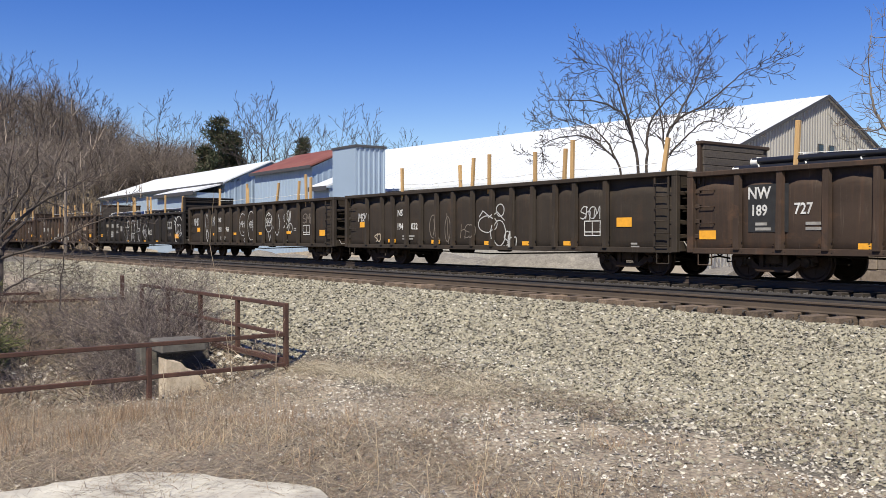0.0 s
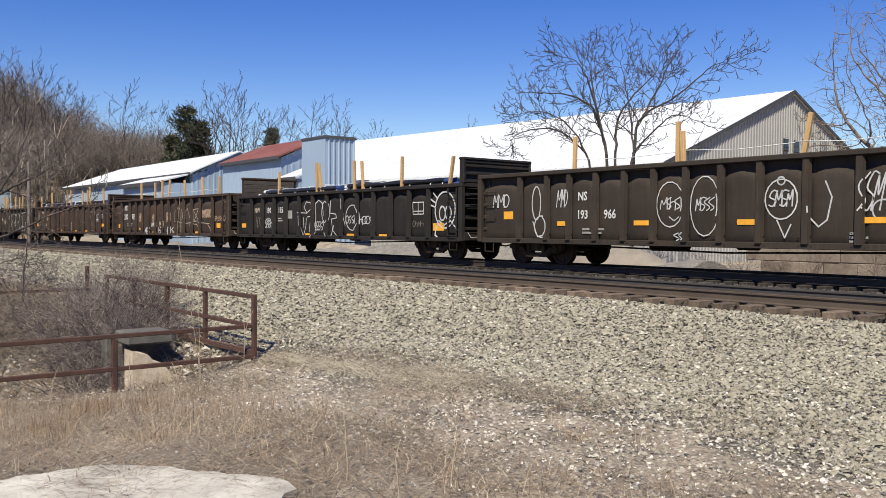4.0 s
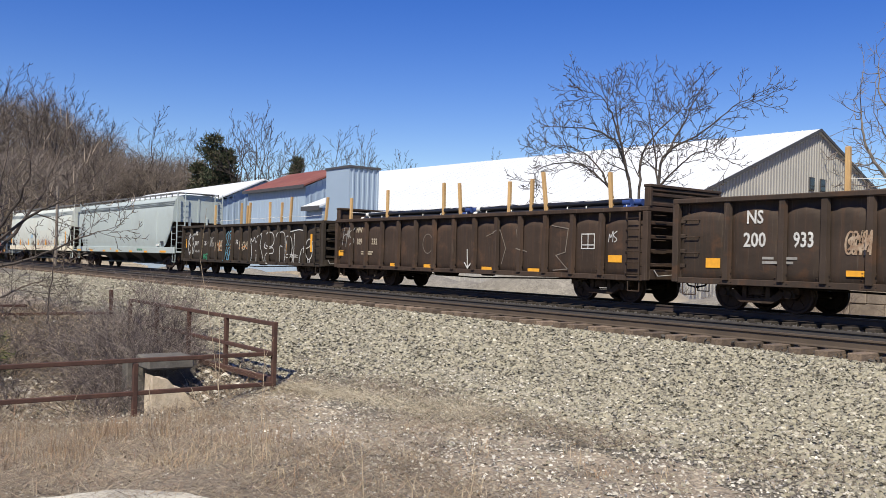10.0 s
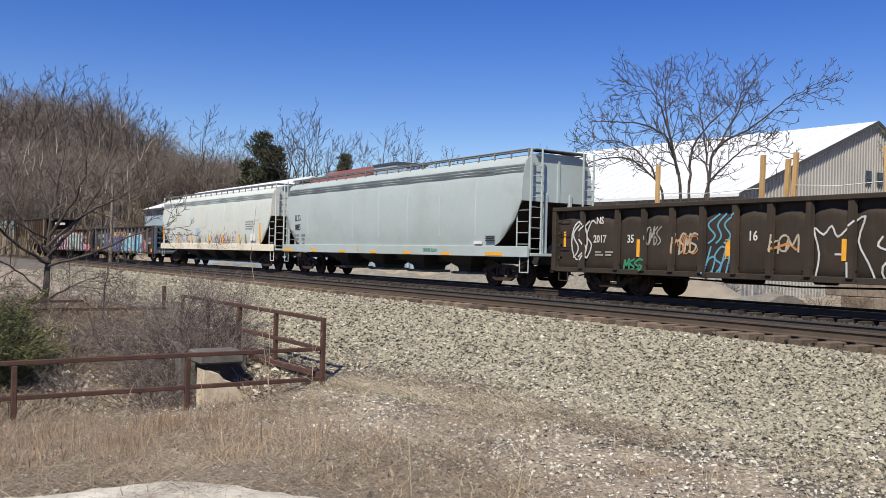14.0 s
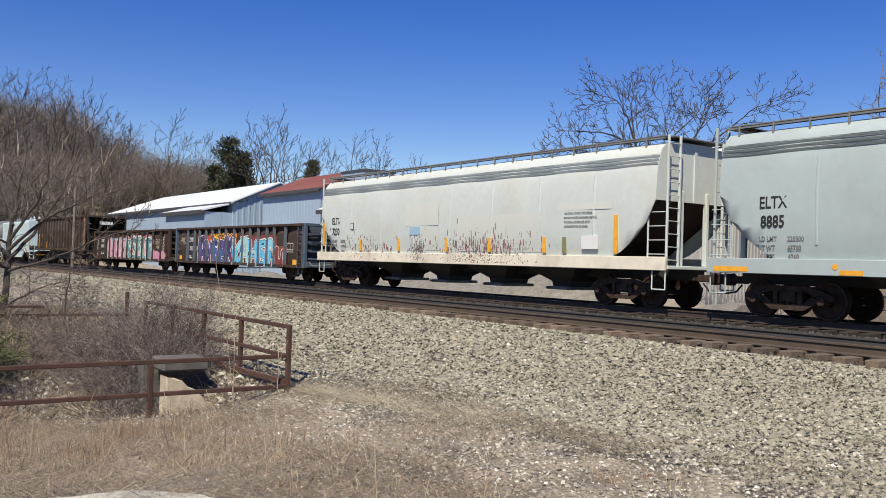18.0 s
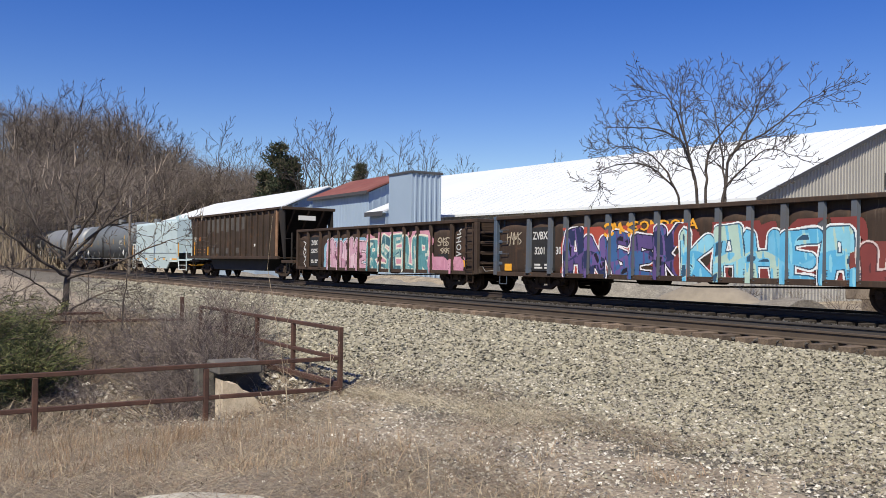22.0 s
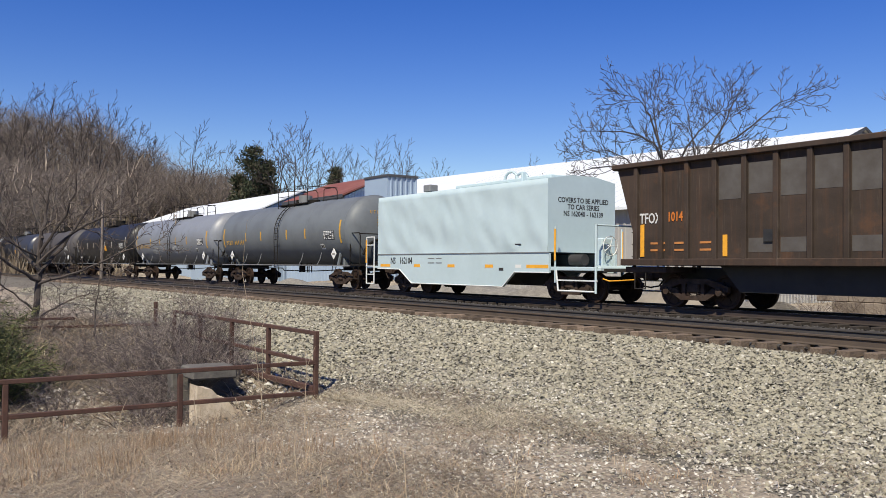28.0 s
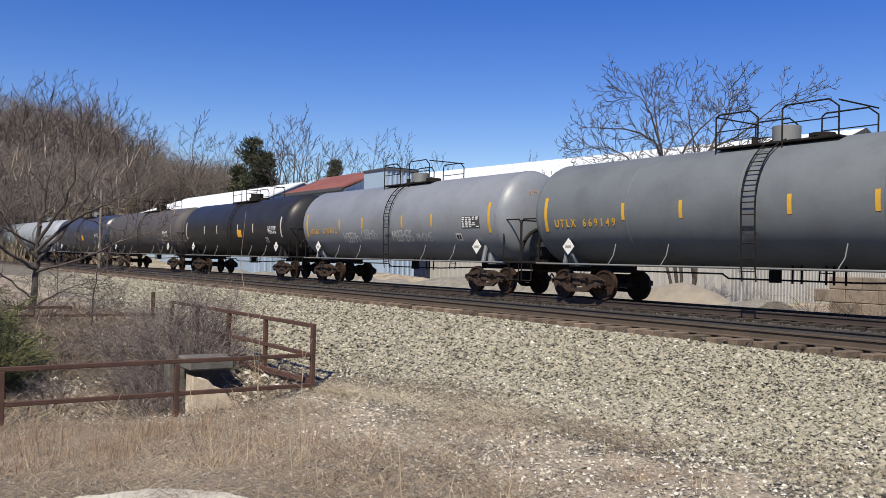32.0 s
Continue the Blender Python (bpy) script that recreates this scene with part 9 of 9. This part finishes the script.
def plant(templates, spots, rng):
    vs, fs, ts, n = [], [], [], 0
    for x, y, z, s in spots:
        v, f, w = templates[rng.integers(0, len(templates))]
        a = rng.uniform(0, math.tau)
        c, q = math.cos(a), math.sin(a)

        def put(m):
            return np.stack([(m[:, 0] * c - m[:, 1] * q) * s + x, (m[:, 0] * q + m[:, 1] * c) * s + y, m[:, 2] * s + z], -1)

        vs.append(put(v))
        ts.append(put(w))
        fs.append(f + n)
        n += len(v)
    return np.concatenate(vs), np.concatenate(fs), np.concatenate(ts)


def wood(name, label, templates, spots, rng):
    v, f, w = plant(templates, spots, rng)
    scatter_mesh(name, v, f, M_WOODS, label, "woods")
    scatter_mesh("woods_twigs", w, np.arange(len(w)).reshape(-1, 3), M_WOODTWIG, "fine bare twigs of the " + label, "woods")


def build_woods():
    rng = np.random.default_rng(3)
    tm = wood_templates(6, 100)
    spots = []
    for _ in range(300):
        b, d = (rng.uniform(74.3, 84) if rng.random() < 0.68 else rng.uniform(82, 104)), rng.uniform(115, 235)
        if b < 76 and d < 150:
            continue
        x, y = polar(b, d)
        if y > 26 and -135 < x < -66 and y < 48:
            continue
        spots.append((x, y, ground_z(x, y) - 0.4, rng.uniform(0.68, 1.20)))
    wood("hillside_woods", "grey-brown leafless woods on a hillside", tm, spots, rng)
    # low tree line far behind the sheds
    spots = []
    for _ in range(70):
        b, d = rng.uniform(14, 74), rng.uniform(230, 300)
        x, y = polar(b, d)
        spots.append((x, y, ground_z(x, y) + rng.uniform(0, 5), rng.uniform(0.75, 1.15)))
    wood("far_tree_line", "low line of leafless trees in the distance", tm, spots, rng)
    # saplings that fill the foot of the wood behind the sheds
    spots = []
    for _ in range(150):
        b, d = 75 - 17 * rng.random() ** 1.3, rng.uniform(160, 225)
        x, y = polar(b, d)
        spots.append((x, y, ground_z(x, y) - 0.3, rng.uniform(0.6, 1.0) + 0.5 * (b > 68)))
    wood("sapling_thicket", "thicket of bare saplings behind the sheds", tm, spots, rng)
    # brush on the hillside: many small leafless tufts
    n = 80000
    b, d = rng.uniform(73.2, 106, n), rng.uniform(105, 240, n)
    x, y = -d * np.sin(np.radians(b)), d * np.cos(np.radians(b))
    k = ~((y > 26) & (x > -135) & (x < -66) & (y < 48))
    x, y = x[k], y[k]
    n = len(x)
    z = np.array([ground_z(float(p), float(q)) for p, q in zip(x, y)])
    h = 0.8 + 3.6 * rng.random(n) ** 2.2
    a = rng.uniform(0, math.tau, n)
    sx = rng.uniform(0.03, 0.14, n)
    p0 = np.stack([x, y, z - 0.2], -1)
    side = np.stack([np.cos(a) * sx, np.sin(a) * sx, 0 * a], -1)
    tip = p0 + np.stack([rng.normal(0, 0.6, n), rng.normal(0, 0.6, n), h], -1)
    v = np.stack([p0 - side, p0 + side, tip], 1).reshape(-1, 3)
    f = (np.arange(n) * 3)[:, None] + np.arange(3)[None]
    scatter_mesh("hillside_brush", v, f, M_LEAFLITTER, "brown undergrowth on the hillside", "undergrowth")


build_woods()


def build_far_trees():
    """Single trees that stand out above the roofs: bearing, distance, elevation of the crown (single shoots reach higher), width."""
    forms = {}
    for i, (b, d, el, width) in enumerate([(71.9, 165, 8.7, 1.0), (66.6, 150, 8.9, 1.0), (65.6, 160, 9.5, 1.0), (64.6, 150, 8.6, 0.9), (62.4, 170, 7.6, 0.9), (60.4, 165, 8.2, 1.0), (58.7, 165, 8.3, 1.0), (67.6, 155, 8.2, 0.8),
                                           (56.0, 200, 6.9, 0.9), (69.8, 175, 7.6, 0.8), (63.2, 175, 7.4, 0.8), (50.0, 260, 7.1, 1.0),
                                           (84.4, 150, 9.1, 1.1), (83.0, 158, 9.4, 1.1), (81.5, 150, 9.9, 1.1), (80.2, 165, 10.1, 1.1), (78.7, 150, 10.1, 1.1), (77.4, 160, 9.8, 1.0), (76.2, 165, 9.1, 1.0), (75.2, 175, 8.1, 0.9), (74.3, 180, 7.3, 0.8)]):
        x, y = polar(b, d)
        z = ground_z(x, y) - 0.3
        top = EYE + d * math.tan(radians(el + (0.8 if b > 74 else 0.4)))
        if i % 5 not in forms:
            k = i % 5
            rnd = random.Random(700 + k)
            own = []
            guided(rnd, own, [(0, 0, 0), (0.1, 0.1, 5), (0.3, -0.2, 10), (0.4, 0.1, 15)], 0.22, 2, 5.6, 0.85, 0.05, 0.14, 0.26, 0.55, 0.1, 0.85, 0.05, 0.55)
            for m in range(3):
                a = rnd.uniform(0, math.tau)
                guided(rnd, own, [(0, 0, 4 + m), (math.cos(a) * 1.2, math.sin(a) * 1.2, 8 + m), (math.cos(a) * 2.6, math.sin(a) * 2.6, 13.5)], 0.13, 2, 3.8, 0.85, 0.05, 0.16, 0.25, 0.55, 0.25, 0.75, 0.05, 0.55)
            forms[k] = at_least(own, 0.024)
        segs = forms[i % 5]
        h = max(s[1].z for s in segs)
        k = (top - z) / h
        turn = Matrix.Rotation(i * 1.3, 3, "Z") @ Matrix.Diagonal((k * width, k * width, k))
        segs = [(turn @ a, turn @ c, r0 * k, r1 * k) for a, c, r0, r1 in segs]
        tree("bare_tree", "tall leafless tree on the slope behind the sheds", (x, y, z), segs, M_BARK, M_BARK, 0.07, 4, group="trees behind the sheds", fine_sides=3)


build_far_trees()


def conifer(name, label, x, y, z, h, r, n, material, seed, needle=0.5, low=0.12):
    t = thing(name, label, "tree", m=Matrix.Translation((x, y, z)))
    part("trunk", Geo().cyl((0, 0, 0), (0, 0, h * 0.97), h * 0.016, 8, h * 0.003), M_BARK, t)
    rng = np.random.default_rng(seed)
    m = 60
    ck = rng.uniform(low, 0.97, m)
    ca = rng.uniform(0, math.tau, m)
    cr = r * np.clip(1.3 * (1 - ck), 0.05, 1) ** 0.6 * rng.uniform(0.15, 1.05, m)
    cs = r * rng.uniform(0.22, 0.46, m)
    j = rng.integers(0, m, n)
    q = rng.normal(size=(n, 3))
    q *= rng.random((n, 1)) ** 0.4 / np.linalg.norm(q, axis=1)[:, None]
    a = ca[j]
    c = np.stack([cr[j] * np.cos(a), cr[j] * np.sin(a), ck[j] * h], -1) + q * cs[j][:, None] * (1.15, 1.15, 0.62)
    d = q + rng.normal(0, 0.5, (n, 3)) + (0, 0, 0.3)
    d /= np.linalg.norm(d, axis=1)[:, None]
    s = np.cross(d, rng.normal(size=(n, 3)))
    s /= np.linalg.norm(s, axis=1)[:, None]
    L = needle * rng.uniform(0.5, 1.2, n)
    v = np.stack([c - s * L[:, None] * 0.18, c + s * L[:, None] * 0.18, c + d * L[:, None]], 1).reshape(-1, 3)
    f = (np.arange(n) * 3)[:, None] + np.arange(3)[None]
    me = bpy.data.meshes.new("crown")
    me.from_pydata(v.tolist(), [], f.tolist())
    me.materials.append(material)
    part("crown", me, material, t, "dense needle foliage")
    return t


def build_conifers():
    for b, d, el, r, s in ((68.2, 150, 7.7, 3.4, 1), (67.3, 152, 6.9, 3.2, 2), (69.0, 156, 5.8, 2.4, 4), (62.9, 172, 6.6, 2.4, 3)):
        x, y = polar(b, d)
        z = ground_z(x, y) - 0.3
        conifer("pine_tree", "dark green pine standing among bare trees", x, y, z, EYE + d * math.tan(radians(el)) - z, r, 5500, M_NEEDLE, s, 0.75)
    # low ragged bushes of drooping sprays
    rng = np.random.default_rng(17)
    for x, y, h, r in ((-19.9, 2.5, 1.75, 1.0), (-20.9, 1.4, 2.3, 1.3), (-19.3, 1.1, 1.5, 1.0), (-21.6, 2.7, 1.9, 1.1), (-20.3, 0.2, 2.0, 1.2)):
        t = thing("juniper_bush", "ragged yellow-green juniper bush by the culvert", "bush", "junipers by the culvert", m=Matrix.Translation((x, y, rough_z(x, y) - 0.05)))
        vs, fs, segs = [], [], []
        for k in range(80):
            a = rng.uniform(0, math.tau)
            out, up = rng.uniform(0.25, 1.0) * r * 1.25, rng.uniform(0.25, 1.0) * h
            p0 = np.array((math.cos(a) * 0.12, math.sin(a) * 0.12, 0.0))
            p1 = np.array((math.cos(a) * out * 0.55, math.sin(a) * out * 0.55, up))
            p2 = np.array((math.cos(a) * out, math.sin(a) * out, up * rng.uniform(0.65, 1.0)))
            m = 10
            tt = np.linspace(0, 1, m)[:, None]
            line = (1 - tt) ** 2 * p0 + 2 * tt * (1 - tt) * p1 + tt ** 2 * p2
            segs += [(Vector(u), Vector(w), 0.010, 0.008) for u, w in zip(line, line[1:])]
            n = 150
            q = line[np.clip((rng.random(n) ** 0.6 * m).astype(int), 2, m - 1)] + rng.normal(0, 0.07, (n, 3))
            d = np.array((math.cos(a), math.sin(a), 0.15)) + rng.normal(0, 0.65, (n, 3))
            d *= (rng.uniform(0.06, 0.17, n) / np.linalg.norm(d, axis=1))[:, None]
            sd = np.cross(d, rng.normal(size=(n, 3)))
            sd *= (0.008 / (np.linalg.norm(sd, axis=1) + 1e-9))[:, None]
            vs.append(np.stack([q - sd, q + sd, q + d], 1).reshape(-1, 3))
        v = np.concatenate(vs)
        me = bpy.data.meshes.new("crown")
        me.from_pydata(v.tolist(), [], (np.arange(len(v) // 3)[:, None] * 3 + np.arange(3)).tolist())
        me.materials.append(M_JUNIPER)
        part("crown", me, M_JUNIPER, t, "feathery yellow-green sprays")
        part("trunk", limb_mesh("trunk", segs, 3, M_TWIG), M_TWIG, t)


build_conifers()


def build_behind_line():
    # heaps of gravel and sand
    def heap(name, label, x, y, rx, ry, h, material, seed):
        rnd = random.Random(seed)
        g = Geo()
        rings = []
        for i in range(9):
            t = i / 8
            ring = []
            for k in range(28):
                a = k * math.tau / 28
                w = 1 + 0.14 * math.sin(a * 3 + seed) + rnd.uniform(-0.05, 0.05)
                ring.append((x + rx * (1 - t) * w * math.cos(a), y + ry * (1 - t) * w * math.sin(a), -0.75 + h * (1 - (1 - t) ** 1.7) + rnd.uniform(-0.03, 0.03)))
            rings.append(ring)
        g.skin(rings, caps=True)
        ob = new(name, g.mesh(name, material))
        tagged(ob, label, "heap")

    heap("gravel_mound", "heap of pale grey gravel behind the tracks", -29.4, 27.3, 5.6, 2.6, 1.45, M_BANK, 1)
    heap("sand_mound", "heap of pale sand behind the tracks", -23.2, 27.4, 3.1, 1.8, 1.2, M_SAND, 2)
    heap("gravel_mound", "low dark gravel heap behind the tracks", -39.0, 28.0, 6.0, 2.5, 1.0, M_BANK, 3)
    heap("soil_bank", "grassy soil bank behind the tracks", -50.0, 29.0, 16.0, 2.4, 0.95, M_SOIL, 4)
    # long low bank of gravel along the back of the line
    rnd = random.Random(12)
    g, rings = Geo(), []
    for i in range(80):
        x = -76 + i * 0.72
        top = -0.15 + 0.16 * math.sin(i * 0.9) + 0.1 * math.sin(i * 0.37) + rnd.uniform(-0.06, 0.06)
        bow = BEND * min(x + 30, 0) ** 2
        rings.append([(x, 25.6 + bow + j * 0.5 + rnd.uniform(-0.1, 0.1), -0.9 + (top + 0.9) * math.sin(math.pi * j / 8) ** 0.8 + rnd.uniform(-0.04, 0.04)) for j in range(9)])
    g.skin(rings, caps=True)
    tagged(new("gravel_bank", g.mesh("gravel_bank", M_BANK)), "long low bank of grey gravel behind the tracks", "bank")
    # wall of large concrete blocks
    w = thing("block_wall", "low retaining wall of weathered concrete blocks", "wall")
    rnd = random.Random(9)
    for row in range(4):
        x = -18.5 + (0.6 if row % 2 else 0)
        while x < 6:
            part("block", Geo().cbox(x, x + 1.19, 29.0 + rnd.uniform(-0.03, 0.03), 29.7, -0.95 + row * 0.46, -0.50 + row * 0.46, 0.025), M_BLOCK, w)
            x += 1.2
    # dead brush in front of the wall
    for i in range(14):
        rnd = random.Random(70 + i)
        segs = []
        for k in range(9):
            a, t = rnd.uniform(0, math.tau), rnd.uniform(0.2, 1.0)
            grow(rnd, segs, Vector((0, 0, 0)), Vector((math.cos(a) * t, math.sin(a) * t, 1)).normalized(), 0.6, 0.011, 3, 0.5, 0.0, (2, 2), 0.72, 0.16)
        s = thing("dead_brush", "leafless brown brush behind the tracks", "shrub", "brush behind the tracks", m=Matrix.Translation((-22 + i * 1.75 + rnd.uniform(-0.5, 0.5), 28.3 + rnd.uniform(-0.3, 0.4), -0.85)))
        part("crown", limb_mesh("crown", segs, 3, M_TWIG), M_TWIG, s)


M_BANK = mat("grey_gravel_bank", (0.22, 0.205, 0.18), 0.95, 0, (0.13, 0.12, 0.105), 3.0, 0.8, 1.0, 18, (0.30, 0.28, 0.24), 0.8, 0.4, 0.5)
M_SAND = mat("pale_sand", (0.25, 0.22, 0.18), 0.95, 0, (0.17, 0.15, 0.125), 2, 0.7, 0.4, 20)
M_BLOCK = mat("weathered_concrete_block", (0.24, 0.20, 0.16), 0.9, 0, (0.16, 0.13, 0.105), 2, 0.8, 0.4, 14, (0.09, 0.07, 0.06), 1.0, 0.5, 0.15, (1, 1, 1), 0.15)
build_behind_line()


def build_far_house():
    x, y = polar(73.2, 178)
    z = ground_z(x, y)
    gh = thing("distant_house", "dark house among bare trees on the slope", "house", m=Matrix.Translation((x, y, z)) @ pose(0, 0, 0, 0, 0, 20))
    h = EYE + 178 * math.tan(radians(4.6)) - z
    part("wall", Geo().box(-3.6, 3.6, -3, 3, -1, h - 1.5), M_OLDWOOD, gh)
    part("roof", Geo().prism([(-3.5, h - 1.6), (3.5, h - 1.6), (0, h)], "x", -3.9, 3.9), M_TRIM, gh)
    for k in (-2.3, 0, 2.3):
        part("window", Geo().box(k - 0.45, k + 0.45, -3.05, -2.95, h - 3.4, h - 2.2), M_GLASS, gh)
    x, y = polar(77.2, 70)
    p = thing("utility_pole", "weathered wooden utility pole", "pole", m=Matrix.Translation((x, y, ground_z(x, y))))
    part("pole", Geo().cyl((0, 0, -0.5), (0, 0, 6.1), 0.11, 10, 0.10), M_PALEBARK, p)


build_far_house()


# ---- what moves ----
def car_pose(x, half):
    a, b = x - half * 0.75, x + half * 0.75
    ya, yb = track_y(a, FAR_TRACK), track_y(b, FAR_TRACK)
    return pose(x, (ya + yb) / 2, 0, 0, 0, math.degrees(math.atan2(yb - ya, b - a)))


def motions():
    for car, u, half in CARS:
        walk(car, [(t, car_pose(u + run(t), half)) for t in RUN_T])
    steps = [k / 15 for k in range(32 * 15 + 1)]
    turns = [math.degrees(run(t) / WHEEL_R) for t in steps]
    for w, x in WHEELS:
        walk(w, [(t, pose(x, 0, WHEEL_R, 0, a, 0)) for t, a in zip(steps, turns)])


motions()
